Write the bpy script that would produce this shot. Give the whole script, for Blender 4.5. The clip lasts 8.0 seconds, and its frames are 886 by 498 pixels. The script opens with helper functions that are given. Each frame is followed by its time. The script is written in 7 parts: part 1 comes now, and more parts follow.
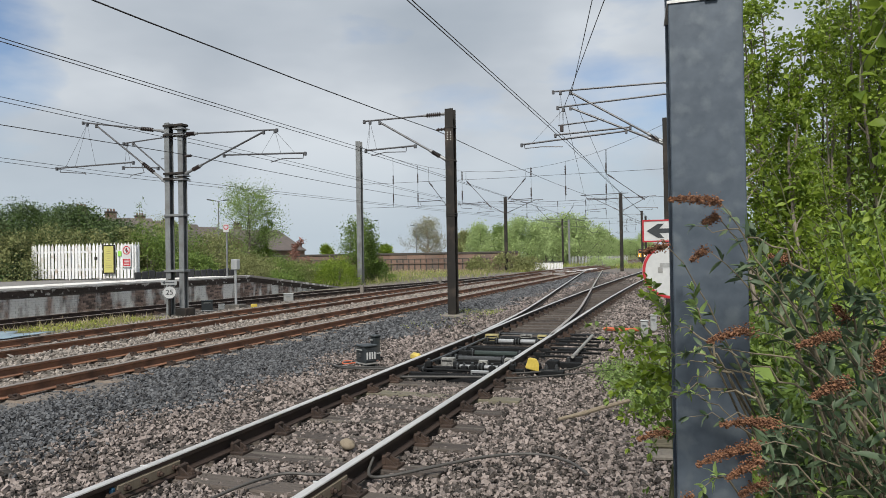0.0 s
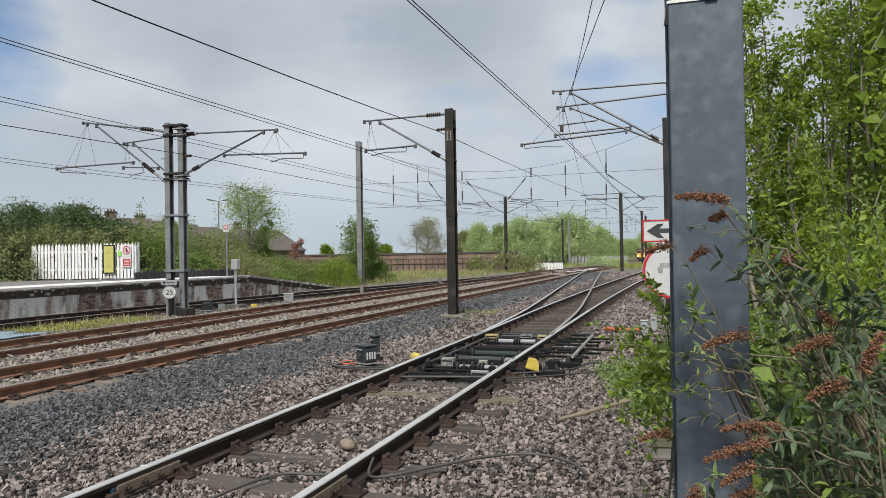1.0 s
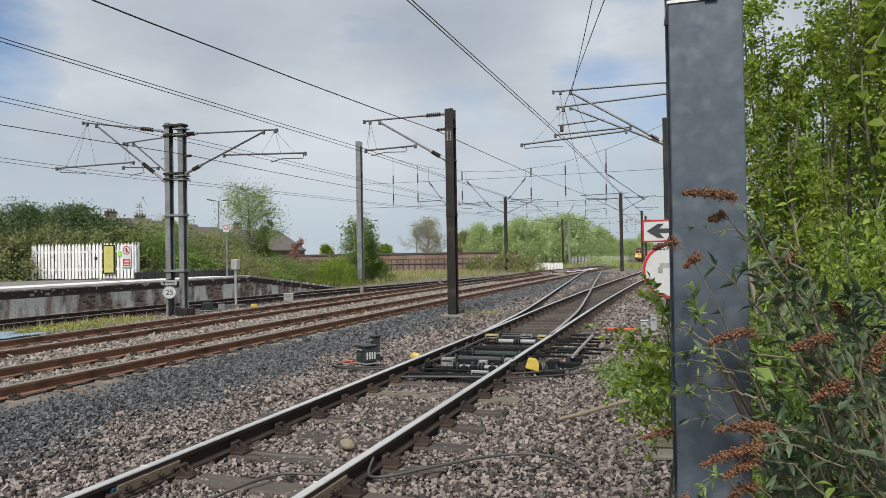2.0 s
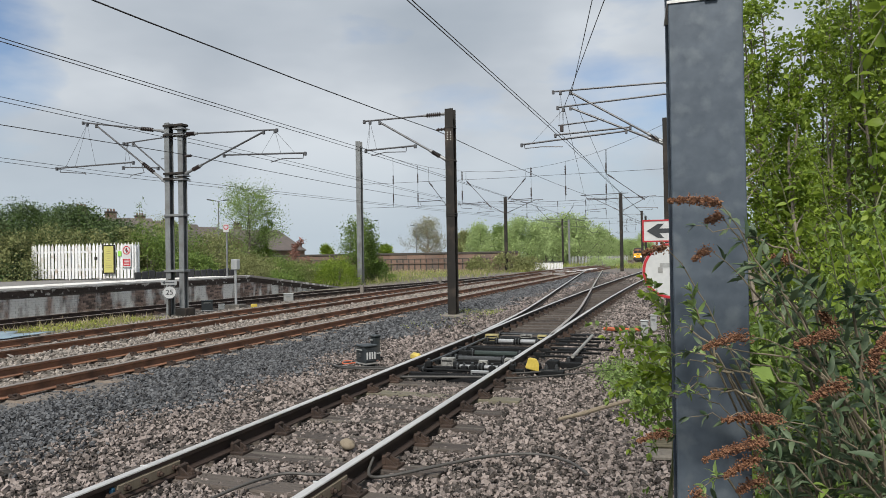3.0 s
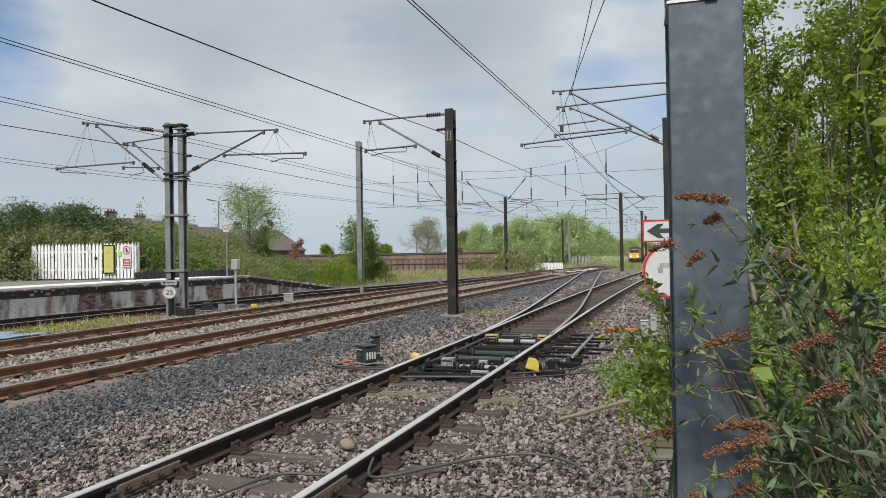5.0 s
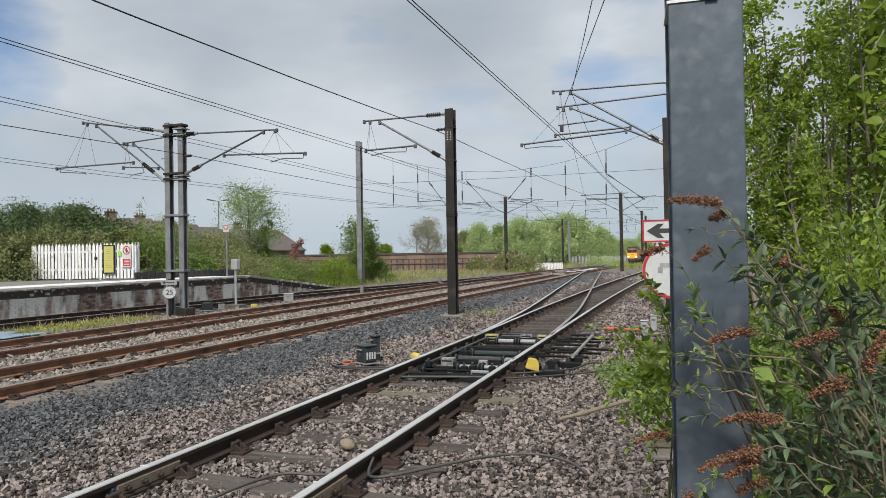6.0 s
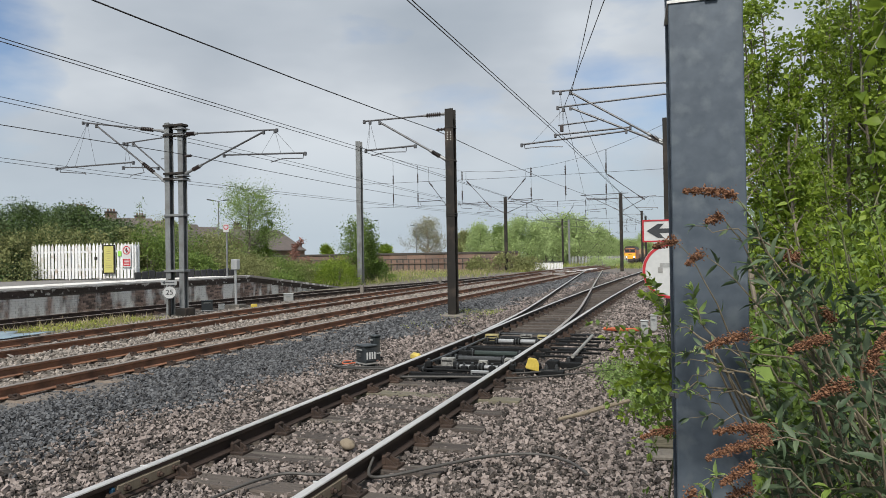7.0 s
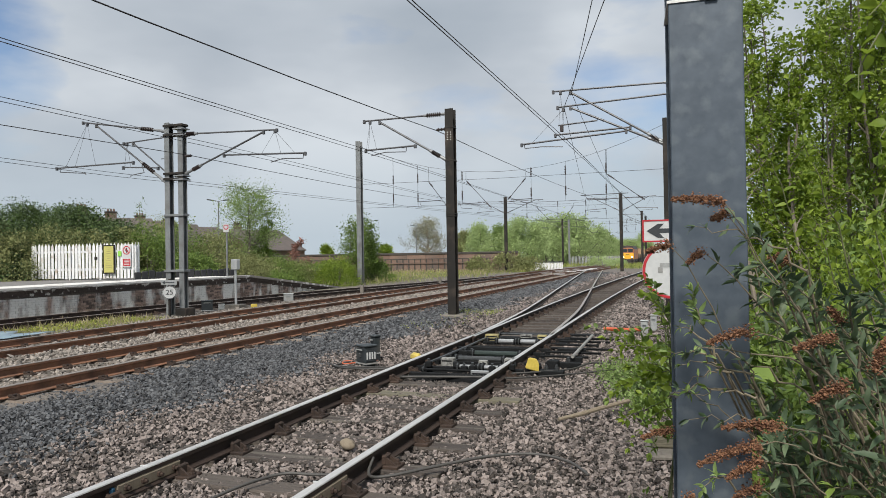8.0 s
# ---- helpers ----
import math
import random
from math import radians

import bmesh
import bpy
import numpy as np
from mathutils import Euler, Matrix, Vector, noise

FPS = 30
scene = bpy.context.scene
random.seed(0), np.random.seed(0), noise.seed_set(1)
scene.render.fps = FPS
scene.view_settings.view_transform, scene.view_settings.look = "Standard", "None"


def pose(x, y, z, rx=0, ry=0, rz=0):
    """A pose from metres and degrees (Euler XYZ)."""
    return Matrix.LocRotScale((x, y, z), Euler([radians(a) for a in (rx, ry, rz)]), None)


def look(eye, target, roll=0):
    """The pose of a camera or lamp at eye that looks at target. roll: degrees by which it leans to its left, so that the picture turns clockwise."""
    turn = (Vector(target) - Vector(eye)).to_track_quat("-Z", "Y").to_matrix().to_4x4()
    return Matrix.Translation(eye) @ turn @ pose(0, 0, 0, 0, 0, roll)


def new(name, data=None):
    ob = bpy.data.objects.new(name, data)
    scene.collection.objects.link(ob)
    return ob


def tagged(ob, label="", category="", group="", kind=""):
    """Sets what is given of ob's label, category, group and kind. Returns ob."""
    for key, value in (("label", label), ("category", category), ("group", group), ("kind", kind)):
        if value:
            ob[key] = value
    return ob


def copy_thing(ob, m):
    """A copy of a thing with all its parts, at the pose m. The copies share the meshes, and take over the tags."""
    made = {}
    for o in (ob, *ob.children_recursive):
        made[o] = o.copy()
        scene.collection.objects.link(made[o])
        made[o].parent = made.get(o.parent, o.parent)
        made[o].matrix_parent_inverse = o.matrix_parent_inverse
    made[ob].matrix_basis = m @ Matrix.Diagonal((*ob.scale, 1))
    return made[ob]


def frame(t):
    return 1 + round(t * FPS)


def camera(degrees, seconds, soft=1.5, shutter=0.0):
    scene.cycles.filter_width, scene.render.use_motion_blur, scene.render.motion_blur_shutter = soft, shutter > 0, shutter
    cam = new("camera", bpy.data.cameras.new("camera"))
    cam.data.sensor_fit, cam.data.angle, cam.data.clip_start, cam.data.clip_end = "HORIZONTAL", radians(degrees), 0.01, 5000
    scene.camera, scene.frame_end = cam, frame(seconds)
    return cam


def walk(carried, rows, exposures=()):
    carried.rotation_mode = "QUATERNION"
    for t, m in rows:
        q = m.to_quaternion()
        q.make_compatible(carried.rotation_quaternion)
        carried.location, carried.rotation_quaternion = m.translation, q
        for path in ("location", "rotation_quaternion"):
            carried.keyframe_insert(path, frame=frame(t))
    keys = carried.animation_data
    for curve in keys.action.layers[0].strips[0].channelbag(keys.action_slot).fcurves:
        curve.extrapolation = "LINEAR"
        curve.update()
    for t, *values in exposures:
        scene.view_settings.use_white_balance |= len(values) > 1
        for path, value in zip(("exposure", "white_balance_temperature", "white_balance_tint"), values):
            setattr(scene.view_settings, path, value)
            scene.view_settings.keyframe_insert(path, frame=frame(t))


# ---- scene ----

# camera: stands still beside the track, 1.6 m above the rails
cam = camera(65.44, 8.0, soft=0.5)
CAM_POSE = look((0, 0, 1.6), (-3.3216, 9.4322, 1.6902), -0.951)
walk(cam, [(0, CAM_POSE), (8.0, CAM_POSE)])

# ---- daylight: bright overcast with a few blue gaps ----
SUN_ELEV, SUN_AZ = 48.0, -172.0          # azimuth: degrees left of the track's direction


def make_world():
    w = bpy.data.worlds.new("sky")
    w.use_nodes = True
    scene.world = w
    nt = w.node_tree
    nt.nodes.clear()
    N, L = nt.nodes.new, nt.links.new
    out, bg = N("ShaderNodeOutputWorld"), N("ShaderNodeBackground")
    sky = N("ShaderNodeTexSky")
    sky.sky_type, sky.sun_disc = "NISHITA", False
    sky.sun_elevation, sky.sun_rotation = radians(SUN_ELEV), radians(-SUN_AZ)
    sky.air_density, sky.dust_density = 1.0, 2.0
    blue = N("ShaderNodeVectorMath")
    blue.operation = "MULTIPLY"
    blue.inputs[1].default_value = (0.125, 0.128, 0.135)
    L(sky.outputs[0], blue.inputs[0])
    co, mp = N("ShaderNodeTexCoord"), N("ShaderNodeMapping")
    mp.inputs["Scale"].default_value = (1.0, 1.0, 2.6)
    mp.inputs["Location"].default_value = (0.35, 0.1, 0.55)
    L(co.outputs["Generated"], mp.inputs[0])

    def clouds(scale, detail):
        n = N("ShaderNodeTexNoise")
        n.inputs["Scale"].default_value, n.inputs["Detail"].default_value, n.inputs["Roughness"].default_value = scale, detail, 0.5
        L(mp.outputs[0], n.inputs["Vector"])
        return n.outputs[0]

    def sector(way, near, far, amount, base):
        """Adds a soft swelling round one heading of the sky to base."""
        d, r, a = N("ShaderNodeVectorMath"), N("ShaderNodeMapRange"), N("ShaderNodeMath")
        d.operation, a.operation, r.interpolation_type = "DOT_PRODUCT", "ADD", "SMOOTHSTEP"
        L(co.outputs["Generated"], d.inputs[0])
        d.inputs[1].default_value = way
        L(d.outputs["Value"], r.inputs["Value"])
        r.inputs["From Min"].default_value, r.inputs["From Max"].default_value = math.cos(radians(far)), math.cos(radians(near))
        r.inputs["To Min"].default_value, r.inputs["To Max"].default_value = 0.0, amount
        L(r.outputs[0], a.inputs[0])
        L(base, a.inputs[1])
        return a.outputs[0]

    cover = clouds(2.6, 6)
    for way, near, far, amount in (((-0.045, 0.96, 0.278), 0, 9, -0.14), ((-0.785, 0.585, 0.205), 0, 8, -0.15), ((-0.42, 0.87, 0.26), 6, 28, 0.12)):
        cover = sector(way, near, far, amount, cover)
    light = clouds(1.7, 5)
    for way, near, far, amount in (((-0.464, 0.863, 0.199), 0, 11, 0.12), ((-0.18, 0.967, 0.18), 0, 12, 0.10), ((-0.29, 0.905, 0.315), 0, 9, -0.07), ((-0.66, 0.72, 0.22), 0, 10, -0.05)):
        light = sector(way, near, far, amount, light)
    gap, shade = N("ShaderNodeValToRGB"), N("ShaderNodeValToRGB")
    gap.color_ramp.elements[0].position, gap.color_ramp.elements[1].position = 0.30, 0.46
    e = shade.color_ramp.elements
    e[0].position, e[0].color = 0.34, (0.40, 0.455, 0.52, 1)
    e[1].position, e[1].color = 0.70, (0.72, 0.765, 0.81, 1)
    m = e.new(0.5)
    m.color = (0.50, 0.55, 0.61, 1)
    L(cover, gap.inputs[0])
    L(light, shade.inputs[0])
    mix = N("ShaderNodeMix")
    mix.data_type = "RGBA"
    L(gap.outputs[0], mix.inputs["Factor"])
    L(blue.outputs[0], mix.inputs["A"])
    L(shade.outputs[0], mix.inputs["B"])
    sep, up, low = N("ShaderNodeSeparateXYZ"), N("ShaderNodeMapRange"), N("ShaderNodeMix")
    low.data_type = "RGBA"
    L(co.outputs["Generated"], sep.inputs[0])
    L(sep.outputs[2], up.inputs["Value"])
    up.inputs["From Min"].default_value, up.inputs["From Max"].default_value = 0.03, 0.20
    up.inputs["To Min"].default_value, up.inputs["To Max"].default_value = 0.85, 0.0
    L(up.outputs[0], low.inputs["Factor"])
    L(mix.outputs["Result"], low.inputs["A"])
    low.inputs["B"].default_value = (0.475, 0.56, 0.63, 1)
    L(low.outputs["Result"], bg.inputs[0])
    L(bg.outputs[0], out.inputs[0])


make_world()
sun = new("sun", bpy.data.lights.new("sun", "SUN"))
sun.data.energy, sun.data.angle, sun.data.color = 4.6, radians(12), (1.0, 0.95, 0.87)
sun.matrix_world = look((0, 0, 60), (60 * math.sin(radians(SUN_AZ)) / math.tan(radians(SUN_ELEV)),
                                     -60 * math.cos(radians(SUN_AZ)) / math.tan(radians(SUN_ELEV)), 0))
scene.view_settings.exposure = 0.0


# ---- materials ----
def surface(name, a, b, scale=6.0, fine=60.0, rough=0.8, metal=0.0, bump=0.25, depth=0.01, island=0.0, per_object=0.0,
            dirt=None, dirt_scale=2.0, dirt_amount=0.5, stretch=(1, 1, 1), leaf=0.0, spec=0.5, dirt_edge=0.0, dirt_stretch=None):
    """Two colours mixed by broad and fine noise, with relief; dirt is a third colour in stains."""
    m = bpy.data.materials.new(name)
    m.use_nodes = True
    nt = m.node_tree
    L, N = nt.links.new, nt.nodes.new
    bsdf = nt.nodes["Principled BSDF"]
    co, mp = N("ShaderNodeTexCoord"), N("ShaderNodeMapping")
    mp.inputs["Scale"].default_value = stretch
    info = N("ShaderNodeObjectInfo")
    sh = N("ShaderNodeVectorMath")
    sh.operation = "SCALE"
    sh.inputs[0].default_value = (17.0, 23.0, 31.0)
    L(info.outputs["Random"], sh.inputs["Scale"])
    add = N("ShaderNodeVectorMath")
    L(co.outputs["Object"], add.inputs[0])
    L(sh.outputs[0], add.inputs[1])
    L(add.outputs[0], mp.inputs[0])
    n1, n2 = N("ShaderNodeTexNoise"), N("ShaderNodeTexNoise")
    for n, s, d in ((n1, scale, 4), (n2, fine, 3)):
        n.inputs["Scale"].default_value, n.inputs["Detail"].default_value = s, d
        L(mp.outputs[0], n.inputs["Vector"])
    fac = N("ShaderNodeMath")
    fac.operation = "ADD"
    L(n1.outputs[0], fac.inputs[0])
    L(n2.outputs[0], fac.inputs[1])
    last = fac.outputs[0]
    geo = N("ShaderNodeNewGeometry")
    for amount, src in ((island, geo.outputs["Random Per Island"]), (per_object, info.outputs["Random"])):
        if amount:
            k = N("ShaderNodeMath")
            k.operation = "MULTIPLY_ADD"
            L(src, k.inputs[0])
            k.inputs[1].default_value = amount
            L(last, k.inputs[2])
            o = N("ShaderNodeMath")
            o.operation = "SUBTRACT"
            L(k.outputs[0], o.inputs[0])
            o.inputs[1].default_value = amount / 2
            last = o.outputs[0]
    rg = N("ShaderNodeMapRange")
    rg.inputs["From Min"].default_value, rg.inputs["From Max"].default_value = 0.6, 1.4
    L(last, rg.inputs["Value"])
    mix = N("ShaderNodeMix")
    mix.data_type = "RGBA"
    L(rg.outputs[0], mix.inputs["Factor"])
    mix.inputs["A"].default_value, mix.inputs["B"].default_value = (*a, 1), (*b, 1)
    col = mix.outputs["Result"]
    if dirt:
        n3, ramp, mx = N("ShaderNodeTexNoise"), N("ShaderNodeValToRGB"), N("ShaderNodeMix")
        n3.inputs["Scale"].default_value, n3.inputs["Detail"].default_value = dirt_scale, 6
        if dirt_stretch:
            mp3 = N("ShaderNodeMapping")
            mp3.inputs["Scale"].default_value = dirt_stretch
            L(add.outputs[0], mp3.inputs[0])
            L(mp3.outputs[0], n3.inputs["Vector"])
        else:
            L(mp.outputs[0], n3.inputs["Vector"])
        ramp.color_ramp.elements[0].position, ramp.color_ramp.elements[1].position = 0.62 - 0.3 * dirt_amount, 0.78 - 0.2 * dirt_amount
        if dirt_edge:
            ramp.color_ramp.elements[1].position = ramp.color_ramp.elements[0].position + dirt_edge
        L(n3.outputs[0], ramp.inputs[0])
        mx.data_type = "RGBA"
        L(ramp.outputs[0], mx.inputs["Factor"])
        L(col, mx.inputs["A"])
        mx.inputs["B"].default_value = (*dirt, 1)
        col = mx.outputs["Result"]
    L(col, bsdf.inputs["Base Color"])
    bsdf.inputs["Metallic"].default_value = metal
    bsdf.inputs["Specular IOR Level"].default_value = spec
    r2 = N("ShaderNodeMapRange")
    r2.inputs["To Min"].default_value, r2.inputs["To Max"].default_value = max(rough - 0.12, 0.05), min(rough + 0.12, 1)
    L(n2.outputs[0], r2.inputs["Value"])
    L(r2.outputs[0], bsdf.inputs["Roughness"])
    if bump:
        bp = N("ShaderNodeBump")
        bp.inputs["Strength"].default_value, bp.inputs["Distance"].default_value = bump, depth
        L(fac.outputs[0], bp.inputs["Height"])
        L(bp.outputs[0], bsdf.inputs["Normal"])
    if leaf:
        tr, ms = N("ShaderNodeBsdfTranslucent"), N("ShaderNodeMixShader")
        ms.inputs[0].default_value = leaf
        L(col, tr.inputs[0])
        L(bsdf.outputs[0], ms.inputs[1])
        L(tr.outputs[0], ms.inputs[2])
        L(ms.outputs[0], nt.nodes["Material Output"].inputs[0])
    return m


def plain(name, c, rough=0.5, metal=0.0, glow=0.0):
    m = bpy.data.materials.new(name)
    m.use_nodes = True
    b = m.node_tree.nodes["Principled BSDF"]
    b.inputs["Base Color"].default_value, b.inputs["Roughness"].default_value, b.inputs["Metallic"].default_value = (*c, 1), rough, metal
    if glow:
        b.inputs["Emission Color"].default_value, b.inputs["Emission Strength"].default_value = (*c, 1), glow
    return m


M = {}
M["rail_side"] = surface("rail_side", (0.021, 0.015, 0.013), (0.053, 0.034, 0.026), 3, 50, 0.75, 0.2, 0.3, 0.004)
M["rail_rust"] = surface("rail_rust", (0.163, 0.081, 0.049), (0.325, 0.163, 0.096), 2, 40, 0.85, 0.1, 0.3, 0.004, dirt=(0.09, 0.05, 0.035), dirt_amount=0.5)
M["rail_head_worn"] = surface("rail_head_worn", (0.28, 0.25, 0.225), (0.46, 0.42, 0.39), 3, 60, 0.45, 0.5, 0.1, 0.001, stretch=(1, 0.1, 1))
M["rail_head"] = surface("rail_head", (0.50, 0.49, 0.475), (0.72, 0.70, 0.68), 3, 80, 0.38, 0.55, 0.05, 0.001, stretch=(1, 0.1, 1))
M["rail_head_dull"] = surface("rail_head_dull", (0.312, 0.260, 0.218), (0.520, 0.437, 0.374), 3, 60, 0.4, 0.8, 0.1, 0.001, stretch=(1, 0.1, 1))
M["stone_pink"] = surface("stone_pink", (0.030, 0.026, 0.023), (0.283, 0.239, 0.220), 9, 60, 0.9, 0, 0.4, 0.006, island=1.05)
M["stone_oily"] = surface("stone_oily", (0.022, 0.019, 0.018), (0.125, 0.106, 0.094), 9, 60, 0.7, 0, 0.4, 0.006, island=0.8)
M["stone_dark"] = surface("stone_dark", (0.016, 0.017, 0.020), (0.125, 0.13, 0.138), 9, 60, 0.7, 0, 0.4, 0.006, island=1.0)
M["stone_pale"] = surface("stone_pale", (0.086, 0.076, 0.065), (0.324, 0.286, 0.254), 9, 60, 0.9, 0, 0.4, 0.006, island=0.9)
M["sleeper_wood"] = surface("sleeper_wood", (0.037, 0.029, 0.026), (0.105, 0.088, 0.076), 5, 40, 0.9, 0, 0.7, 0.012, per_object=0.5, stretch=(0.35, 5, 2), dirt=(0.14, 0.125, 0.105), dirt_amount=0.35)
M["sleeper_moss"] = surface("sleeper_moss", (0.085, 0.078, 0.058), (0.18, 0.165, 0.115), 5, 40, 0.9, 0, 0.5, 0.008, stretch=(0.35, 5, 2))
M["sleeper_concrete"] = surface("sleeper_concrete", (0.120, 0.100, 0.085), (0.250, 0.215, 0.180), 5, 60, 0.9, 0, 0.4, 0.006, per_object=0.4, dirt=(0.14, 0.09, 0.06), dirt_amount=0.5)
M["chair_iron"] = surface("chair_iron", (0.022, 0.016, 0.014), (0.068, 0.043, 0.031), 20, 90, 0.8, 0.2, 0.4, 0.004, per_object=0.4)
M["galv"] = surface("galv", (0.048, 0.064, 0.084), (0.092, 0.115, 0.144), 6, 26, 0.5, 0.25, 0.08, 0.002, dirt=(0.115, 0.138, 0.16), dirt_scale=14, dirt_amount=0.3)
M["galv_far"] = surface("galv_far", (0.145, 0.157, 0.162), (0.246, 0.259, 0.264), 3, 20, 0.55, 0.3, 0.1, 0.003, dirt=(0.15, 0.15, 0.15), dirt_amount=0.5)
M["mast_brown"] = surface("mast_brown", (0.009, 0.008, 0.007), (0.021, 0.018, 0.015), 2, 20, 0.7, 0.2, 0.2, 0.003, dirt=(0.06, 0.045, 0.035), dirt_amount=0.3)
M["tube_grey"] = surface("tube_grey", (0.064, 0.066, 0.072), (0.128, 0.130, 0.138), 3, 20, 0.5, 0.4, 0.1, 0.002)
M["box_pale_metal"] = surface("box_pale_metal", (0.16, 0.17, 0.18), (0.28, 0.29, 0.30), 5, 40, 0.5, 0.3, 0.1, 0.002)
M["insulator"] = surface("insulator", (0.028, 0.022, 0.022), (0.06, 0.045, 0.042), 8, 30, 0.3, 0, 0, 0.001)
M["wire"] = surface("wire", (0.035, 0.033, 0.034), (0.075, 0.07, 0.068), 2, 20, 0.55, 0.6, 0, 0.001)
M["mortar"] = surface("mortar", (0.104, 0.092, 0.080), (0.192, 0.168, 0.148), 2, 30, 0.95, 0, 0.4, 0.006, dirt=(0.05, 0.045, 0.04), dirt_amount=0.5)
M["cope"] = surface("cope", (0.140, 0.129, 0.118), (0.336, 0.308, 0.280), 3, 30, 0.9, 0, 0.4, 0.006, per_object=0.3, dirt=(0.62, 0.60, 0.57), dirt_scale=3, dirt_amount=0.2, dirt_edge=0.05)
M["corbel_brick"] = surface("corbel_brick", (0.035, 0.028, 0.026), (0.11, 0.085, 0.075), 3, 20, 0.9, 0, 0.4, 0.01, dirt=(0.6, 0.58, 0.55), dirt_scale=3.5, dirt_amount=0.08, dirt_edge=0.05)
M["white_edge"] = surface("white_edge", (0.62, 0.60, 0.57), (0.78, 0.77, 0.74), 2, 30, 0.8, 0, 0.2, 0.003, dirt=(0.4, 0.37, 0.34), dirt_amount=0.35)
M["tarmac"] = surface("tarmac", (0.13, 0.125, 0.12), (0.22, 0.21, 0.20), 1.5, 60, 0.9, 0, 0.3, 0.004)
M["white_paint"] = surface("white_paint", (0.58, 0.585, 0.59), (0.76, 0.77, 0.77), 4, 30, 0.6, 0, 0.2, 0.002, per_object=0.35, dirt=(0.42, 0.36, 0.3), dirt_scale=3, dirt_amount=0.25)
M["concrete"] = surface("concrete", (0.10, 0.09, 0.078), (0.22, 0.20, 0.175), 4, 40, 0.9, 0, 0.4, 0.006, dirt=(0.13, 0.12, 0.1), dirt_amount=0.4)
M["red_brick"] = surface("red_brick", (0.13, 0.08, 0.062), (0.24, 0.16, 0.125), 1.2, 14, 0.9, 0, 0.4, 0.01, per_object=0.5, dirt=(0.11, 0.09, 0.08), dirt_scale=0.6, dirt_amount=0.5)
M["dark_stone"] = surface("dark_stone", (0.040, 0.036, 0.032), (0.080, 0.070, 0.062), 2, 20, 0.9, 0, 0.3, 0.01, per_object=0.3)
M["slate"] = surface("slate", (0.059, 0.051, 0.049), (0.130, 0.108, 0.097), 2, 20, 0.8, 0, 0.3, 0.01, per_object=0.4)
M["bark"] = surface("bark", (0.056, 0.046, 0.036), (0.152, 0.132, 0.108), 6, 40, 0.9, 0, 0.5, 0.008)
M["bark_pale"] = surface("bark_pale", (0.160, 0.136, 0.104), (0.288, 0.248, 0.200), 6, 40, 0.9, 0, 0.4, 0.006)


# ---- mesh helpers ----
def obj_from(name, verts, faces, mat, parent=None, label="", smooth=False):
    me = bpy.data.meshes.new(name)
    me.from_pydata(verts, [], faces)
    for mm in (mat if isinstance(mat, (list, tuple)) else [mat]):
        me.materials.append(mm)
    if smooth:
        me.polygons.foreach_set("use_smooth", [True] * len(me.polygons))
    ob = new(name, me)
    if parent:
        ob.parent = parent
    return tagged(ob, label)


def part(name, bm, mat, parent=None, label="", smooth=False):
    me = bpy.data.meshes.new(name)
    bm.to_mesh(me)
    bm.free()
    for mm in (mat if isinstance(mat, (list, tuple)) else [mat]):
        me.materials.append(mm)
    if smooth:
        me.polygons.foreach_set("use_smooth", [True] * len(me.polygons))
    ob = new(name, me)
    if parent:
        ob.parent = parent
    return tagged(ob, label)


def shared(name, me, parent, m):
    ob = new(name, me)
    ob.parent = parent
    ob.matrix_basis = m
    return ob


def empty(name, m=None, label="", category="", group="", kind=""):
    ob = new(name)
    ob.empty_display_size = 0.2
    if m is not None:
        ob.matrix_basis = m
    return tagged(ob, label, category, group, kind)


def box(bm, x0, x1, y0, y1, z0, z1, bevel=0.0, m=None):
    g = bmesh.ops.create_cube(bm, size=1.0)
    T = Matrix.Translation(((x0 + x1) / 2, (y0 + y1) / 2, (z0 + z1) / 2)) @ Matrix.Diagonal((x1 - x0, y1 - y0, z1 - z0, 1))
    bmesh.ops.transform(bm, matrix=T, verts=g["verts"])
    vs = g["verts"]
    if bevel:
        es = list({e for v in vs for e in v.link_edges})
        r = bmesh.ops.bevel(bm, geom=es, offset=bevel, segments=1, affect="EDGES")
        vs = r["verts"] + [v for v in vs if v.is_valid]
    if m is not None:
        bmesh.ops.transform(bm, matrix=m, verts=list({v for v in vs if v.is_valid}))
    return bm


def boxed(*a, **k):
    return box(bmesh.new(), *a, **k)


def tube(bm, pts, radii, n=8, caps=True):
    """A round bar through points, with a radius at each."""
    pts = [Vector(p) for p in pts]
    if not isinstance(radii, (list, tuple)):
        radii = [radii] * len(pts)
    rings, ref = [], None
    for i, p in enumerate(pts):
        d = (pts[min(i + 1, len(pts) - 1)] - pts[max(i - 1, 0)]).normalized()
        if ref is None:
            ref = d.orthogonal().normalized()
        ref = (ref - d * ref.dot(d)).normalized()
        side = d.cross(ref)
        rings.append([bm.verts.new(p + radii[i] * (math.cos(2 * math.pi * k / n) * ref + math.sin(2 * math.pi * k / n) * side)) for k in range(n)])
    for a, b in zip(rings[:-1], rings[1:]):
        for k in range(n):
            bm.faces.new((a[k], a[(k + 1) % n], b[(k + 1) % n], b[k]))
    if caps:
        bm.faces.new(list(reversed(rings[0])))
        bm.faces.new(rings[-1])
    return bm


def tubed(pts, r, n=8):
    return tube(bmesh.new(), pts, r, n)


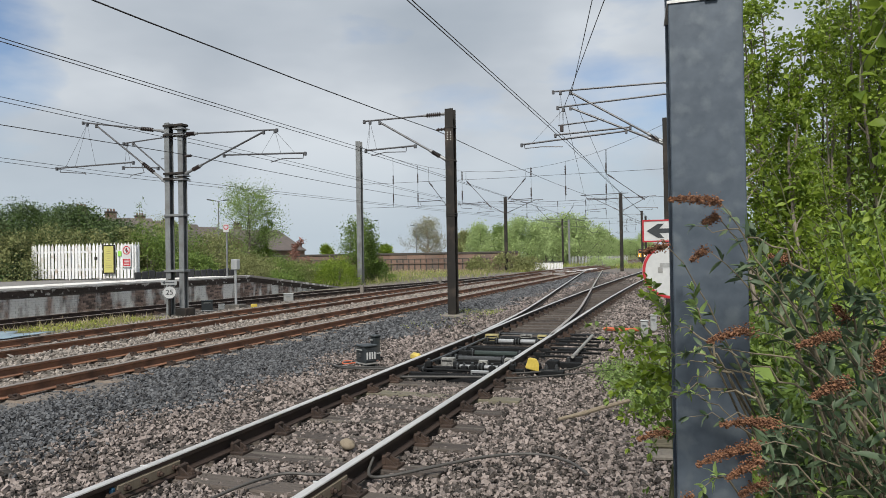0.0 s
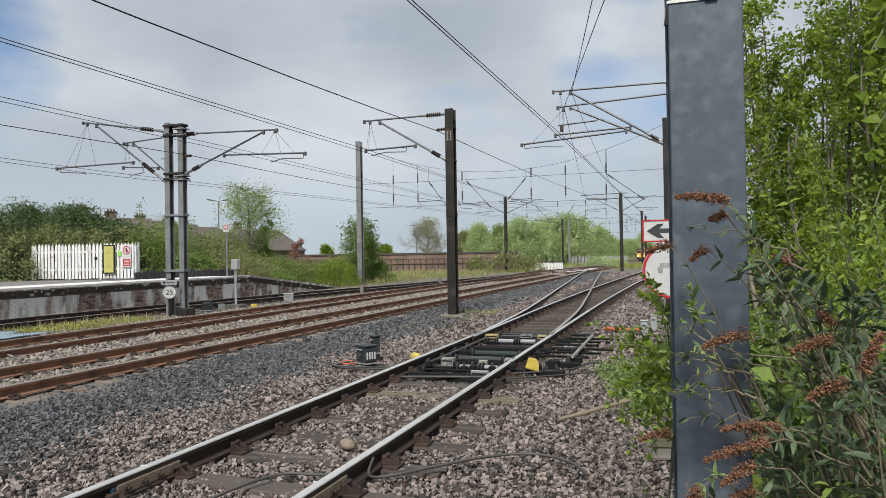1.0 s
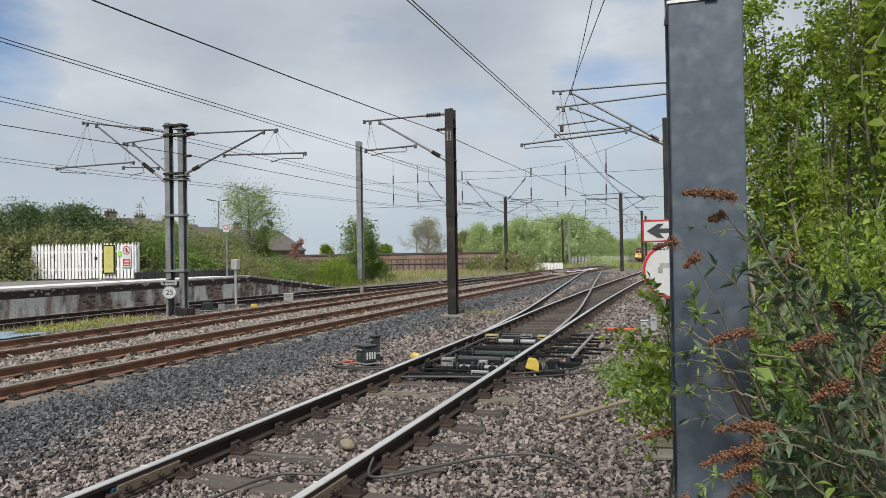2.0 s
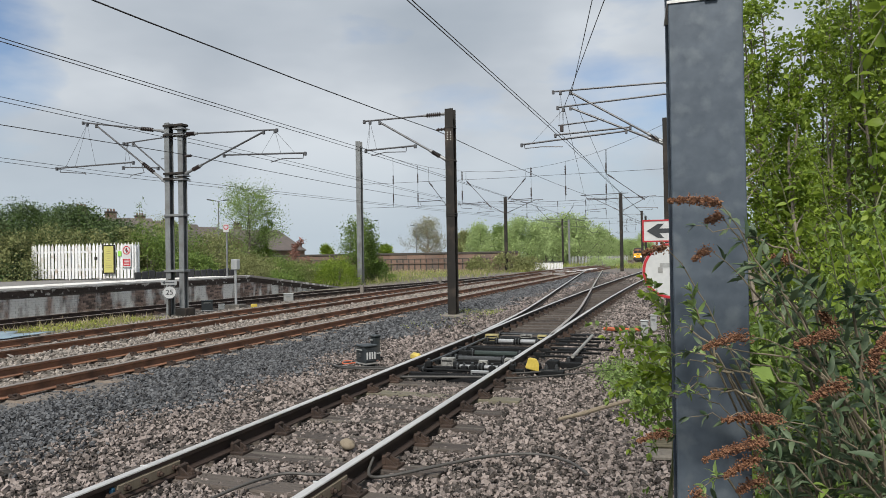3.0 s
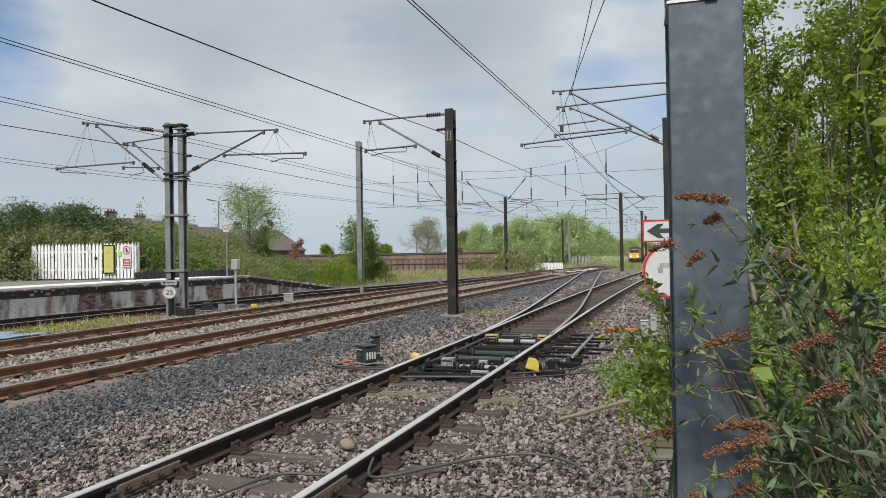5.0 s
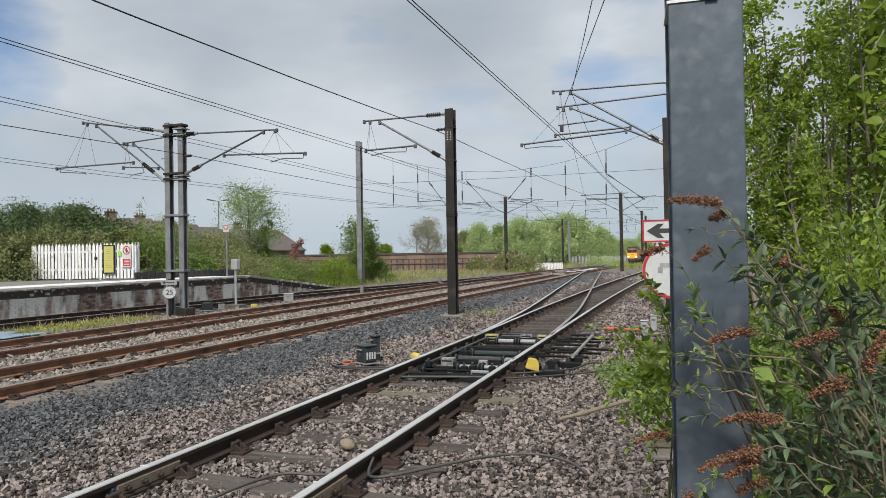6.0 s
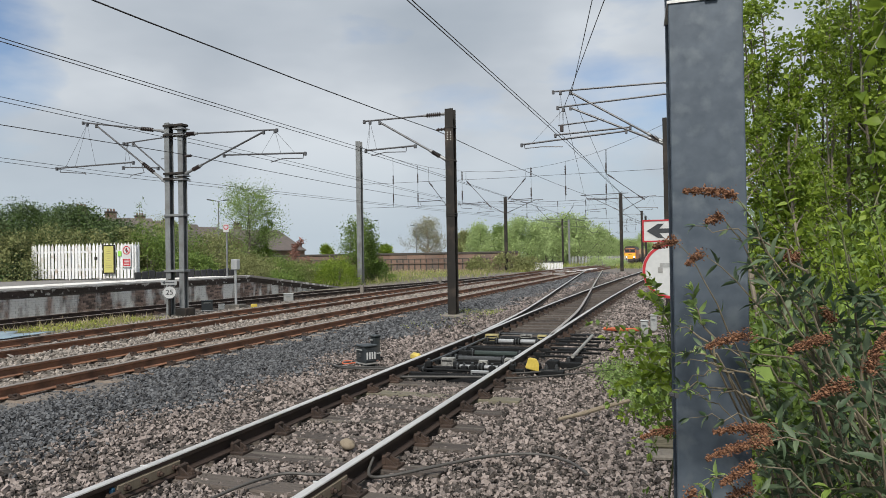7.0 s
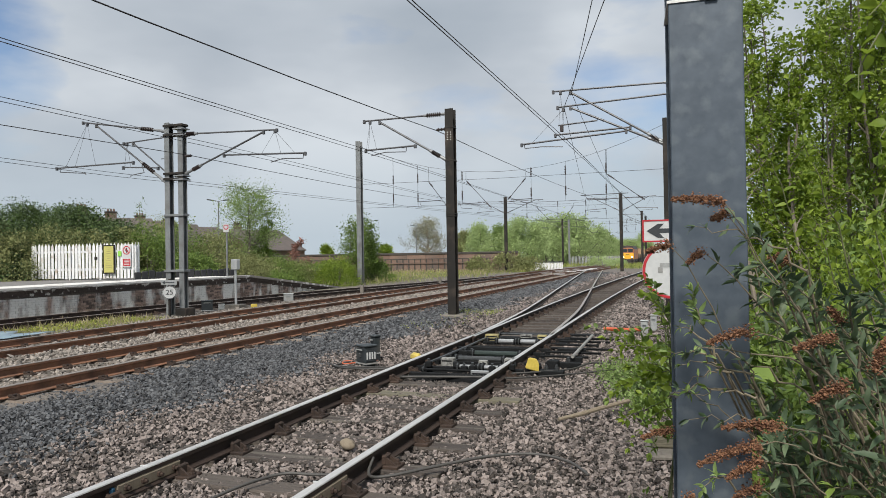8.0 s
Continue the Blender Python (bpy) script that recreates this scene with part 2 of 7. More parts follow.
def lathe(bm, prof, m, n=12):
    """Turns (radius, height) pairs round the z axis of m."""
    rings = [[bm.verts.new(m @ Vector((r * math.cos(2 * math.pi * k / n), r * math.sin(2 * math.pi * k / n), h))) for k in range(n)] for r, h in prof]
    for a, b in zip(rings[:-1], rings[1:]):
        for k in range(n):
            bm.faces.new((a[k], a[(k + 1) % n], b[(k + 1) % n], b[k]))
    bm.faces.new(list(reversed(rings[0])))
    bm.faces.new(rings[-1])
    return bm


def along(a, b):
    """A frame at a whose z axis points to b."""
    a, b = Vector(a), Vector(b)
    return Matrix.Translation(a) @ (b - a).to_track_quat("Z", "Y").to_matrix().to_4x4()


# ---- the lie of the land and the tracks' lines ----
def rail_z(y):
    return float(np.interp(y, [-50, 60, 150, 208, 260, 3000], [0, 0, -0.93, -1.15, -1.25, -1.25]))


def ground_z(x, y):
    z = rail_z(y) - (0.275 if -5.3 < x < 1.2 and y < 60 else 0.2)
    if x > 1.0:
        z += 0.05 * min(x - 1.0, 4)
    return z


def spline(pts, step=1.5):
    """A smooth line (x of y) through a few stations."""
    ys, xs = [p[0] for p in pts], [p[1] for p in pts]
    m = np.gradient(np.array(xs, float), np.array(ys, float))
    out = []
    for i in range(len(pts) - 1):
        h = ys[i + 1] - ys[i]
        n = max(1, int(round(h / step)))
        for k in range(n):
            t = k / n
            out.append(((2 * t**3 - 3 * t**2 + 1) * xs[i] + (t**3 - 2 * t**2 + t) * h * m[i] + (3 * t**2 - 2 * t**3) * xs[i + 1] + (t**3 - t**2) * h * m[i + 1], ys[i] + t * h))
    out.append((xs[-1], ys[-1]))
    return [Vector((x, y, rail_z(y))) for x, y in out]


def offset(line, d):
    res = []
    for i, p in enumerate(line):
        t = (line[min(i + 1, len(line) - 1)] - line[max(i - 1, 0)])
        t.z = 0
        t.normalize()
        res.append(p + d * Vector((t.y, -t.x, 0)))
    return res


def rail_mesh(line, h=0.155, s=1.0):
    """Flat-bottomed rail section swept along a line; material 0 is the side, 1 the running surface."""
    prof = [(-0.033, 0), (0.033, 0), (0.036, -0.008), (0.036, -0.038), (0.010, -0.05), (0.010, -h + 0.03), (0.068, -h + 0.012), (0.068, -h),
            (-0.068, -h), (-0.068, -h + 0.012), (-0.010, -h + 0.03), (-0.010, -0.05), (-0.036, -0.038), (-0.036, -0.008)]
    bm = bmesh.new()
    rows = []
    for i, p in enumerate(line):
        t = (line[min(i + 1, len(line) - 1)] - line[max(i - 1, 0)])
        t.z = 0
        t.normalize()
        side = Vector((t.y, -t.x, 0))
        rows.append([bm.verts.new(p + side * x * s + Vector((0, 0, z))) for x, z in prof])
    k = len(prof)
    for a, b in zip(rows[:-1], rows[1:]):
        for j in range(k):
            f = bm.faces.new((a[j], b[j], b[(j + 1) % k], a[(j + 1) % k]))
            f.material_index = 1 if j in (0, 1, 13) else 0
    bm.faces.new(rows[0])
    bm.faces.new(list(reversed(rows[-1])))
    return bm


LINE_A = spline([(-6, -3.24), (6, -3.24), (13, -3.28), (22, -3.34), (31, -3.30), (42, -3.12), (58, -2.72), (95, -1.5)])
LINE_LEFT = spline([(13.5, -3.26), (18.5, -3.55), (24, -4.05), (32.3, -4.87), (48, -6.4), (64, -7.95), (80, -9.6)])
LINE_NEAR = spline([(-25, -9.1), (20, -9.08), (56, -8.95), (75, -9.45), (110, -10.45), (149, -11.5), (208, -13.1), (300, -15.6)], 2.5)
LINE_FAR = [p + Vector((-3.4, 0, 0)) for p in LINE_NEAR]
LINE_LOOP = spline([(-25, -17.7), (10, -17.65), (20, -17.1), (28, -16.2), (36, -14.7), (44, -13.3), (52, -12.5)])
G = 0.7525


# ---- ground ----
def ground_material():
    m = surface("ground", (0.075, 0.065, 0.057), (0.20, 0.175, 0.152), 1.5, 22, 0.95, 0, 0.7, 0.03)
    nt = m.node_tree
    L, N = nt.links.new, nt.nodes.new
    bsdf = nt.nodes["Principled BSDF"]
    stone = bsdf.inputs["Base Color"].links[0].from_socket
    co, sep = N("ShaderNodeTexCoord"), N("ShaderNodeSeparateXYZ")
    nz = N("ShaderNodeTexNoise")
    nz.inputs["Scale"].default_value, nz.inputs["Detail"].default_value = 0.8, 5
    L(co.outputs["Object"], nz.inputs["Vector"])
    L(co.outputs["Object"], sep.inputs[0])
    wob = N("ShaderNodeMath")
    wob.operation = "MULTIPLY_ADD"
    L(nz.outputs[0], wob.inputs[0])
    wob.inputs[1].default_value = 3.0
    L(sep.outputs[0], wob.inputs[2])
    for lo, hi, ca, cb in ((-18.5, -17.0, (0.05, 0.065, 0.018), (0.15, 0.15, 0.05)),):
        n2, r, mg, mx = N("ShaderNodeTexNoise"), N("ShaderNodeMapRange"), N("ShaderNodeMix"), N("ShaderNodeMix")
        n2.inputs["Scale"].default_value, n2.inputs["Detail"].default_value = 2.2, 8
        L(co.outputs["Object"], n2.inputs["Vector"])
        mg.data_type = mx.data_type = "RGBA"
        mg.inputs["A"].default_value, mg.inputs["B"].default_value = (*ca, 1), (*cb, 1)
        L(n2.outputs[0], mg.inputs["Factor"])
        r.inputs["From Min"].default_value, r.inputs["From Max"].default_value = hi, lo
        L(wob.outputs[0], r.inputs["Value"])
        L(r.outputs[0], mx.inputs["Factor"])
        L(stone, mx.inputs["A"])
        L(mg.outputs["Result"], mx.inputs["B"])
        stone = mx.outputs["Result"]
    r, mx = N("ShaderNodeMapRange"), N("ShaderNodeMix")
    mx.data_type = "RGBA"
    r.inputs["From Min"].default_value, r.inputs["From Max"].default_value = 2.0, 3.2
    L(wob.outputs[0], r.inputs["Value"])
    L(r.outputs[0], mx.inputs["Factor"])
    L(stone, mx.inputs["A"])
    mx.inputs["B"].default_value = (0.04, 0.038, 0.02, 1)
    L(mx.outputs["Result"], bsdf.inputs["Base Color"])
    return m


def make_ground():
    xs = np.concatenate([[-3000, -1500, -700, -300, -160, -100, -70, -50], np.arange(-40, 12, 1.0), [14, 20, 40, 80, 160, 400, 1200, 3000]])
    ys = np.concatenate([[-3000, -800, -200, -60, -25], np.arange(-10, 60, 1.0), np.arange(60, 270, 10), [300, 400, 700, 1500, 3000]])
    vs = [(x, y, ground_z(x, y) + (0.03 * noise.noise((x * 0.6, y * 0.6, 0)) if abs(x) < 45 and y < 62 else 0)) for y in ys for x in xs]
    w = len(xs)
    fs = [(j * w + i, j * w + i + 1, (j + 1) * w + i + 1, (j + 1) * w + i) for j in range(len(ys) - 1) for i in range(w - 1)]
    tagged(obj_from("ground", vs, fs, ground_material(), smooth=True), "brown stony railway ground with grass verges", "ground", kind="structure")


make_ground()


# ---- ballast ----
# stone shapes: a block for near stones, an octahedron for small and distant ones
BLOCK = (np.array([(x, y, z) for z in (-1, 1) for y in (-1, 1) for x in (-1, 1)]) * 0.62,
         np.array([(0, 2, 3), (0, 3, 1), (4, 5, 7), (4, 7, 6), (0, 1, 5), (0, 5, 4), (2, 6, 7), (2, 7, 3), (0, 4, 6), (0, 6, 2), (1, 3, 7), (1, 7, 5)]))
CHIP = (np.array([(1.0, 0, 0), (-1, 0, 0), (0, 1, 0), (0, -1, 0), (0, 0, 1), (0, 0, -1)]) * 1.15,
        np.array([(0, 2, 4), (2, 1, 4), (1, 3, 4), (3, 0, 4), (2, 0, 5), (1, 2, 5), (3, 1, 5), (0, 3, 5)]))


def mesh_arrays(name, verts, faces, mat, parent=None, label="", smooth=False):
    """A mesh from arrays: verts (n, 3), faces (m, k) with one k."""
    me = bpy.data.meshes.new(name)
    k = faces.shape[1]
    me.vertices.add(len(verts))
    me.vertices.foreach_set("co", verts.astype(np.float32).ravel())
    me.loops.add(faces.size)
    me.loops.foreach_set("vertex_index", faces.astype(np.int32).ravel())
    me.polygons.add(len(faces))
    me.polygons.foreach_set("loop_start", np.arange(0, faces.size, k, dtype=np.int32))
    me.polygons.foreach_set("use_smooth", np.full(len(faces), smooth))
    me.update(calc_edges=True)
    me.materials.append(mat)
    ob = new(name, me)
    if parent:
        ob.parent = parent
    return tagged(ob, label)


def stones(rng, pos, size, shape=BLOCK):
    """Angular broken stones at pos (n, 3) of mean half-size size (n)."""
    n = len(pos)
    corners, sides = shape
    k = len(corners)
    v = corners[None] * rng.uniform(0.78, 1.18, (n, k, 1)) + rng.normal(0, 0.09, (n, k, 3))
    v *= (size[:, None] * rng.uniform([0.9, 0.7, 0.45], [1.5, 1.1, 0.85], (n, 3)))[:, None, :]
    a, b, c = rng.uniform(0, 2 * np.pi, n), rng.normal(0, 0.6, n), rng.normal(0, 0.6, n)
    def rot(i, j, t):
        ci, si = np.cos(t)[:, None], np.sin(t)[:, None]
        vi, vj = v[:, :, i].copy(), v[:, :, j].copy()
        v[:, :, i], v[:, :, j] = ci * vi - si * vj, si * vi + ci * vj
    rot(1, 2, b), rot(0, 2, c), rot(0, 1, a)
    v += pos[:, None, :]
    f = (sides[None] + k * np.arange(n)[:, None, None]).reshape(-1, 3)
    return v.reshape(-1, 3), f


def scatter(rng, x0, x1, y0, y1, gap, keep):
    nx, ny = int((x1 - x0) / gap), int((y1 - y0) / gap)
    gx, gy = np.meshgrid(np.arange(nx), np.arange(ny))
    p = np.stack([x0 + (gx.ravel() + rng.uniform(-0.2, 1.2, gx.size)) * gap, y0 + (gy.ravel() + rng.uniform(-0.2, 1.2, gy.size)) * gap], 1)
    return p[keep(p[:, 0], p[:, 1])]


def bumpy(x, y):
    return 0.012 * np.sin(x * 3.1 + 1.3 * np.sin(y * 1.7)) * np.cos(y * 2.3 + x)


def in_view(x, y):
    return (x > -1.35 * y - 0.3) & (x < 0.14 * y + 0.4)


def dark_side(x, y):
    """Where the newer dark stone lies: a band beside the main line, with a ragged edge."""
    edge = -5.85 + 0.22 * np.sin(y * 0.9) + 0.16 * np.sin(y * 2.7 + 1) + 0.1 * np.clip(8 - y, 0, 4)
    return edge


def make_ballast():
    rng = np.random.default_rng(4)
    rails_a = lambda x: (np.abs(x + 2.5) < 0.1) | (np.abs(x + 4.02) < 0.1)
    near = scatter(rng, -8.6, 1.5, 2.6, 13.0, 0.034, lambda x, y: in_view(x, y) & (x > -8.28) & ~rails_a(x))
    mid = scatter(rng, -8.6, 2.5, 13.0, 34.0, 0.064, lambda x, y: in_view(x, y) & (x > -8.26) & ~(rails_a(x)) & (x < 1.6))
    far = scatter(rng, -8.4, 1.0, 34.0, 62.0, 0.13, lambda x, y: in_view(x, y) & (x > -8.1) & (x < 0.8))
    behind = scatter(rng, -7.8, 1.0, -5.0, 2.6, 0.11, lambda x, y: ~rails_a(x))
    for nm, sel, mt, lab in (("ballast_brown", False, "stone_pink", "loose brownish pink crushed stone ballast"), ("ballast_dark", True, "stone_dark", "loose dark blue-grey crushed stone ballast"), ("ballast_oily", None, "stone_oily", "dark greasy ballast between the point blades")):
        V, F, count = [], [], 0
        for pts, sz, shape in ((near, 0.0205, BLOCK), (mid, 0.035, CHIP), (far, 0.06, CHIP), (behind, 0.06, CHIP)):
            d = pts[:, 0] < dark_side(pts[:, 0], pts[:, 1]) + rng.normal(0, 0.28, len(pts))
            greasy = (np.abs(pts[:, 0] + 3.3 + 0.03 * np.maximum(pts[:, 1] - 16, 0)) < 1.05) & (pts[:, 1] > 9.0 + rng.normal(0, 0.4, len(pts))) & (pts[:, 1] < 45)
            q = pts[greasy] if sel is None else pts[(d == sel) & ~greasy]
            s = sz * rng.lognormal(0, 0.28, len(q))
            x, y = q[:, 0], q[:, 1]
            in_four = (x > -3.94) & (x < -2.58)
            z = np.where(in_four, np.where((y > 14.0) & (y < 40), -0.245, np.where(y > 9.2, -0.215, -0.192)), np.where((x > -4.55) & (x < -1.95), np.where(y < 13, -0.2, -0.215), -0.165 - 0.03 * ((x > -4.9) & (x < -1.6)))) + bumpy(x, y) + rng.uniform(-0.028, 0.012, len(q))
            z += np.where((x < -7.0), -0.03 * (-7.0 - x), 0) + np.where(x > -1.2, -0.03, 0)
            v, f = stones(rng, np.column_stack([x, y, z]), s, shape)
            V.append(v)
            F.append(f + count)
            count += len(v)
        tagged(mesh_arrays(nm, np.concatenate(V), np.concatenate(F), M[mt]), lab, "ballast", kind="stuff")
    strips = [scatter(rng, -15.2, -8.3, 5.0, 42, 0.068, lambda x, y: in_view(x, y) & (((x > -9.7) & (x < -8.5)) | ((x > -11.65) & (x < -9.95)) | ((x > -13.1) & (x < -11.9)) | ((x > -15.2) & (x < -13.35))))]
    q = strips[0]
    z = np.where((q[:, 0] > -11.6) & (q[:, 0] < -10.0), -0.13, -0.19) + rng.uniform(-0.02, 0.015, len(q))
    v, f = stones(rng, np.column_stack([q, z]), 0.034 * rng.lognormal(0, 0.25, len(q)), CHIP)
    tagged(mesh_arrays("ballast_pale", v, f, M["stone_pale"]), "pale grey-brown ballast between the running rails", "ballast", kind="stuff")


make_ballast()


# ---- tracks ----
def sleeper_mesh(w, l, h, bev, rough):
    bm = boxed(-l / 2, l / 2, -w / 2, w / 2, -h, 0, bev)
    rr = random.Random(3)
    for v in bm.verts:
        v.co += Vector((rr.uniform(-1, 1), rr.uniform(-1, 1), rr.uniform(-1, 1))) * rough
    me = bpy.data.meshes.new("sleeper")
    bm.to_mesh(me)
    bm.free()
    return me


def chair_mesh(h=0.10):
    """Cast rail chair: a base plate, two ribbed jaws with wedges, and two screw heads."""
    bm = bmesh.new()
    box(bm, -0.20, 0.20, -0.085, 0.085, -0.015, 0.02, 0.006)
    for s in (-1, 1):
        for y in (-0.05, 0.035):
            v = [bm.verts.new((s * x, yy, z)) for yy in (y, y + 0.02) for x, z in ((0.045, 0.018), (0.175, 0.018), (0.15, 0.018 + h * 0.2), (0.05, h))]
            for q in ((0, 1, 2, 3), (7, 6, 5, 4), (0, 4, 5, 1), (1, 5, 6, 2), (2, 6, 7, 3), (3, 7, 4, 0)):
                bm.faces.new([v[i] for i in q])
        box(bm, s * 0.066 - 0.02, s * 0.066 + 0.02, -0.06, 0.065, 0.018, h - 0.006, 0.008)
        lathe(bm, [(0.026, 0.02), (0.026, 0.036), (0.017, 0.038), (0.016, 0.06), (0.010, 0.066)], Matrix.Translation((s * 0.17, 0.0, 0)), 6)
    bmesh.ops.recalc_face_normals(bm, faces=bm.faces)
    me = bpy.data.meshes.new("chair")
    bm.to_mesh(me)
    bm.free()
    return me


def station(line, y):
    """The place and heading on a line at y."""
    for a, b in zip(line[:-1], line[1:]):
        if a.y <= y <= b.y:
            t = (y - a.y) / (b.y - a.y)
            return a.lerp(b, t), math.degrees(math.atan2(-(b.x - a.x), b.y - a.y))
    return line[-1].copy(), 0.0


def lay_track(name, label, lines, rail_mat, ys, sleeper, smat, chair=None, cmat=None, widen=None):
    tr = empty(name, None, label, "railway track")
    for ln, rm in lines:
        part("rail", rail_mesh(ln), [M[rail_mat[0]], M["rail_head_worn" if rm else rail_mat[1]]], tr, rm)
    rr = random.Random(7)
    sleeper.materials.append(M[smat])
    if chair:
        chair.materials.append(M[cmat])
    for y, line in ys:
        p, h = station(line, y)
        ob = shared("sleeper", sleeper, tr, pose(p.x + rr.uniform(-0.04, 0.04), p.y, p.z - 0.172 + rr.uniform(-0.008, 0.004), 0, 0, h + rr.uniform(-0.8, 0.8)))
        if name == "turnout_track" and 8.0 < y < 8.4:
            ob.material_slots[0].link, ob.material_slots[0].material = "OBJECT", M["sleeper_moss"]
            tagged(ob, "pale sleeper yellowed by moss")
        if widen:
            wl, dx = widen(y)
            ob.scale = (wl, 1, 1)
            ob.location.x += dx
        if chair:
            for s in (-1, 1):
                shared("chair", chair, tr, pose(p.x + s * G * math.cos(radians(h)), p.y + s * G * math.sin(radians(h)), p.z - 0.168, 0, 0, h))
    return tr


CHAIR = chair_mesh()
ys_a = [(3.18 + 0.72 * k, LINE_A) for k in range(-12, 60)]
left_stock = offset(LINE_A, -G)
right_stock = offset(LINE_A, G)
clip_y = lambda ln, a, b: [p for p in ln if a <= p.y <= b]
TURNOUT = lay_track("turnout_track", "shiny-topped rails of a turnout on dark timber sleepers",
                    [(clip_y(left_stock, -6, 13) + clip_y(offset(LINE_LEFT, -G), 13.4, 80), ""), (right_stock, ""),
                     ([p + Vector((0.05 * max(0, 1 - (p.y - 13) / 8), 0, 0)) for p in clip_y(left_stock, 12.5, 95)], ""),
                     ([p + Vector((-0.05 * max(0, 1 - (p.y - 13) / 8), 0, 0)) for p in clip_y(offset(LINE_LEFT, G), 13.4, 68)], "worn diverging blade rail")],
                    ("rail_side", "rail_head"), ys_a, sleeper_mesh(0.25, 2.6, 0.13, 0.012, 0.007), "sleeper_wood", CHAIR, "chair_iron",
                    lambda y: (1.0, 0.0) if y < 15 else (1.0 + min((y - 15) * 0.02, 0.55), -min((y - 15) * 0.02, 0.55) * 1.3))
for nm, ln, y0, y1 in (("main_track", LINE_NEAR, 3.0, 75), ("main_track", LINE_FAR, 5.0, 75)):
    lay_track(nm, "rusty-sided main line rails on weathered sleepers", [(offset(ln, -G), ""), (offset(ln, G), "")], ("rail_rust", "rail_head_dull"),
              [(y0 + 0.72 * k, ln) for k in range(int((y1 - y0) / 0.72))], sleeper_mesh(0.26, 2.5, 0.15, 0.02, 0.004), "sleeper_concrete", chair_mesh(0.06), "chair_iron")
lay_track("platform_track", "dull dark rails of the platform loop", [(offset(LINE_LOOP, -G), ""), (offset(LINE_LOOP, G), "")], ("rail_side", "rail_head_dull"),
          [(10 + 0.75 * k, LINE_LOOP) for k in range(52)], sleeper_mesh(0.25, 2.5, 0.13, 0.012, 0.006), "sleeper_wood", chair_mesh(), "chair_iron")


# ---- platform ----
PF_X, PF_Z = -19.4, 0.80


def make_platform():
    pf = empty("platform", None, "old brick-faced station platform with a white edge line", "platform", kind="structure")
    y0, y1, y2 = -12.0, 27.6, 36.5
    z1 = -0.18
    def slab(name, xa, xb, za, zb, mat, lab=""):
        """A layer along the platform that slopes down over the end ramp."""
        vs, fs = [], []
        for y, d in ((y0, 0), (y1, 0), (y2, z1 - PF_Z)):
            vs += [(xa, y, za + d), (xb, y, za + d), (xb, y, zb + d), (xa, y, zb + d)]
        for k in (0, 4):
            fs += [tuple(k + i for i in q) for q in ((0, 1, 5, 4), (1, 2, 6, 5), (2, 3, 7, 6), (3, 0, 4, 7))]
        fs += [(3, 2, 1, 0), (8, 9, 10, 11)]
        return obj_from(name, vs, fs, M[mat], pf, lab)
    slab("surface", -70, PF_X - 0.55, PF_Z - 0.3, PF_Z, "tarmac", "worn grey tarmac")
    slab("coping", PF_X - 0.55, PF_X + 0.12, PF_Z - 0.09, PF_Z + 0.012, "cope")
    slab("corbel", PF_X - 0.4, PF_X + 0.06, PF_Z - 0.19, PF_Z - 0.092, "corbel_brick")
    slab("corbel", PF_X - 0.4, PF_X + 0.0, PF_Z - 0.28, PF_Z - 0.192, "corbel_brick")
    obj_from("edge_line", [(PF_X - 1.9, y0, PF_Z + 0.016), (PF_X + 0.1, y0, PF_Z + 0.016), (PF_X + 0.1, 26.2, PF_Z + 0.016), (PF_X - 1.5, 26.2, PF_Z + 0.016),
                           (PF_X + 0.124, y0, PF_Z + 0.016), (PF_X + 0.124, 26.2, PF_Z + 0.016), (PF_X + 0.124, y0, PF_Z - 0.05), (PF_X + 0.124, 26.2, PF_Z - 0.05)],
             [(0, 1, 2, 3), (1, 4, 5, 2), (4, 6, 7, 5)], M["white_edge"], pf, "painted white edge")
    vs, fs = [], []
    x = PF_X - 0.06
    for y, zt in ((y0, PF_Z - 0.2), (y1, PF_Z - 0.2), (y2, z1 - 0.05)):
        vs += [(x, y, -0.7), (x, y, zt), (x - 0.4, y, zt), (x - 0.4, y, -0.7)]
    for k in (0, 4):
        fs += [tuple(k + i for i in q) for q in ((0, 4, 5, 1), (1, 5, 6, 2), (2, 6, 7, 3))]
    obj_from("wall_core", vs, fs, M["mortar"], pf, "mortar of the platform wall")
    return pf


PLATFORM = make_platform()


# ---- near galvanised post ----
def h_section(w, d, tf, tw, h):
    """A rolled H section: flanges of width w along x, depth d along y."""
    bm = bmesh.new()
    box(bm, -w / 2, w / 2, -d / 2, -d / 2 + tf, 0, h, 0.003)
    box(bm, -w / 2, w / 2, d / 2 - tf, d / 2, 0, h, 0.003)
    box(bm, -tw / 2, tw / 2, -d / 2 + tf, d / 2 - tf, 0, h)
    return bm


def make_near_post():
    e = empty("galvanised_post", pose(0.058, 2.231, -0.22, 0, 0, 4.0), "thick galvanised steel H post beside the track", "post")
    part("column", h_section(0.203, 0.203, 0.011, 0.0075, 5.6), M["galv"], e)
    part("strap", boxed(-0.105, 0.105, -0.1055, 0.1055, 2.545, 2.553), M["white_paint"], e, "pale steel strap")
    part("buckle", boxed(0.0, 0.035, -0.114, -0.106, 2.543, 2.556, 0.003), M["tube_grey"], e)
    bm = bmesh.new()
    for k in range(3):
        lathe(bm, [(0.014, 0), (0.014, 0.01), (0.008, 0.012), (0.008, 0.024)], pose(-0.0935, -0.09 + 0.18 * (k % 2), 0.4 + 0.5 * k, 0, -90), 6)
    part("side_bolts", bm, M["tube_grey"], e)


make_near_post()


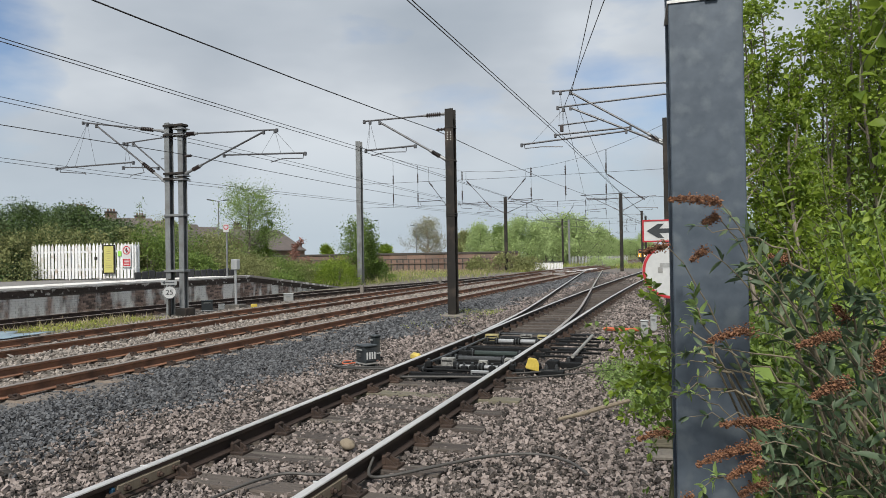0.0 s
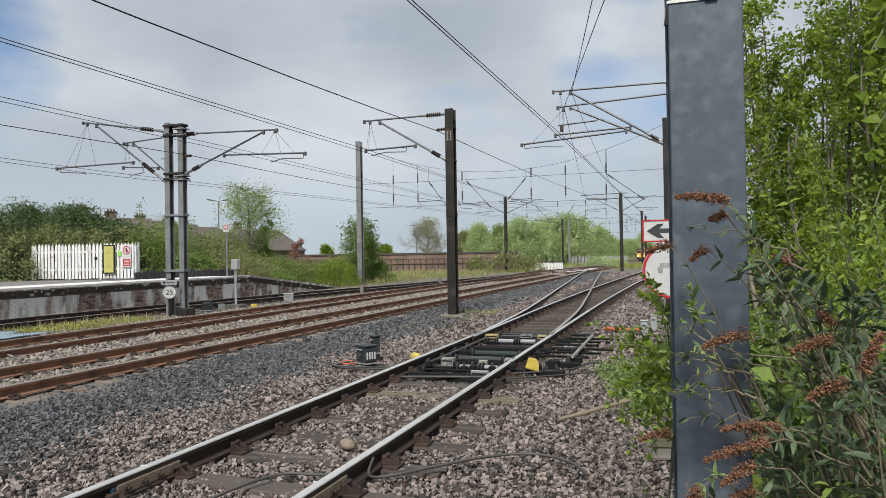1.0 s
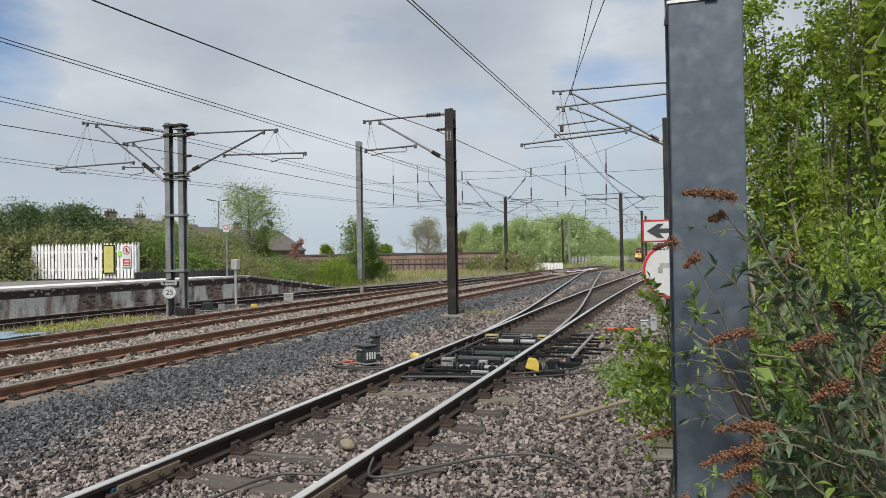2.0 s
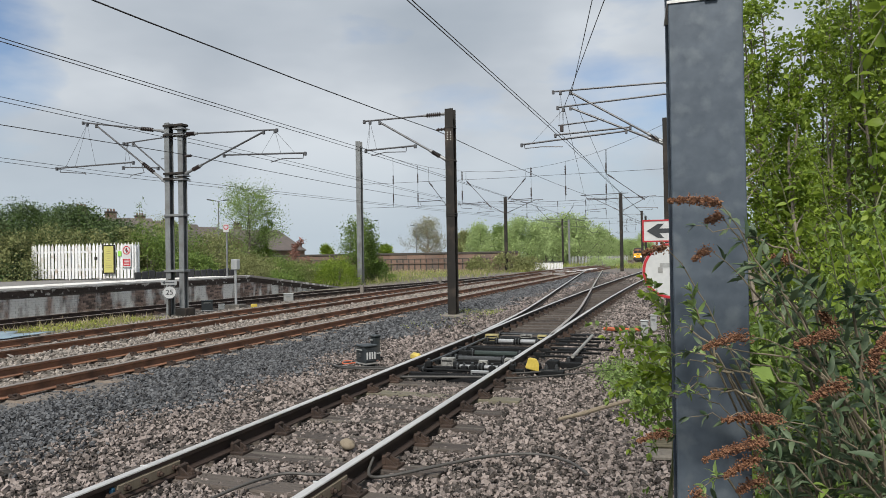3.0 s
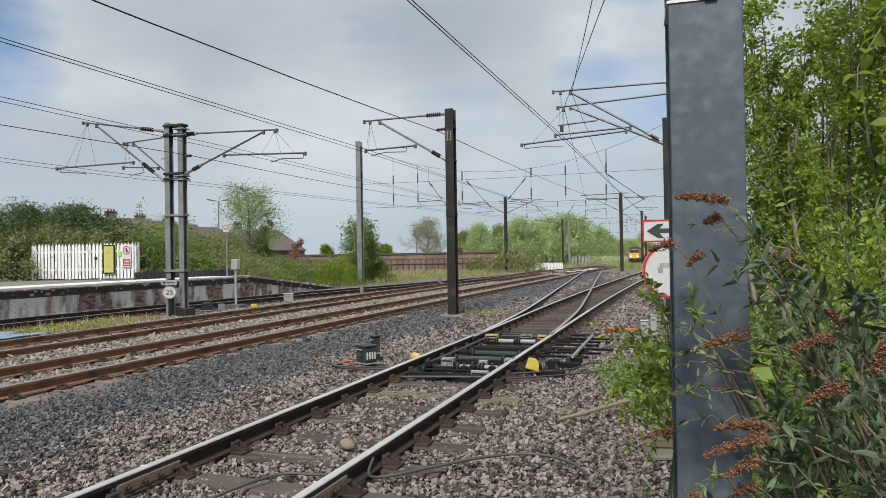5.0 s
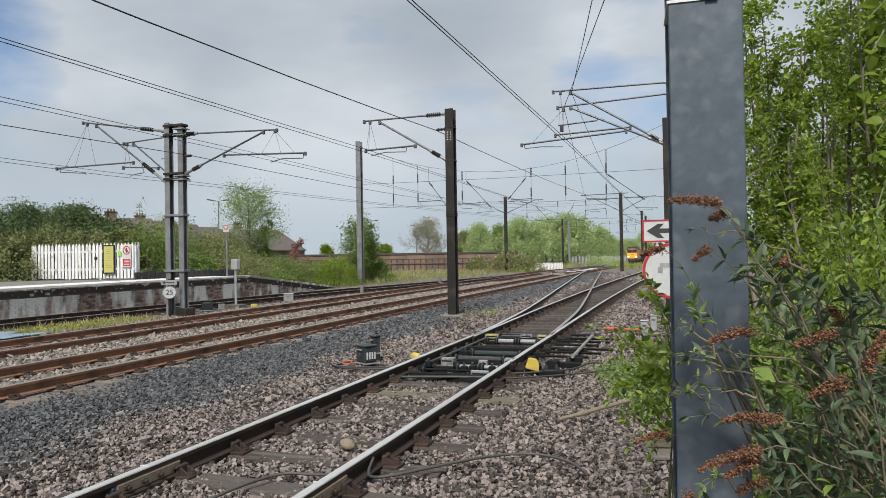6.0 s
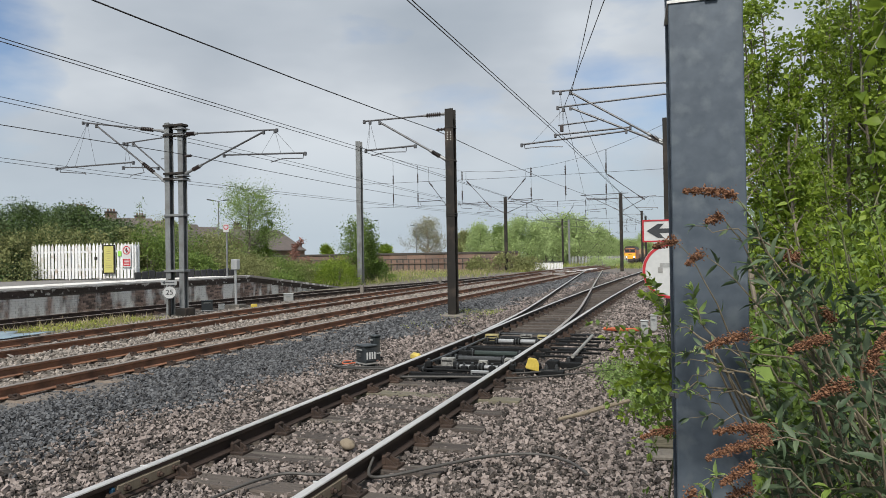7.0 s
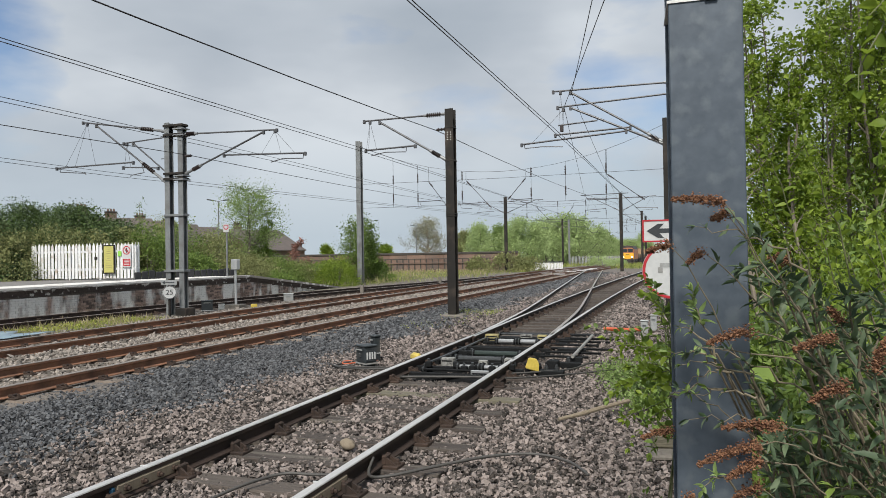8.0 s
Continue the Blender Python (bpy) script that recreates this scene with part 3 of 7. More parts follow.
# ---- overhead line masts ----
def insulator(bm, a, b, r=0.055, n=7):
    """Ribbed insulator between two points."""
    a, b = Vector(a), Vector(b)
    l = (b - a).length
    prof = [(0.03, 0)]
    for k in range(n):
        z = l * (k + 0.3) / (n + 0.2)
        prof += [(0.03, z), (r, z + 0.01), (r * 0.9, z + l / n * 0.35), (0.03, z + l / n * 0.5)]
    prof += [(0.03, l)]
    return lathe(bm, prof, along(a, b), 10)


def cantilever(parent, tie, tie_ins, strut, strut_ins, reg, steady, hangers, r=0.026):
    """An arm in the plane across the track. tie, strut and reg are pairs of (x, z) ends, the outer end first; the insulators sit on the given stretch of their bar."""
    at = lambda a, b, t: (a[0] + (b[0] - a[0]) * t, 0, a[1] + (b[1] - a[1]) * t)

    def bar(name, ends, ins, rad):
        a, b = ends
        if ins:
            part(name, tubed([at(a, b, 0), at(a, b, ins[0])], rad), M["tube_grey"], parent)
            part("insulator", insulator(bmesh.new(), at(a, b, ins[0]), at(a, b, ins[1]), 0.07, 7), M["insulator"], parent, "ribbed brown insulator")
            part("socket", tubed([at(a, b, ins[1]), at(a, b, 1)], [rad * 1.5, rad * 1.9]), M["box_pale_metal"], parent, "pale cast socket")
            part("socket", tubed([at(a, b, ins[0] - 0.03), at(a, b, ins[0])], rad * 1.5), M["box_pale_metal"], parent, "pale cast socket")
        else:
            part(name, tubed([at(a, b, 0), at(a, b, 1)], rad), M["tube_grey"], parent)

    bar("top_tie", tie, tie_ins, r)
    bar("strut", strut, strut_ins, r * 1.15)
    bar("registration_tube", reg, None, r)
    if steady:
        part("steady_arm", tubed([(reg[0][0] + (steady[0][0] - reg[0][0]) * 0.9, 0, reg[0][1]), *[(x, 0, z) for x, z in steady]], 0.015, 6), M["tube_grey"], parent)
    for x, z in hangers[1:]:
        part("hanger_wire", tubed([(hangers[0][0], 0, hangers[0][1]), (x, 0, z)], 0.0045, 5), M["wire"], parent)
    for x, z in (tie[0], strut[0], reg[0], reg[1], hangers[0]):
        part("clamp", boxed(x - 0.035, x + 0.035, -0.04, 0.04, z - 0.075, z + 0.035, 0.008), M["tube_grey"], parent)


def footing(parent, w, d, z0=-0.35, h=0.2):
    part("footing", boxed(-w, w, -d, d, z0, z0 + h, 0.03), M["concrete"], parent, "weathered concrete base")


def mast_brown():
    e = empty("overhead_line_mast", pose(-6.3, 18.7, 0), "dark brown steel H mast with a cantilever arm", "mast")
    part("post", h_section(0.25, 0.26, 0.02, 0.014, 6.0), M["mast_brown"], e).location.z = -0.22
    footing(e, 0.3, 0.3, -0.35, 0.26)
    cantilever(e, ((-2.72, 5.65), (-0.09, 5.66)), (0.76, 0.93), ((-2.21, 5.58), (-0.08, 4.30)), (0.77, 0.89),
               ((-2.68, 4.77), (-1.09, 4.81)), ((-1.36, 4.79), (-1.38, 4.65), (-2.05, 4.68), (-2.51, 4.60)), ((-2.53, 5.62), (-2.66, 4.8), (-2.59, 4.8), (-2.33, 4.8)))
    part("insulator", insulator(bmesh.new(), (-0.13, 0, 5.22), (-0.42, 0, 5.22), 0.05, 3), M["insulator"], e)
    for z in (5.24, 4.3, 2.78, 2.72):
        part("band", boxed(-0.135, 0.135, -0.14, 0.14, z - 0.02, z + 0.02, 0.004), M["mast_brown"], e)
    bm = bmesh.new()
    for x in (-0.05, 0.05):
        for k in range(4):
            box(bm, x - 0.012, x + 0.012, -0.136, -0.129, 4.88 + 0.07 * k, 4.905 + 0.07 * k)
    part("bolts", bm, M["white_paint"], e)


def mast_twin():
    e = empty("twin_overhead_line_mast", pose(-15.2, 17.8, 0), "pair of grey steel masts carrying two cantilever arms", "mast")
    for dx, dz in ((-0.27, 0.0), (0.25, -0.06)):
        p = part("post", h_section(0.19, 0.2, 0.016, 0.012, 6.15 + dz), M["galv_far"], e)
        p.location = (dx, 0, -0.2)
    footing(e, 0.35, 0.45)
    part("mast_foot", boxed(0.1, 0.52, -0.25, 0.2, -0.2, 0.08, 0.02), M["mast_brown"], e, "dark boxed mast foot")
    for z in (5.84, 5.55, 4.32, 4.15, 3.0, 1.25):
        part("cross_band", boxed(-0.38, 0.38, -0.15, 0.15, z - 0.035, z + 0.035, 0.006), M["mast_brown" if z > 4 else "galv_far"], e)
    cantilever(e, ((3.72, 5.44), (0.30, 5.56)), (0.87, 0.96), ((3.26, 5.41), (0.25, 4.26)), (0.78, 0.87),
               ((4.68, 4.68), (1.83, 4.80)), ((4.61, 4.53), (3.9, 4.56), (3.51, 4.48)), ((3.66, 5.41), (3.17, 4.74), (3.86, 4.71), (4.34, 4.70)))
    cantilever(e, ((-3.79, 6.25), (-0.36, 5.70)), (0.71, 0.855), ((-3.22, 6.10), (-0.36, 4.05)), (0.67, 0.83),
               ((-4.98, 4.78), (-1.70, 4.79)), ((-4.83, 4.64), (-3.71, 4.54), (-3.70, 4.49)), ((-3.62, 6.18), (-4.58, 4.80), (-4.16, 4.80), (-3.28, 4.80)))
    cantilever(e, ((-2.07, 5.43), (-0.36, 5.51)), None, ((-1.69, 5.41), (-0.36, 4.38)), None,
               ((-2.11, 4.65), (-0.70, 4.55)), ((-1.26, 4.43), (-1.80, 4.37), (-1.81, 4.31)), ((-1.95, 5.40), (-2.05, 4.66), (-1.8, 4.64)), 0.022)
    part("stub_bracket", tubed([(-0.58, 0, 4.83), (-0.36, 0, 4.83)], 0.012, 6), M["tube_grey"], e)
    for z in (5.72, 5.52, 4.24, 4.12):
        part("gantry_plate", boxed(0.02, 0.42, -0.17, 0.17, z - 0.02, z + 0.02, 0.004), M["box_pale_metal"], e)
    part("insulator", insulator(bmesh.new(), (0.36, 0, 4.86), (0.62, 0, 4.86), 0.05, 3), M["insulator"], e)


def mast_right():
    e = empty("overhead_line_mast", pose(-0.42, 20.0, 0), "dark steel mast with a double cantilever behind the post", "mast")
    part("post", h_section(0.25, 0.26, 0.02, 0.014, 5.5), M["mast_brown"], e).location.z = -0.22
    tall = part("post", h_section(0.25, 0.26, 0.02, 0.014, 6.85), M["mast_brown"], e)
    tall.location = (1.05, 0, -0.22)
    footing(e, 0.4, 0.4)
    part("footing", boxed(0.7, 1.4, -0.4, 0.4, -0.35, -0.15, 0.03), M["concrete"], e, "weathered concrete base")
    part("brace", boxed(-0.1, 1.0, -0.05, 0.05, 4.6, 4.7, 0.006), M["mast_brown"], e)
    part("brace", boxed(0.1, 1.0, -0.05, 0.05, 4.3, 4.38, 0.006), M["mast_brown"], e)
    cantilever(e, ((-3.14, 6.31), (0.95, 6.26)), (0.78, 0.90), ((-2.64, 6.24), (-0.10, 4.62)), (0.86, 0.95),
               ((-4.10, 4.83), (-1.10, 5.01)), ((-4.01, 4.71), (-3.49, 4.73), (-2.89, 4.69)), ((-2.93, 6.27), (-2.99, 5.33), (-2.86, 5.3)))
    cantilever(e, ((-3.02, 5.84), (0.95, 5.99)), (0.80, 0.90), ((-2.65, 5.80), (-0.10, 4.58)), (0.87, 0.95),
               ((-3.10, 5.04), (-0.99, 5.11)), None, ((-2.85, 5.77), (-3.78, 4.86), (-2.87, 5.32)))
    part("drop_tube", tubed([(-3.01, 0, 5.31), (-1.9, 0, 5.37), (-1.88, 0, 5.46)], 0.022), M["tube_grey"], e)
    part("clamp", boxed(-2.96, -2.86, -0.04, 0.04, 5.12, 5.3, 0.01), M["insulator"], e)


def mast_plain(x, y, top, w, mat, lab, arms=()):
    e = empty("overhead_line_mast", pose(x, y, rail_z(y)), lab, "mast")
    part("post", h_section(w, w, 0.02, 0.014, top - rail_z(y) + 0.3), M[mat], e).location.z = -0.3
    footing(e, w * 0.9, w * 0.9)
    for s, reach in arms:
        z = top - rail_z(y) - 0.5
        u = lambda x, dz: (s * x, z + dz)
        cantilever(e, (u(reach, 0.1), u(w / 2, 0)), (0.8, 0.92), (u(reach * 0.8, 0.06), u(w / 2, -1.2)), (0.78, 0.9),
                   (u(reach * 1.05, -1.05), u(reach * 0.45, -0.95)), (u(reach * 0.9, -1.2), u(reach * 0.6, -1.22)), (u(reach * 0.9, 0.05), u(reach, -1), u(reach * 0.7, -1)))
    return e


mast_brown()
mast_twin()
mast_right()
mast_plain(-19.7, 40.0, 9.0, 0.33, "galv_far", "tall galvanised anchor mast in the grass")
mast_plain(-5.8, 68, 7.3, 0.3, "mast_brown", "distant dark steel mast beside the turnout", ((-1, 3.2), (1, 3.2)))
mast_plain(-18.1, 71.7, 7.7, 0.3, "mast_brown", "distant dark steel mast beside the main line", ((1, 4.0), (-1, 3.0)))
mast_plain(-21.6, 128.5, 8.0, 0.32, "mast_brown", "far dark steel mast", ((1, 4.0), (-1, 4.0)))
mast_plain(-20.8, 131, 8.0, 0.32, "galv_far", "far grey steel mast", ())
mast_plain(-6.4, 112, 8.0, 0.35, "mast_brown", "far dark mast beside the line", ((-1, 3.5),))
mast_plain(-6.7, 128.5, 8.0, 0.35, "mast_brown", "far dark mast beside the line", ((-1, 3.5),))


# ---- wires ----
def wire(name, pts, r, lab, sag=0.0, n=10):
    """A conductor through its supports, sagging between them."""
    line = []
    for i, (a, b) in enumerate(zip(pts[:-1], pts[1:])):
        a, b = Vector(a), Vector(b)
        dip = sag[i] if isinstance(sag, tuple) else sag
        for k in range(n):
            t = k / n
            p = a.lerp(b, t)
            p.z -= dip * 4 * t * (1 - t)
            line.append(p)
    line.append(Vector(pts[-1]))
    return tagged(part(name, tubed(line, r, 6), M["wire"]), lab, "wire")


def contact_system(x, z, ys, zc, zm, stagger=0.2, r=0.0075, xs=None):
    """A contact wire with its catenary and droppers."""
    e = empty("overhead_line", None, "contact wire hung from a catenary wire by droppers", "overhead line")
    xs = xs or [x + (stagger if k % 2 else -stagger) for k in range(len(ys))]
    con = [Vector((xx, y, z + (rail_z(y) if y > 60 else 0))) for xx, y in zip(xs, ys)]
    part("contact_wire", tubed(con, r, 6), M["wire"], e)
    cat, n = [], 12
    for (a, b) in zip(con[:-1], con[1:]):
        for k in range(n):
            t = k / n
            p = a.lerp(b, t)
            p.z += zm + (zc - zm) * (2 * t - 1) ** 2
            cat.append(p)
            if k in (1, 4, 8, 11):
                q = a.lerp(b, t)
                part("dropper", tubed([q, p], 0.004, 5), M["wire"], e)
    cat.append(con[-1] + Vector((0, 0, zc)))
    part("catenary_wire", tubed(cat, r, 6), M["wire"], e)
    return e


contact_system(-3.3, 4.84, [-38, 20, 68, 120], 0.10, 0.03, 0.05)
contact_system(-9.05, 4.7, [-34, 18.7, 69, 128, 190], 0.10, 0.03, 0.1, xs=[-9.2, -8.95, -9.2, -10.9, -12.6])
contact_system(-12.45, 4.71, [-36, 17.8, 70, 129, 190], 0.12, 0.06, 0.1, xs=[-12.5, -12.4, -12.5, -14.3, -16.0])
contact_system(-18.0, 4.42, [-36, 17.8, 52], 0.12, 0.08, 0.1, xs=[-18.3, -18.0, -13.2])
wire("return_wire", [(-6.3, -35, 5.3), (-6.72, 18.7, 5.2), (-6.3, 68, 6.4), (-6.8, 112, 6.0)], 0.011, "dark return conductor on mast insulators", (0.72, 0.3, 0.3), 14)
wire("return_wire", [(-14.8, -35, 5.0), (-14.6, 17.8, 4.86), (-17.8, 71.7, 6.6)], 0.011, "dark return conductor on mast insulators", 0.35, 14)
wire("feeder_wire", [(1.95, -5.0, 5.45), (-3.03, 20.0, 6.22), (-5.9, 68, 6.2)], 0.008, "thin catenary wire crossing over", 0.04)
wire("feeder_wire", [(3.0, -5.0, 6.05), (-3.25, 20.0, 5.83), (-9, 69, 5.6)], 0.008, "thin catenary wire crossing over", 0.04)


def headspan(x0, x1, y, z_up, sag, z_mid, z_low, drops, pulls, arms):
    """Cross-span wires between two masts: a sagging top wire and two level ones, insulated drops (x), pull-offs ((x, z) to (x, z)) and registration arms (x to x at z)."""
    e = empty("headspan", None, "cross-span wires with insulated drops over the main lines", "overhead line")
    up = lambda x: z_up - sag * 4 * (x - x0) * (x1 - x) / (x1 - x0) ** 2
    n = 16
    part("span_wire", tubed([(x0 + (x1 - x0) * k / n, y, up(x0 + (x1 - x0) * k / n)) for k in range(n + 1)], 0.009, 6), M["wire"], e)
    for z in (z_mid, z_low):
        part("cross_wire", tubed([(x0, y, z + 0.05), ((x0 + x1) / 2, y, z - 0.03), (x1, y, z)], 0.010, 6), M["wire"], e)
    for x in drops:
        part("drop_wire", tubed([(x, y, up(x)), (x, y, z_low)], 0.010, 6), M["wire"], e)
        for z in (z_low + 0.3, z_mid - 0.05):
            part("insulator", insulator(bmesh.new(), (x, y, z), (x, y, z + 0.55), 0.055, 6), M["insulator"], e)
    for xa, za, xb, zb in pulls:
        part("drop_wire", tubed([(xa, y, up(xa)), (xa, y, za)], 0.010, 6), M["wire"], e)
        part("pull_off", tubed([(xa, y, za), (xb, y, zb)], 0.022, 6), M["tube_grey"], e)
        a, b = Vector((xa, y, za)), Vector((xb, y, zb))
        part("insulator", insulator(bmesh.new(), a.lerp(b, 0.04), a.lerp(b, 0.2), 0.055, 5), M["insulator"], e)
        part("insulator", insulator(bmesh.new(), a.lerp(b, 0.82), a.lerp(b, 0.96), 0.055, 5), M["insulator"], e)
    for xa, xb, z in arms:
        part("steady_arm", tubed([(xa, y, z), (xb, y, z + 0.03)], 0.022, 6), M["tube_grey"], e)
        part("steady_arm", tubed([(xa + (xb - xa) * 0.1, y, z), (xa + (xb - xa) * 0.15, y, z - 0.25), (xa + (xb - xa) * 0.6, y, z - 0.3)], 0.015, 6), M["tube_grey"], e)


headspan(-19.7, -0.9, 40.0, 8.7, 2.15, 6.18, 4.65, (-17.34, -15.68, -12.78, -8.52, -6.5, -4.2),
         ((-14.95, 6.16, -13.66, 4.45), (-12.53, 6.12, -10.96, 4.4), (-8.83, 6.09, -9.96, 4.82), (-4.16, 6.07, -2.1, 4.5)),
         ((-15.73, -14.14, 4.95), (-13.07, -11.57, 4.7), (-9.75, -8.46, 4.82), (-5.65, -2.99, 4.9)))
headspan(-21.6, -6.7, 128.5, 8.6, 1.4, 6.9, 5.2, (-19, -16, -13, -10, -8.5), ((-17.8, 7.0, -16.2, 5.2), (-14.2, 7.0, -15.4, 5.2), (-11, 7.0, -9.6, 5.2)), ((-16.4, -14.4, 5.3), (-12, -10.2, 5.3)))
headspan(-18.1, -5.8, 70.0, 7.6, 1.0, 6.4, 5.0, (-15.4, -12.2, -9.4, -7.4), ((-14.4, 6.4, -13.1, 5.0), (-10.6, 6.4, -11.6, 5.0)), ((-13.4, -11.8, 5.05), (-9.6, -8.2, 5.05)))
mast_plain(-0.85, 40.0, 8.2, 0.3, "mast_brown", "dark steel mast almost hidden by the post")


# ---- plants ----
M["leaf_bright"] = surface("leaf_bright", (0.108, 0.176, 0.015), (0.297, 0.396, 0.050), 0.8, 12, 0.55, 0, 0, 0.001, island=0.9, leaf=0.5)
M["leaf_mid"] = surface("leaf_mid", (0.073, 0.129, 0.020), (0.207, 0.297, 0.062), 0.8, 12, 0.55, 0, 0, 0.001, island=0.9, leaf=0.3)
M["leaf_dark"] = surface("leaf_dark", (0.018, 0.042, 0.010), (0.095, 0.15, 0.036), 0.8, 8, 0.5, 0, 0, 0.001, island=0.4, leaf=0.15)
M["leaf_olive"] = surface("leaf_olive", (0.127, 0.152, 0.051), (0.297, 0.310, 0.127), 0.8, 8, 0.7, 0, 0, 0.001, island=0.8, leaf=0.25)
# far spring foliage; distance haze is put into its paler, greyer green
M["leaf_spring_haze"] = surface("leaf_spring_haze", (0.283, 0.379, 0.150), (0.458, 0.566, 0.259), 0.3, 6, 0.6, 0, 0, 0.001, island=0.4, leaf=0.3)
M["leaf_birch"] = surface("leaf_birch", (0.146, 0.224, 0.062), (0.302, 0.409, 0.140), 0.8, 8, 0.6, 0, 0, 0.001, island=0.7, leaf=0.4)
M["leaf_red"] = surface("leaf_red", (0.17, 0.075, 0.06), (0.34, 0.17, 0.135), 0.8, 8, 0.6, 0, 0, 0.001, island=0.9, leaf=0.2)
M["leaf_bare"] = surface("leaf_bare", (0.202, 0.192, 0.115), (0.326, 0.326, 0.192), 0.5, 8, 0.7, 0, 0, 0.001, island=0.7, leaf=0.3)
M["leaf_grey"] = surface("leaf_grey", (0.040, 0.074, 0.034), (0.13, 0.178, 0.095), 3, 30, 0.6, 0, 0.1, 0.001, island=0.7, leaf=0.25)
M["flower_dead"] = surface("flower_dead", (0.096, 0.040, 0.021), (0.272, 0.136, 0.072), 20, 90, 0.9, 0, 0.2, 0.002, island=0.9, leaf=0.1)
M["stem"] = surface("stem", (0.096, 0.080, 0.052), (0.216, 0.184, 0.128), 8, 50, 0.8, 0, 0.2, 0.002)
M["stem_green"] = surface("stem_green", (0.088, 0.104, 0.040), (0.176, 0.184, 0.088), 8, 50, 0.7, 0, 0.1, 0.002)
M["grass"] = surface("grass", (0.12, 0.165, 0.03), (0.40, 0.43, 0.12), 0.6, 5, 0.7, 0, 0, 0.001, island=0.9, leaf=0.3)
M["weed"] = surface("weed", (0.17, 0.22, 0.035), (0.50, 0.52, 0.12), 0.6, 5, 0.7, 0, 0, 0.001, island=0.9, leaf=0.3)
M["straw"] = surface("straw", (0.24, 0.205, 0.11), (0.45, 0.40, 0.25), 0.6, 5, 0.8, 0, 0, 0.001, island=0.9, leaf=0.2)


def polar(deg, d, z=None):
    x, y = d * math.sin(radians(deg)), d * math.cos(radians(deg))
    return Vector((x, y, ground_z(x, y) if z is None else z))


def unit(v):
    return v / np.maximum(np.linalg.norm(v, axis=1, keepdims=True), 1e-9)


def leaf_arrays(rng, pos, way, length, width, fold=0.25, rich=False, face=None, loose=0.45):
    """Folded leaves: pos (n, 3), way they point (n, 3), length and width (n)."""
    n = len(pos)
    way = unit(way)
    top = rng.normal(0, 0.6, (n, 3)) + [0, 0, 1.0] if face is None else unit(face) + rng.normal(0, loose, (n, 3))
    side = unit(np.cross(way, unit(top)))
    up = np.cross(side, way)
    L, W = length[:, None], width[:, None]
    if not rich:
        v = np.stack([pos, pos + way * L * 0.45 + side * W / 2 + up * W * fold, pos + way * L - up * L * 0.1, pos + way * L * 0.45 - side * W / 2 + up * W * fold], 1)
        f = np.array([(0, 2, 1), (0, 3, 2)])
        k = 4
    else:
        mid = lambda t, d: pos + way * L * t - up * L * d
        v = np.stack([pos, mid(0.3, 0.0), mid(0.68, 0.05), mid(1.0, 0.2),
                      mid(0.28, 0) + side * W * 0.45 + up * W * fold, mid(0.62, 0.05) + side * W * 0.38 + up * W * fold,
                      mid(0.28, 0) - side * W * 0.45 + up * W * fold, mid(0.62, 0.05) - side * W * 0.38 + up * W * fold], 1)
        f = np.array([(0, 1, 4), (1, 2, 5), (1, 5, 4), (2, 3, 5), (0, 6, 1), (1, 7, 2), (1, 6, 7), (2, 7, 3)])
        k = 8
    return v.reshape(-1, 3), (f[None] + k * np.arange(n)[:, None, None]).reshape(-1, 3)


def limb(rng, a, way, length, r, bend=0.25, n=5, rise=0.15):
    pts, d = [Vector(a)], Vector(way).normalized()
    for k in range(n):
        d = (d + Vector(rng.normal(0, bend, 3)) * 0.5 + Vector((0, 0, rise))).normalized()
        pts.append(pts[-1] + d * length / n)
    return pts, [r * (1 - 0.8 * k / n) for k in range(n + 1)]


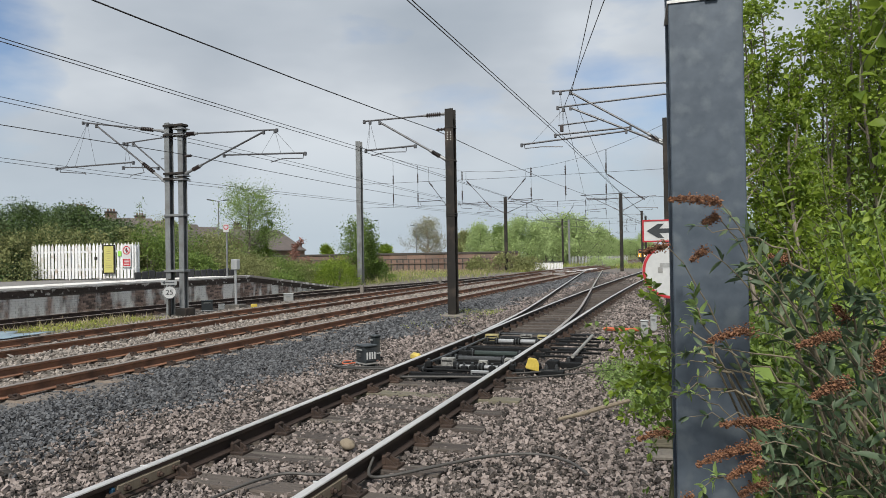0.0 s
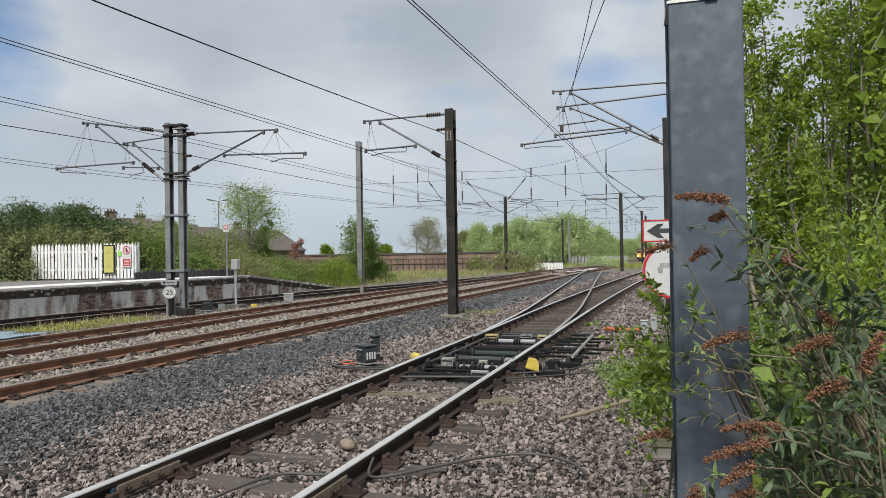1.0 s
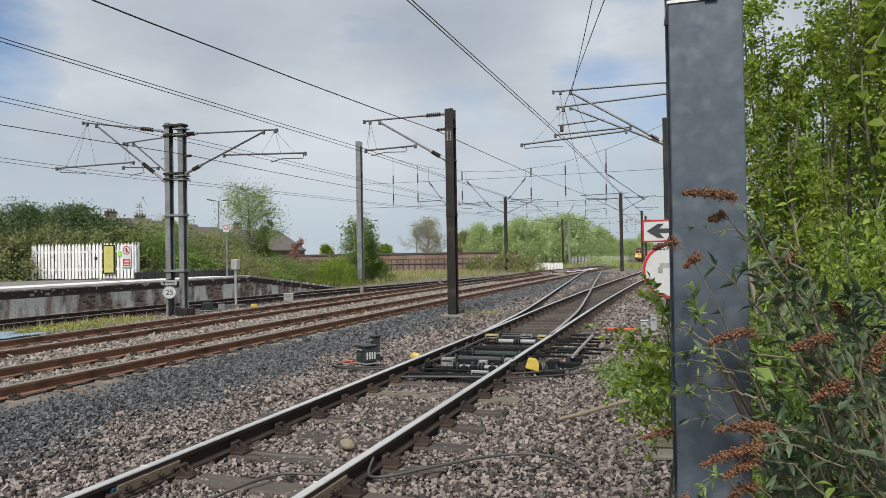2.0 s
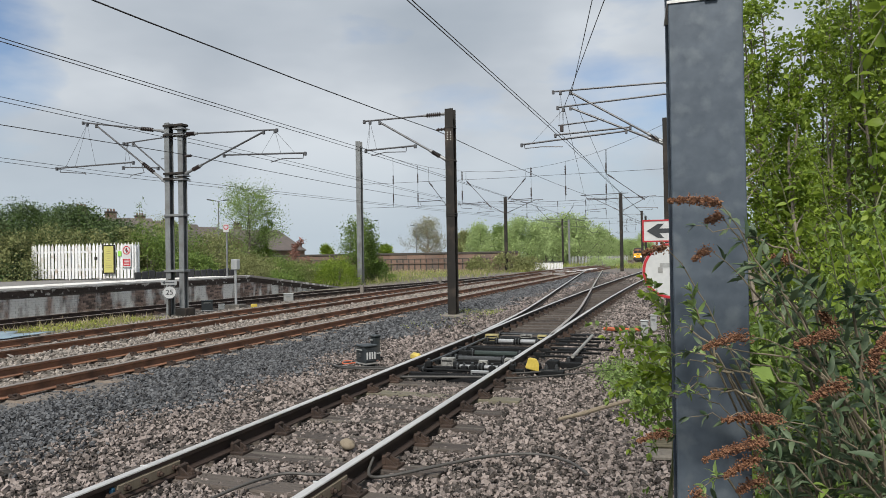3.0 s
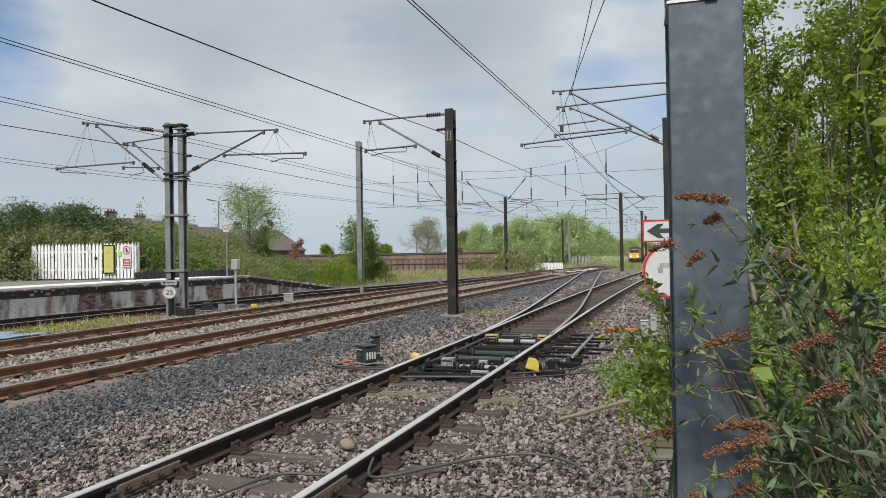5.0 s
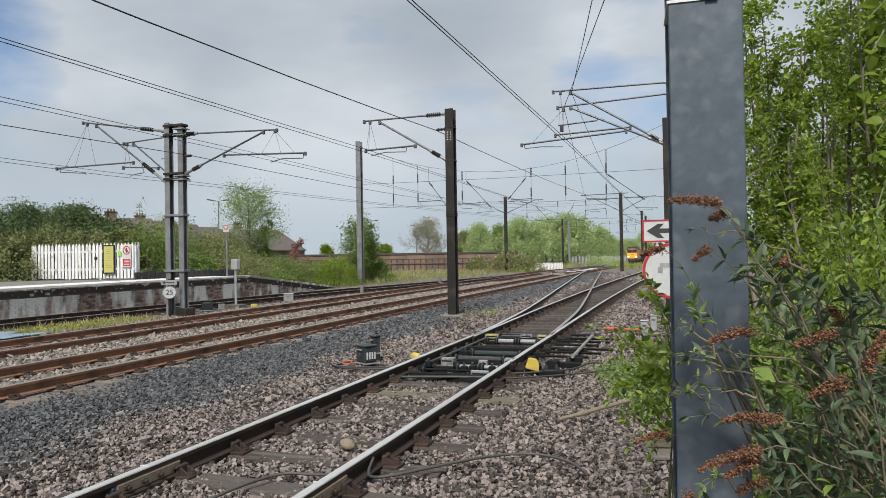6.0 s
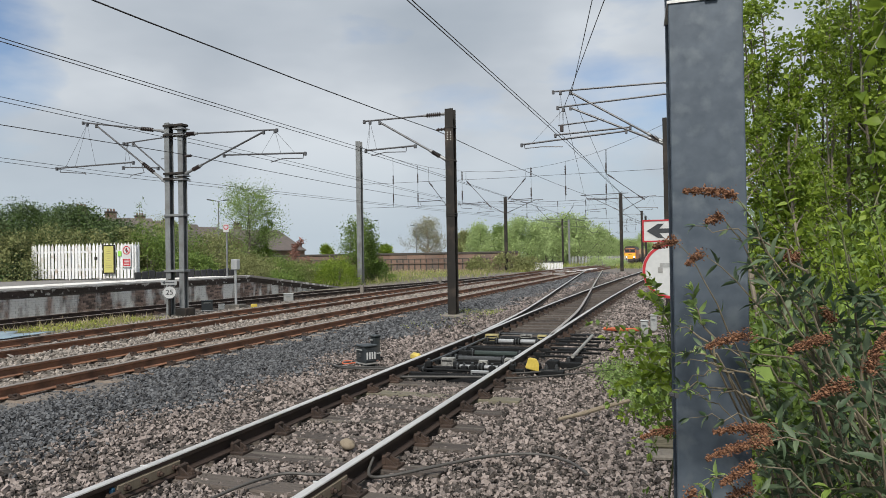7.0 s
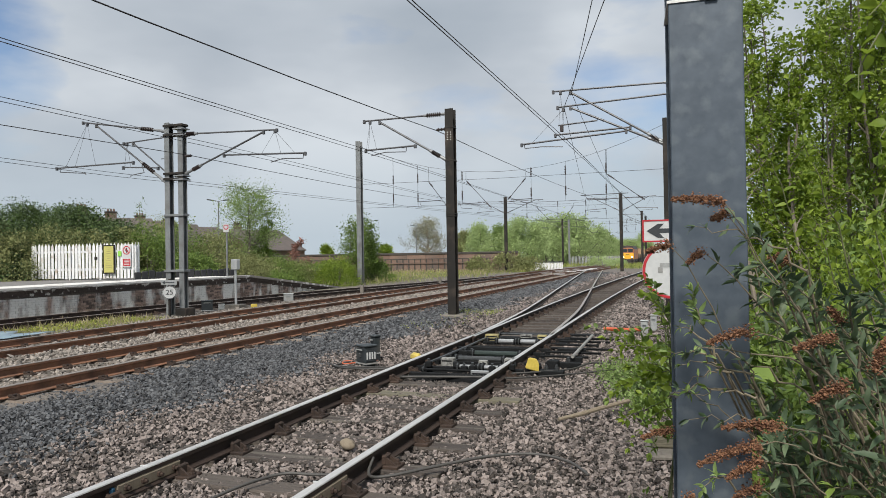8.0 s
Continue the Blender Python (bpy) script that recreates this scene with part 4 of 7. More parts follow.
def tree(name, at, height, spread, leaf_mat, label, leaf=0.12, count=3000, stems=1, limbs=12, seed=1, trunk_r=0.12, low=0.25, bark="bark",
         puff=0.35, lean=(0, 0), group="", upright=0.6, sub=4, droop=0.0, rich=False, wide=0.5):
    """A tapered trunk (or several stems) with limbs, twigs and many small leaves."""
    rng = np.random.default_rng(seed)
    e = empty(name, Matrix.Translation(at), label, "tree" if "tree" in name else "shrub", group)
    bm = bmesh.new()
    spots, ways = [], []
    for s in range(stems):
        a0 = rng.uniform(0, 6.28)
        off = 0 if stems == 1 else 1
        start = Vector((off * 0.25 * spread * math.cos(a0) * rng.uniform(0.2, 1), off * 0.25 * spread * math.sin(a0) * rng.uniform(0.2, 1), -0.1))
        hh = height * (rng.uniform(0.75, 1.0) if stems > 1 else 0.95)
        pts, rad = limb(rng, start, (lean[0] + off * 0.2 * math.cos(a0), lean[1] + off * 0.2 * math.sin(a0), 1), hh, trunk_r, 0.12, 8, 0.25)
        tube(bm, pts, rad, 7)
        for k in range(limbs):
            t = low + (1 - low) * (k + rng.uniform(0, 1)) / limbs
            i = min(int(t * 8), 7)
            p = pts[i].lerp(pts[i + 1], t * 8 - i)
            az = rng.uniform(0, 6.28)
            ln = spread * (1.15 - 0.75 * t) * rng.uniform(0.6, 1.1) * (0.6 if stems > 1 else 1.0)
            q, rq = limb(rng, p, (math.cos(az), math.sin(az), upright), ln, rad[i] * 0.5, 0.35, 4, 0.12)
            tube(bm, q, rq, 5)
            for m in range(sub):
                tt = rng.uniform(0.35, 1.0)
                j = min(int(tt * 4), 3)
                o = q[j].lerp(q[j + 1], tt * 4 - j)
                w = Vector(rng.normal(0, 1, 3)) + Vector((0, 0, 0.4 - droop))
                z, rz = limb(rng, o, w, ln * rng.uniform(0.25, 0.5), rad[i] * 0.2, 0.4, 3, 0.05 - droop)
                tube(bm, z, rz, 4, False)
                for u in z:
                    spots.append(u)
                    ways.append(w.normalized())
            for u in q[2:]:
                spots.append(u)
                ways.append((q[-1] - q[0]).normalized())
    part("trunk", bm, M[bark], e)
    S, W = np.array(spots), np.array(ways)
    idx = rng.integers(0, len(S), count)
    pos = S[idx] + rng.normal(0, puff * spread * 0.28, (count, 3))
    pos[:, 2] = np.maximum(pos[:, 2], 0.05)
    way = W[idx] + rng.normal(0, 0.9, (count, 3)) + [0, 0, -droop]
    ln = leaf * rng.lognormal(0, 0.3, count)
    out = pos - [pos[:, 0].mean(), pos[:, 1].mean(), pos[:, 2].mean() - 0.1 * height]
    v, f = leaf_arrays(rng, pos, way, ln, ln * wide * rng.uniform(0.8, 1.2, count), 0.2, rich, out, 0.6)
    mesh_arrays("crown", v, f, M[leaf_mat], e)
    return e


def bush(name, at, size, leaf_mat, label, leaf=0.1, count=3000, clumps=60, seed=1, bark="bark", group="", sticks=10, floor=0.0, hang=0.1, shell=0.45):
    """A shrub of leaf clumps round an uneven dome, on a few stems."""
    rng = np.random.default_rng(seed)
    e = empty(name, Matrix.Translation(at), label, "shrub", group)
    c = rng.normal(0, 1, (clumps, 3))
    c[:, 2] = np.abs(c[:, 2])
    c = unit(c) * (rng.uniform(shell, 1.0, (clumps, 1)) ** 0.5) * np.array(size)
    for k in range(sticks):
        tip = Vector(c[k % clumps])
        thin = 0.4 if max(size) < 1.3 else 1.0
        part("stem", tube(bmesh.new(), [(tip.x * 0.15, tip.y * 0.15, -0.1), (tip.x * 0.5, tip.y * 0.5, tip.z * 0.6), tip * 1.04], [0.03 * thin, 0.02 * thin, 0.006 * thin], 5), M[bark], e)
    idx = rng.integers(0, clumps, count)
    r = np.array(size).mean() * 0.17 * (60 / clumps) ** 0.5
    pos = c[idx] + np.clip(rng.normal(0, 1, (count, 3)), -1.5, 1.5) * r * rng.uniform(0.6, 1.4, (clumps, 1))[idx]
    pos[:, 2] = np.maximum(pos[:, 2], floor)
    way = unit(c[idx]) * 0.5 + rng.normal(0, 0.5, (count, 3)) + [0, 0, hang]
    ln = leaf * rng.lognormal(0, 0.3, count)
    out = (pos - c[idx]) * 0.8 / r + unit(c[idx] / np.array(size)) + [0, 0, 0.3]
    v, f = leaf_arrays(rng, pos, way, ln, ln * 0.55 * rng.uniform(0.8, 1.2, count), 0.15, False, out, 0.4)
    mesh_arrays("crown", v, f, M[leaf_mat], e)
    return e


PZ = PF_Z
# evergreen hedge behind the fence
for k, (b, d, sx, sz) in enumerate(((-53.5, 37, 3.2, 3.3), (-50.6, 38, 3.2, 3.5), (-48.0, 39, 3.2, 3.6), (-45.6, 40.5, 2.8, 3.1))):
    bush("hedge", polar(b, d, PZ - 0.1), (sx, 2.2, sz), "leaf_dark", "dense dark evergreen hedge behind the platform", 0.095, 34000, 210, 20 + k, group="hedge", sticks=4, hang=-0.5, shell=0.72)
for k, (b, d, sx, sz) in enumerate(((-52, 35.5, 2.0, 2.4), (-49, 35.8, 2.0, 2.5), (-46.6, 36.5, 1.8, 2.3), (-44.2, 38, 1.7, 2.4))):
    bush("shrub", polar(b, d, PZ - 0.1), (sx, 1.2, sz), "leaf_olive", "grey-green shrub in front of the hedge", 0.08, 13000, 160, 40 + k, sticks=4, hang=-0.3, shell=0.65)
# undergrowth along the platform's back
for k, (b, d, sx, sz, mt) in enumerate(((-42.6, 37, 1.6, 2.6, "leaf_mid"), (-40.4, 37.5, 1.9, 2.9, "leaf_mid"), (-38.2, 38.5, 1.8, 2.2, "leaf_olive"), (-36.4, 40, 1.7, 2.0, "leaf_olive"),
                                        (-34.6, 42, 1.8, 1.9, "leaf_olive"), (-32.8, 45, 2.0, 1.9, "leaf_mid"), (-31.2, 46, 1.8, 1.5, "leaf_olive"), (-29.6, 46, 1.9, 1.5, "leaf_mid"),
                                        (-39.4, 35, 1.2, 1.2, "leaf_mid"), (-35.6, 37, 1.3, 1.1, "leaf_olive"), (-33.4, 40, 1.5, 1.0, "leaf_mid"), (-41.6, 60, 3, 5.2, "leaf_olive"),
                                        (-37.5, 62, 4, 4.0, "leaf_olive"), (-34.5, 62, 3, 3.0, "leaf_mid"), (-28.2, 44, 1.5, 1.8, "leaf_bright"), (-25.2, 50, 1.5, 1.6, "leaf_mid"))):
    bush("shrub", polar(b, d, (PZ if d < 40 and b < -35 else -0.1) - 0.1), (sx, 1.3, sz), mt, {"leaf_mid": "leafy green shrub beside the platform end", "leaf_olive": "brownish half-bare shrub in rough grass", "leaf_bright": "low bright green bush in the grass"}[mt], 0.08 if d < 55 else 0.12, 8500, 150, 60 + k, hang=-0.2, shell=0.5)
tree("tree", polar(-35.2, 60, -0.2), 7.7, 4.3, "leaf_birch", "airy young birch tree in fresh leaf", 0.12, 13000, 1, 24, 5, 0.12, 0.12, puff=0.30, upright=0.45, sub=6)
tree("tree", polar(-33.9, 61, -0.2), 5.2, 1.5, "leaf_mid", "slim airy tree beside the birch", 0.18, 1300, 1, 10, 6, 0.08, 0.25, puff=0.32)
tree("tree", polar(-31.3, 60, -0.2), 3.3, 1.2, "leaf_red", "small copper-red leaved tree", 0.17, 900, 1, 9, 8, 0.06, 0.25, puff=0.3)
tree("tree", polar(-26.6, 48, -0.2), 4.5, 2.9, "leaf_mid", "bushy green sapling behind the anchor mast", 0.12, 7500, 3, 12, 9, 0.06, 0.08)
tree("tree", polar(-25.6, 50, -0.2), 3.4, 2.0, "leaf_mid", "light green sapling behind the anchor mast", 0.12, 4000, 3, 10, 10, 0.05, 0.08)
tree("tree", polar(-43.6, 62, 0), 7.0, 1.8, "leaf_mid", "thin twiggy tree by the houses", 0.14, 500, 2, 12, 12, 0.05, 0.3)
tree("tree", polar(-20.6, 140), 8.9, 6.6, "leaf_bare", "pale tree just coming into leaf", 0.19, 9000, 1, 34, 11, 0.25, 0.15, "bark_pale", puff=0.26, sub=9)
# trees beyond the brick wall
for k, (b, d, h, s, mt) in enumerate(((-17.8, 138, 6.6, 3.5, "leaf_olive"), (-16.3, 132, 7.6, 4.2, "leaf_spring_haze"), (-14.6, 134, 7.2, 4.2, "leaf_birch"), (-13.2, 130, 8.3, 4.4, "leaf_spring_haze"),
                                      (-11.9, 132, 7.8, 4.0, "leaf_spring_haze"), (-29.0, 150, 4.6, 2.2, "leaf_bright"), (-24.2, 120, 3.8, 2, "leaf_bright"))):
    tree("tree", polar(b, d), h, s, mt, "rounded leafy tree beyond the brick wall", 0.28, 10000, 1, 20, 100 + k, 0.22, 0.1, puff=0.5, group="trees beyond the wall")
wood_rng = random.Random(5)
protos = {}
for k in range(34):
    b = -11.0 + 8.2 * (k % 17) / 16 + wood_rng.uniform(-0.2, 0.2)
    d = (175 if k < 17 else 225) + wood_rng.uniform(-18, 18)
    if k < 17 and b > -5.4:
        d += 55
    p = polar(b, d)
    if abs(p.x - station(LINE_NEAR, p.y)[0].x + 1.7) < 9.5:
        d = 330 + 6 * k
    j = k % 5
    m = Matrix.Translation(polar(b, d)) @ pose(0, 0, 0, 0, 0, wood_rng.uniform(0, 360)) @ Matrix.Scale(wood_rng.uniform(0.85, 1.2) * (1.0 + 0.02 * max(0, -8 - b)), 4)
    if j not in protos:
        protos[j] = tree("tree", (0, 0, 0), 8.6, 5.0, ("leaf_spring_haze", "leaf_spring_haze", "leaf_birch", "leaf_spring_haze", "leaf_spring_haze")[j], "tall spring-green tree in a lineside wood", 0.34, 8000, 1, 20, 200 + j, 0.24, 0.06, puff=0.5, group="lineside wood")
        protos[j].matrix_basis = m
    else:
        copy_thing(protos[j], m)
for k, (b, d, sx, sz) in enumerate(((-16.5, 76, 1.5, 1.6), (-14.0, 74, 2.0, 2.0), (-12.6, 74, 2.0, 1.5), (-6.6, 125, 2.2, 1.8), (-5.2, 118, 1.6, 1.2))):
    bush("shrub", polar(b, d), (sx, 1.2, sz), "leaf_olive" if k < 3 else "leaf_spring_haze", "scrubby lineside shrub in rough grass", 0.2, 1800, 60, 130 + k, sticks=6)


def blades(name, label, rng, pos, height, mat, cat="grass", lean=0.35):
    n = len(pos)
    way = np.stack([rng.normal(0, lean, n), rng.normal(0, lean, n), np.ones(n)], 1)
    v, f = leaf_arrays(rng, pos, way, height, height * 0.07 + 0.006, 0.1)
    return tagged(mesh_arrays(name, v, f, M[mat]), label, cat, kind="stuff")


def make_grass():
    rng = np.random.default_rng(31)
    def field(n, x0, x1, y0, y1, keep=None):
        p = np.stack([rng.uniform(x0, x1, n), rng.uniform(y0, y1, n)], 1)
        dens = np.sin(p[:, 0] * 0.9 + 2 * np.sin(p[:, 1] * 0.31)) + np.sin(p[:, 1] * 0.7 + p[:, 0] * 0.23) + rng.normal(0, 0.8, n)
        p = p[dens > -0.4]
        return p if keep is None else p[keep(p[:, 0], p[:, 1])]
    lift = lambda p, dz=0.0: np.column_stack([p, [ground_z(a, b) + dz for a, b in p]])
    p = field(16000, -60, -15.0, 37, 79, lambda x, y: x < -14.6 - 0.0 * y - np.maximum(0, 52 - y) * 0.22)
    blades("verge_grass", "rough yellow-green verge grass below the wall", rng, lift(p), rng.uniform(0.15, 0.48, len(p)), "grass", lean=0.5)
    p = field(5000, -50, -15.5, 37, 79, lambda x, y: x < -15.5 - np.maximum(0, 52 - y) * 0.22)
    blades("dry_grass", "dry straw-coloured grass stalks on the verge", rng, lift(p), rng.uniform(0.25, 0.6, len(p)), "straw", lean=0.25)
    p = np.concatenate([field(7000, -40, -18, 80, 170), field(2500, -8.5, -4.2, 84, 160)])
    blades("verge_grass", "bright far lineside grass", rng, lift(p), rng.uniform(0.4, 0.9, len(p)), "grass")
    p = field(15000, -16.95, -14.3, 7, 17.0, lambda x, y: x < -14.5 - 0.12 * np.maximum(y - 13, 0))
    blades("platform_weeds", "yellow-green weeds along the platform track", rng, lift(p), rng.uniform(0.04, 0.16, len(p)), "weed", lean=1.0)
    p = field(1300, -16.9, -14.4, 7, 16.8)
    blades("dry_stalks", "tall dry weed stalks along the platform track", rng, lift(p), rng.uniform(0.1, 0.28, len(p)), "straw", lean=0.45)
    p = field(1300, -6.9, -5.3, 15.5, 21.0)
    blades("ballast_weeds", "thin moss and weeds round the mast foot", rng, lift(p, 0.03), rng.uniform(0.05, 0.14, len(p)), "grass", lean=0.7)


make_grass()


# ---- saplings and scrub beside the camera ----
for k, (x, y, h, s, st, n) in enumerate(((1.25, 9.2, 5.6, 1.4, 5, 5200), (0.95, 8.0, 5.0, 1.0, 4, 3600), (2.0, 9.6, 6.0, 1.5, 5, 5200), (1.6, 12.5, 6.2, 1.7, 5, 3000),
                                         (2.9, 13.0, 6.6, 2.0, 5, 3600), (3.9, 17, 5.0, 2.2, 5, 3000), (2.3, 18, 4.6, 2.2, 5, 3000), (2.55, 8.9, 5.8, 1.3, 4, 4200))):
    tree("sapling_tree", (x, y, ground_z(x, y)), h, s, "leaf_bright", "tall slender sapling with small fresh green leaves", 0.05 if y < 11 else 0.066, int(2.05 * n), st, 15, 300 + k, 0.032, 0.12, "bark_pale" if k % 2 else "bark", puff=0.16, group="lineside saplings", upright=1.1, sub=7, wide=0.7)
for k, (x, y, sx, sz, mt) in enumerate(((1.05, 5.6, 0.55, 1.5, "leaf_mid"), (1.5, 6.4, 0.7, 1.9, "leaf_bright"), (0.75, 6.8, 0.5, 1.3, "leaf_mid"), (1.9, 7.6, 0.9, 2.3, "leaf_mid"), (1.25, 4.6, 0.5, 1.05, "leaf_mid"), (0.62, 3.5, 0.3, 1.25, "leaf_mid"), (0.78, 3.9, 0.35, 1.5, "leaf_mid"))):
    bush("undergrowth", (x, y, ground_z(x, y)), (sx, 0.6, sz), mt, "tangled leafy undergrowth below the saplings", 0.06, 5000, 110, 330 + k, sticks=26)


# ---- bramble and ivy between post and track ----
for k, (x, y, sx, sy, n) in enumerate(((-0.62, 9.2, 0.42, 1.3, 2600), (-0.95, 10.3, 0.34, 0.9, 1300), (-0.35, 8.2, 0.3, 0.8, 1500), (-0.28, 10.6, 0.5, 1.2, 1500))):
    bush("ground_ivy", (x, y, -0.2), (sx, sy, 0.13 + 0.05 * (k == 3)), "leaf_birch" if k != 2 else "leaf_mid", "low pale green ivy spreading over the ballast", 0.042, n, 70, 350 + k, sticks=6, shell=0.1)
tree("sapling_tree", (-0.08, 13.2, -0.2), 3.3, 0.5, "leaf_bright", "thin sapling hidden behind the post", 0.08, 1100, 2, 14, 355, 0.03, 0.15, upright=0.9)


def sprig(root, tip, sag, leaf_mat, label, leaf=0.08, pairs=8, wide=0.28, head=0.0, seed=1, name="buddleia_branch", start=0.35, r=0.0046, rich=True, head_dir=None):
    """One arching branch with paired leaves and, where head > 0, a dead brown flower spike of that length. Its origin is the root."""
    rng = np.random.default_rng(seed)
    root, tip = Vector(root), Vector(tip)
    e = empty(name, Matrix.Translation(root), label, "shrub branch", "buddleia branches" if name == "buddleia_branch" else "leafy twigs")
    d = tip - root
    foot = Vector((0.72, 2.5, -0.2)) if name == "buddleia_branch" else Vector((0.02, 2.85, -0.25)) if root.x < 0.2 else Vector((0.98, 2.8, -0.1))
    foot += Vector(rng.normal(0, 0.05, 3)) * Vector((1, 1, 0)).length
    mid = (root + foot) * 0.5 + Vector((0, 0, 0.1)) - root
    part("stalk", tubed([foot - root, mid, Vector((0, 0, 0))], [r * 1.3, r * 1.15, r], 6), M["stem" if name == "buddleia_branch" else "stem_green"], e)
    pts = []
    for k in range(11):
        t = k / 10
        pts.append(d * t + Vector((0, 0, sag * 4 * t * (1 - t))) + Vector(rng.normal(0, 0.006, 3)))
    part("branch", tubed(pts, [r * (1 - 0.75 * k / 10) for k in range(11)], 6), M["stem" if name == "buddleia_branch" else "stem_green"], e)
    pos, way, ln = [], [], []
    for k in range(pairs):
        t = start + (0.98 - start) * (k + 0.5) / pairs
        i = min(int(t * 10), 9)
        p = pts[i].lerp(pts[i + 1], t * 10 - i)
        ax = (pts[i + 1] - pts[i]).normalized()
        o = ax.orthogonal().normalized()
        o.rotate(Matrix.Rotation(rng.uniform(0, 6.28), 3, ax))
        size = leaf * (1.15 - 0.5 * t) * rng.uniform(0.8, 1.15)
        for s in (-1, 1):
            for m in range(2 if name == "buddleia_branch" else 1):
                w = (o * s + ax * rng.uniform(0.25, 0.9) + Vector(rng.normal(0, 0.3, 3)) + Vector((0, 0, 0.15)))
                pos.append(p)
                way.append(w)
                ln.append(size * (1 if m == 0 else 0.55))
    if head == 0:
        ax = (pts[-1] - pts[-2]).normalized()
        for k in range(5):
            pos.append(pts[-1])
            way.append(ax + Vector(rng.normal(0, 0.45, 3)))
            ln.append(leaf * rng.uniform(0.45, 0.8))
    ln = np.array(ln)
    v, f = leaf_arrays(rng, np.array(pos), np.array(way), ln, ln * wide, 0.18, rich)
    mesh_arrays("leaves", v, f, M[leaf_mat], e, smooth=True)
    if head:
        ax = Vector(head_dir).normalized() if head_dir else (pts[-1] - pts[-2]).normalized()
        n = int(head * 9000)
        t = rng.uniform(0, 1, n)
        rad = 0.017 * (1.1 - 0.75 * t) * rng.uniform(0.3, 1.2, n) * (0.7 + 0.5 * np.sin(t * 37 + seed))
        c = np.array(pts[-1])[None] + t[:, None] * np.array(ax)[None] * head
        c[:, 2] -= 0.18 * head * t**2
        w = unit(rng.normal(0, 1, (n, 3)))
        v, f = stones(rng, c + w * rad[:, None], rng.uniform(0.0016, 0.0032, n), CHIP)
        mesh_arrays("dead_flower", v, f, M["flower_dead"], e, "rust-brown withered flower spike")
    return e


for k, (x, y, h) in enumerate(((-0.34, 4.05, 0.5), (-0.16, 3.7, 0.62))):
    bush("climbing_weed", (x, y, -0.27), (0.05, 0.05, h), "leaf_mid", "thin upright weed with small green leaves", 0.03, 110, 16, 360 + k, sticks=3)


# ---- platform wall bricks ----
def make_wall_bricks():
    rng = np.random.default_rng(12)
    V, F, k = [], [], 0
    x = PF_X - 0.06
    for row in range(14):
        z = -0.5 + row * 0.075
        for y in np.arange(4.0 + 0.115 * (row % 2), 36, 0.23):
            top = PF_Z - 0.29 - max(0, y - 27.6) * 0.11
            if z + 0.066 > top:
                continue
            d = 0.006 + rng.uniform(0, 0.012)
            y1, z1 = y + 0.218, z + 0.065
            V += [(x + d, y, z), (x + d, y1, z), (x + d, y1, z1), (x + d, y, z1), (x, y - 0.004, z - 0.004), (x, y1 + 0.004, z - 0.004), (x, y1 + 0.004, z1 + 0.004), (x, y - 0.004, z1 + 0.004)]
            F += [tuple(k + i for i in q) for q in ((0, 1, 2, 3), (4, 5, 1, 0), (5, 6, 2, 1), (6, 7, 3, 2), (7, 4, 0, 3))]
            k += 8
    m = surface("platform_brick", (0.09, 0.068, 0.06), (0.40, 0.28, 0.23), 0.9, 18, 0.9, 0, 0.3, 0.005, island=0.75, dirt=(0.78, 0.76, 0.73), dirt_scale=1.0, dirt_amount=0.5, dirt_edge=0.12, dirt_stretch=(1, 1.5, 0.55))
    tagged(obj_from("brickwork", V, F, m, PLATFORM, "sooty red brick with white bloom"), kind="stuff")


make_wall_bricks()


# ---- platform fence and notices ----
FA, FB = Vector((-26.6, 22.1, PF_Z)), Vector((-21.72, 22.835, PF_Z))
FD = (FB - FA).normalized()
FM = Matrix.Translation(FA) @ pose(0, 0, 0, 0, 0, math.degrees(math.atan2(FD.y, FD.x)))


def make_fence():
    e = empty("picket_fence", FM, "white painted picket fence with a double gate", "fence")
    L = (FB - FA).length
    pk = bmesh.new()
    w, t, h = 0.057, 0.02, 1.55
    f = [pk.verts.new(p) for p in ((-w, 0, 0.06), (w, 0, 0.06), (w, 0, h - 0.12), (0, 0, h), (-w, 0, h - 0.12))]
    b = [pk.verts.new(v.co + Vector((0, t, 0))) for v in f]
    pk.faces.new(f)
    pk.faces.new(list(reversed(b)))
    for i in range(5):
        pk.faces.new((f[(i + 1) % 5], f[i], b[i], b[(i + 1) % 5]))
    me = bpy.data.meshes.new("picket")
    pk.to_mesh(me)
    pk.free()
    me.materials.append(M["white_paint"])
    rr = random.Random(2)
    n = 30
    for k in range(n):
        shared("picket", me, e, pose(0.08 + (L - 0.16) * k / (n - 1), 0, rr.uniform(-0.02, 0.015), 0, rr.uniform(-0.8, 0.8), 0))
    for k in range(2):
        shared("picket", me, e, pose(L + 0.02, 0.12 + 0.19 * k, 0, 0, 0, 90))
    for z in (0.4, 1.15):
        part("fence_rail", boxed(0, L, 0.022, 0.08, z, z + 0.09, 0.006), M["white_paint"], e)
    for x in (0.0, L * 0.37, L * 0.66, L):
        part("fence_post", boxed(x - 0.05, x + 0.05, 0.082, 0.18, -0.05, 1.4, 0.006), M["white_paint"], e)
    part("latch", boxed(L * 0.63, L * 0.655, -0.03, 0.0, 0.85, 0.98), M["mast_brown"], e, "dark iron latch")


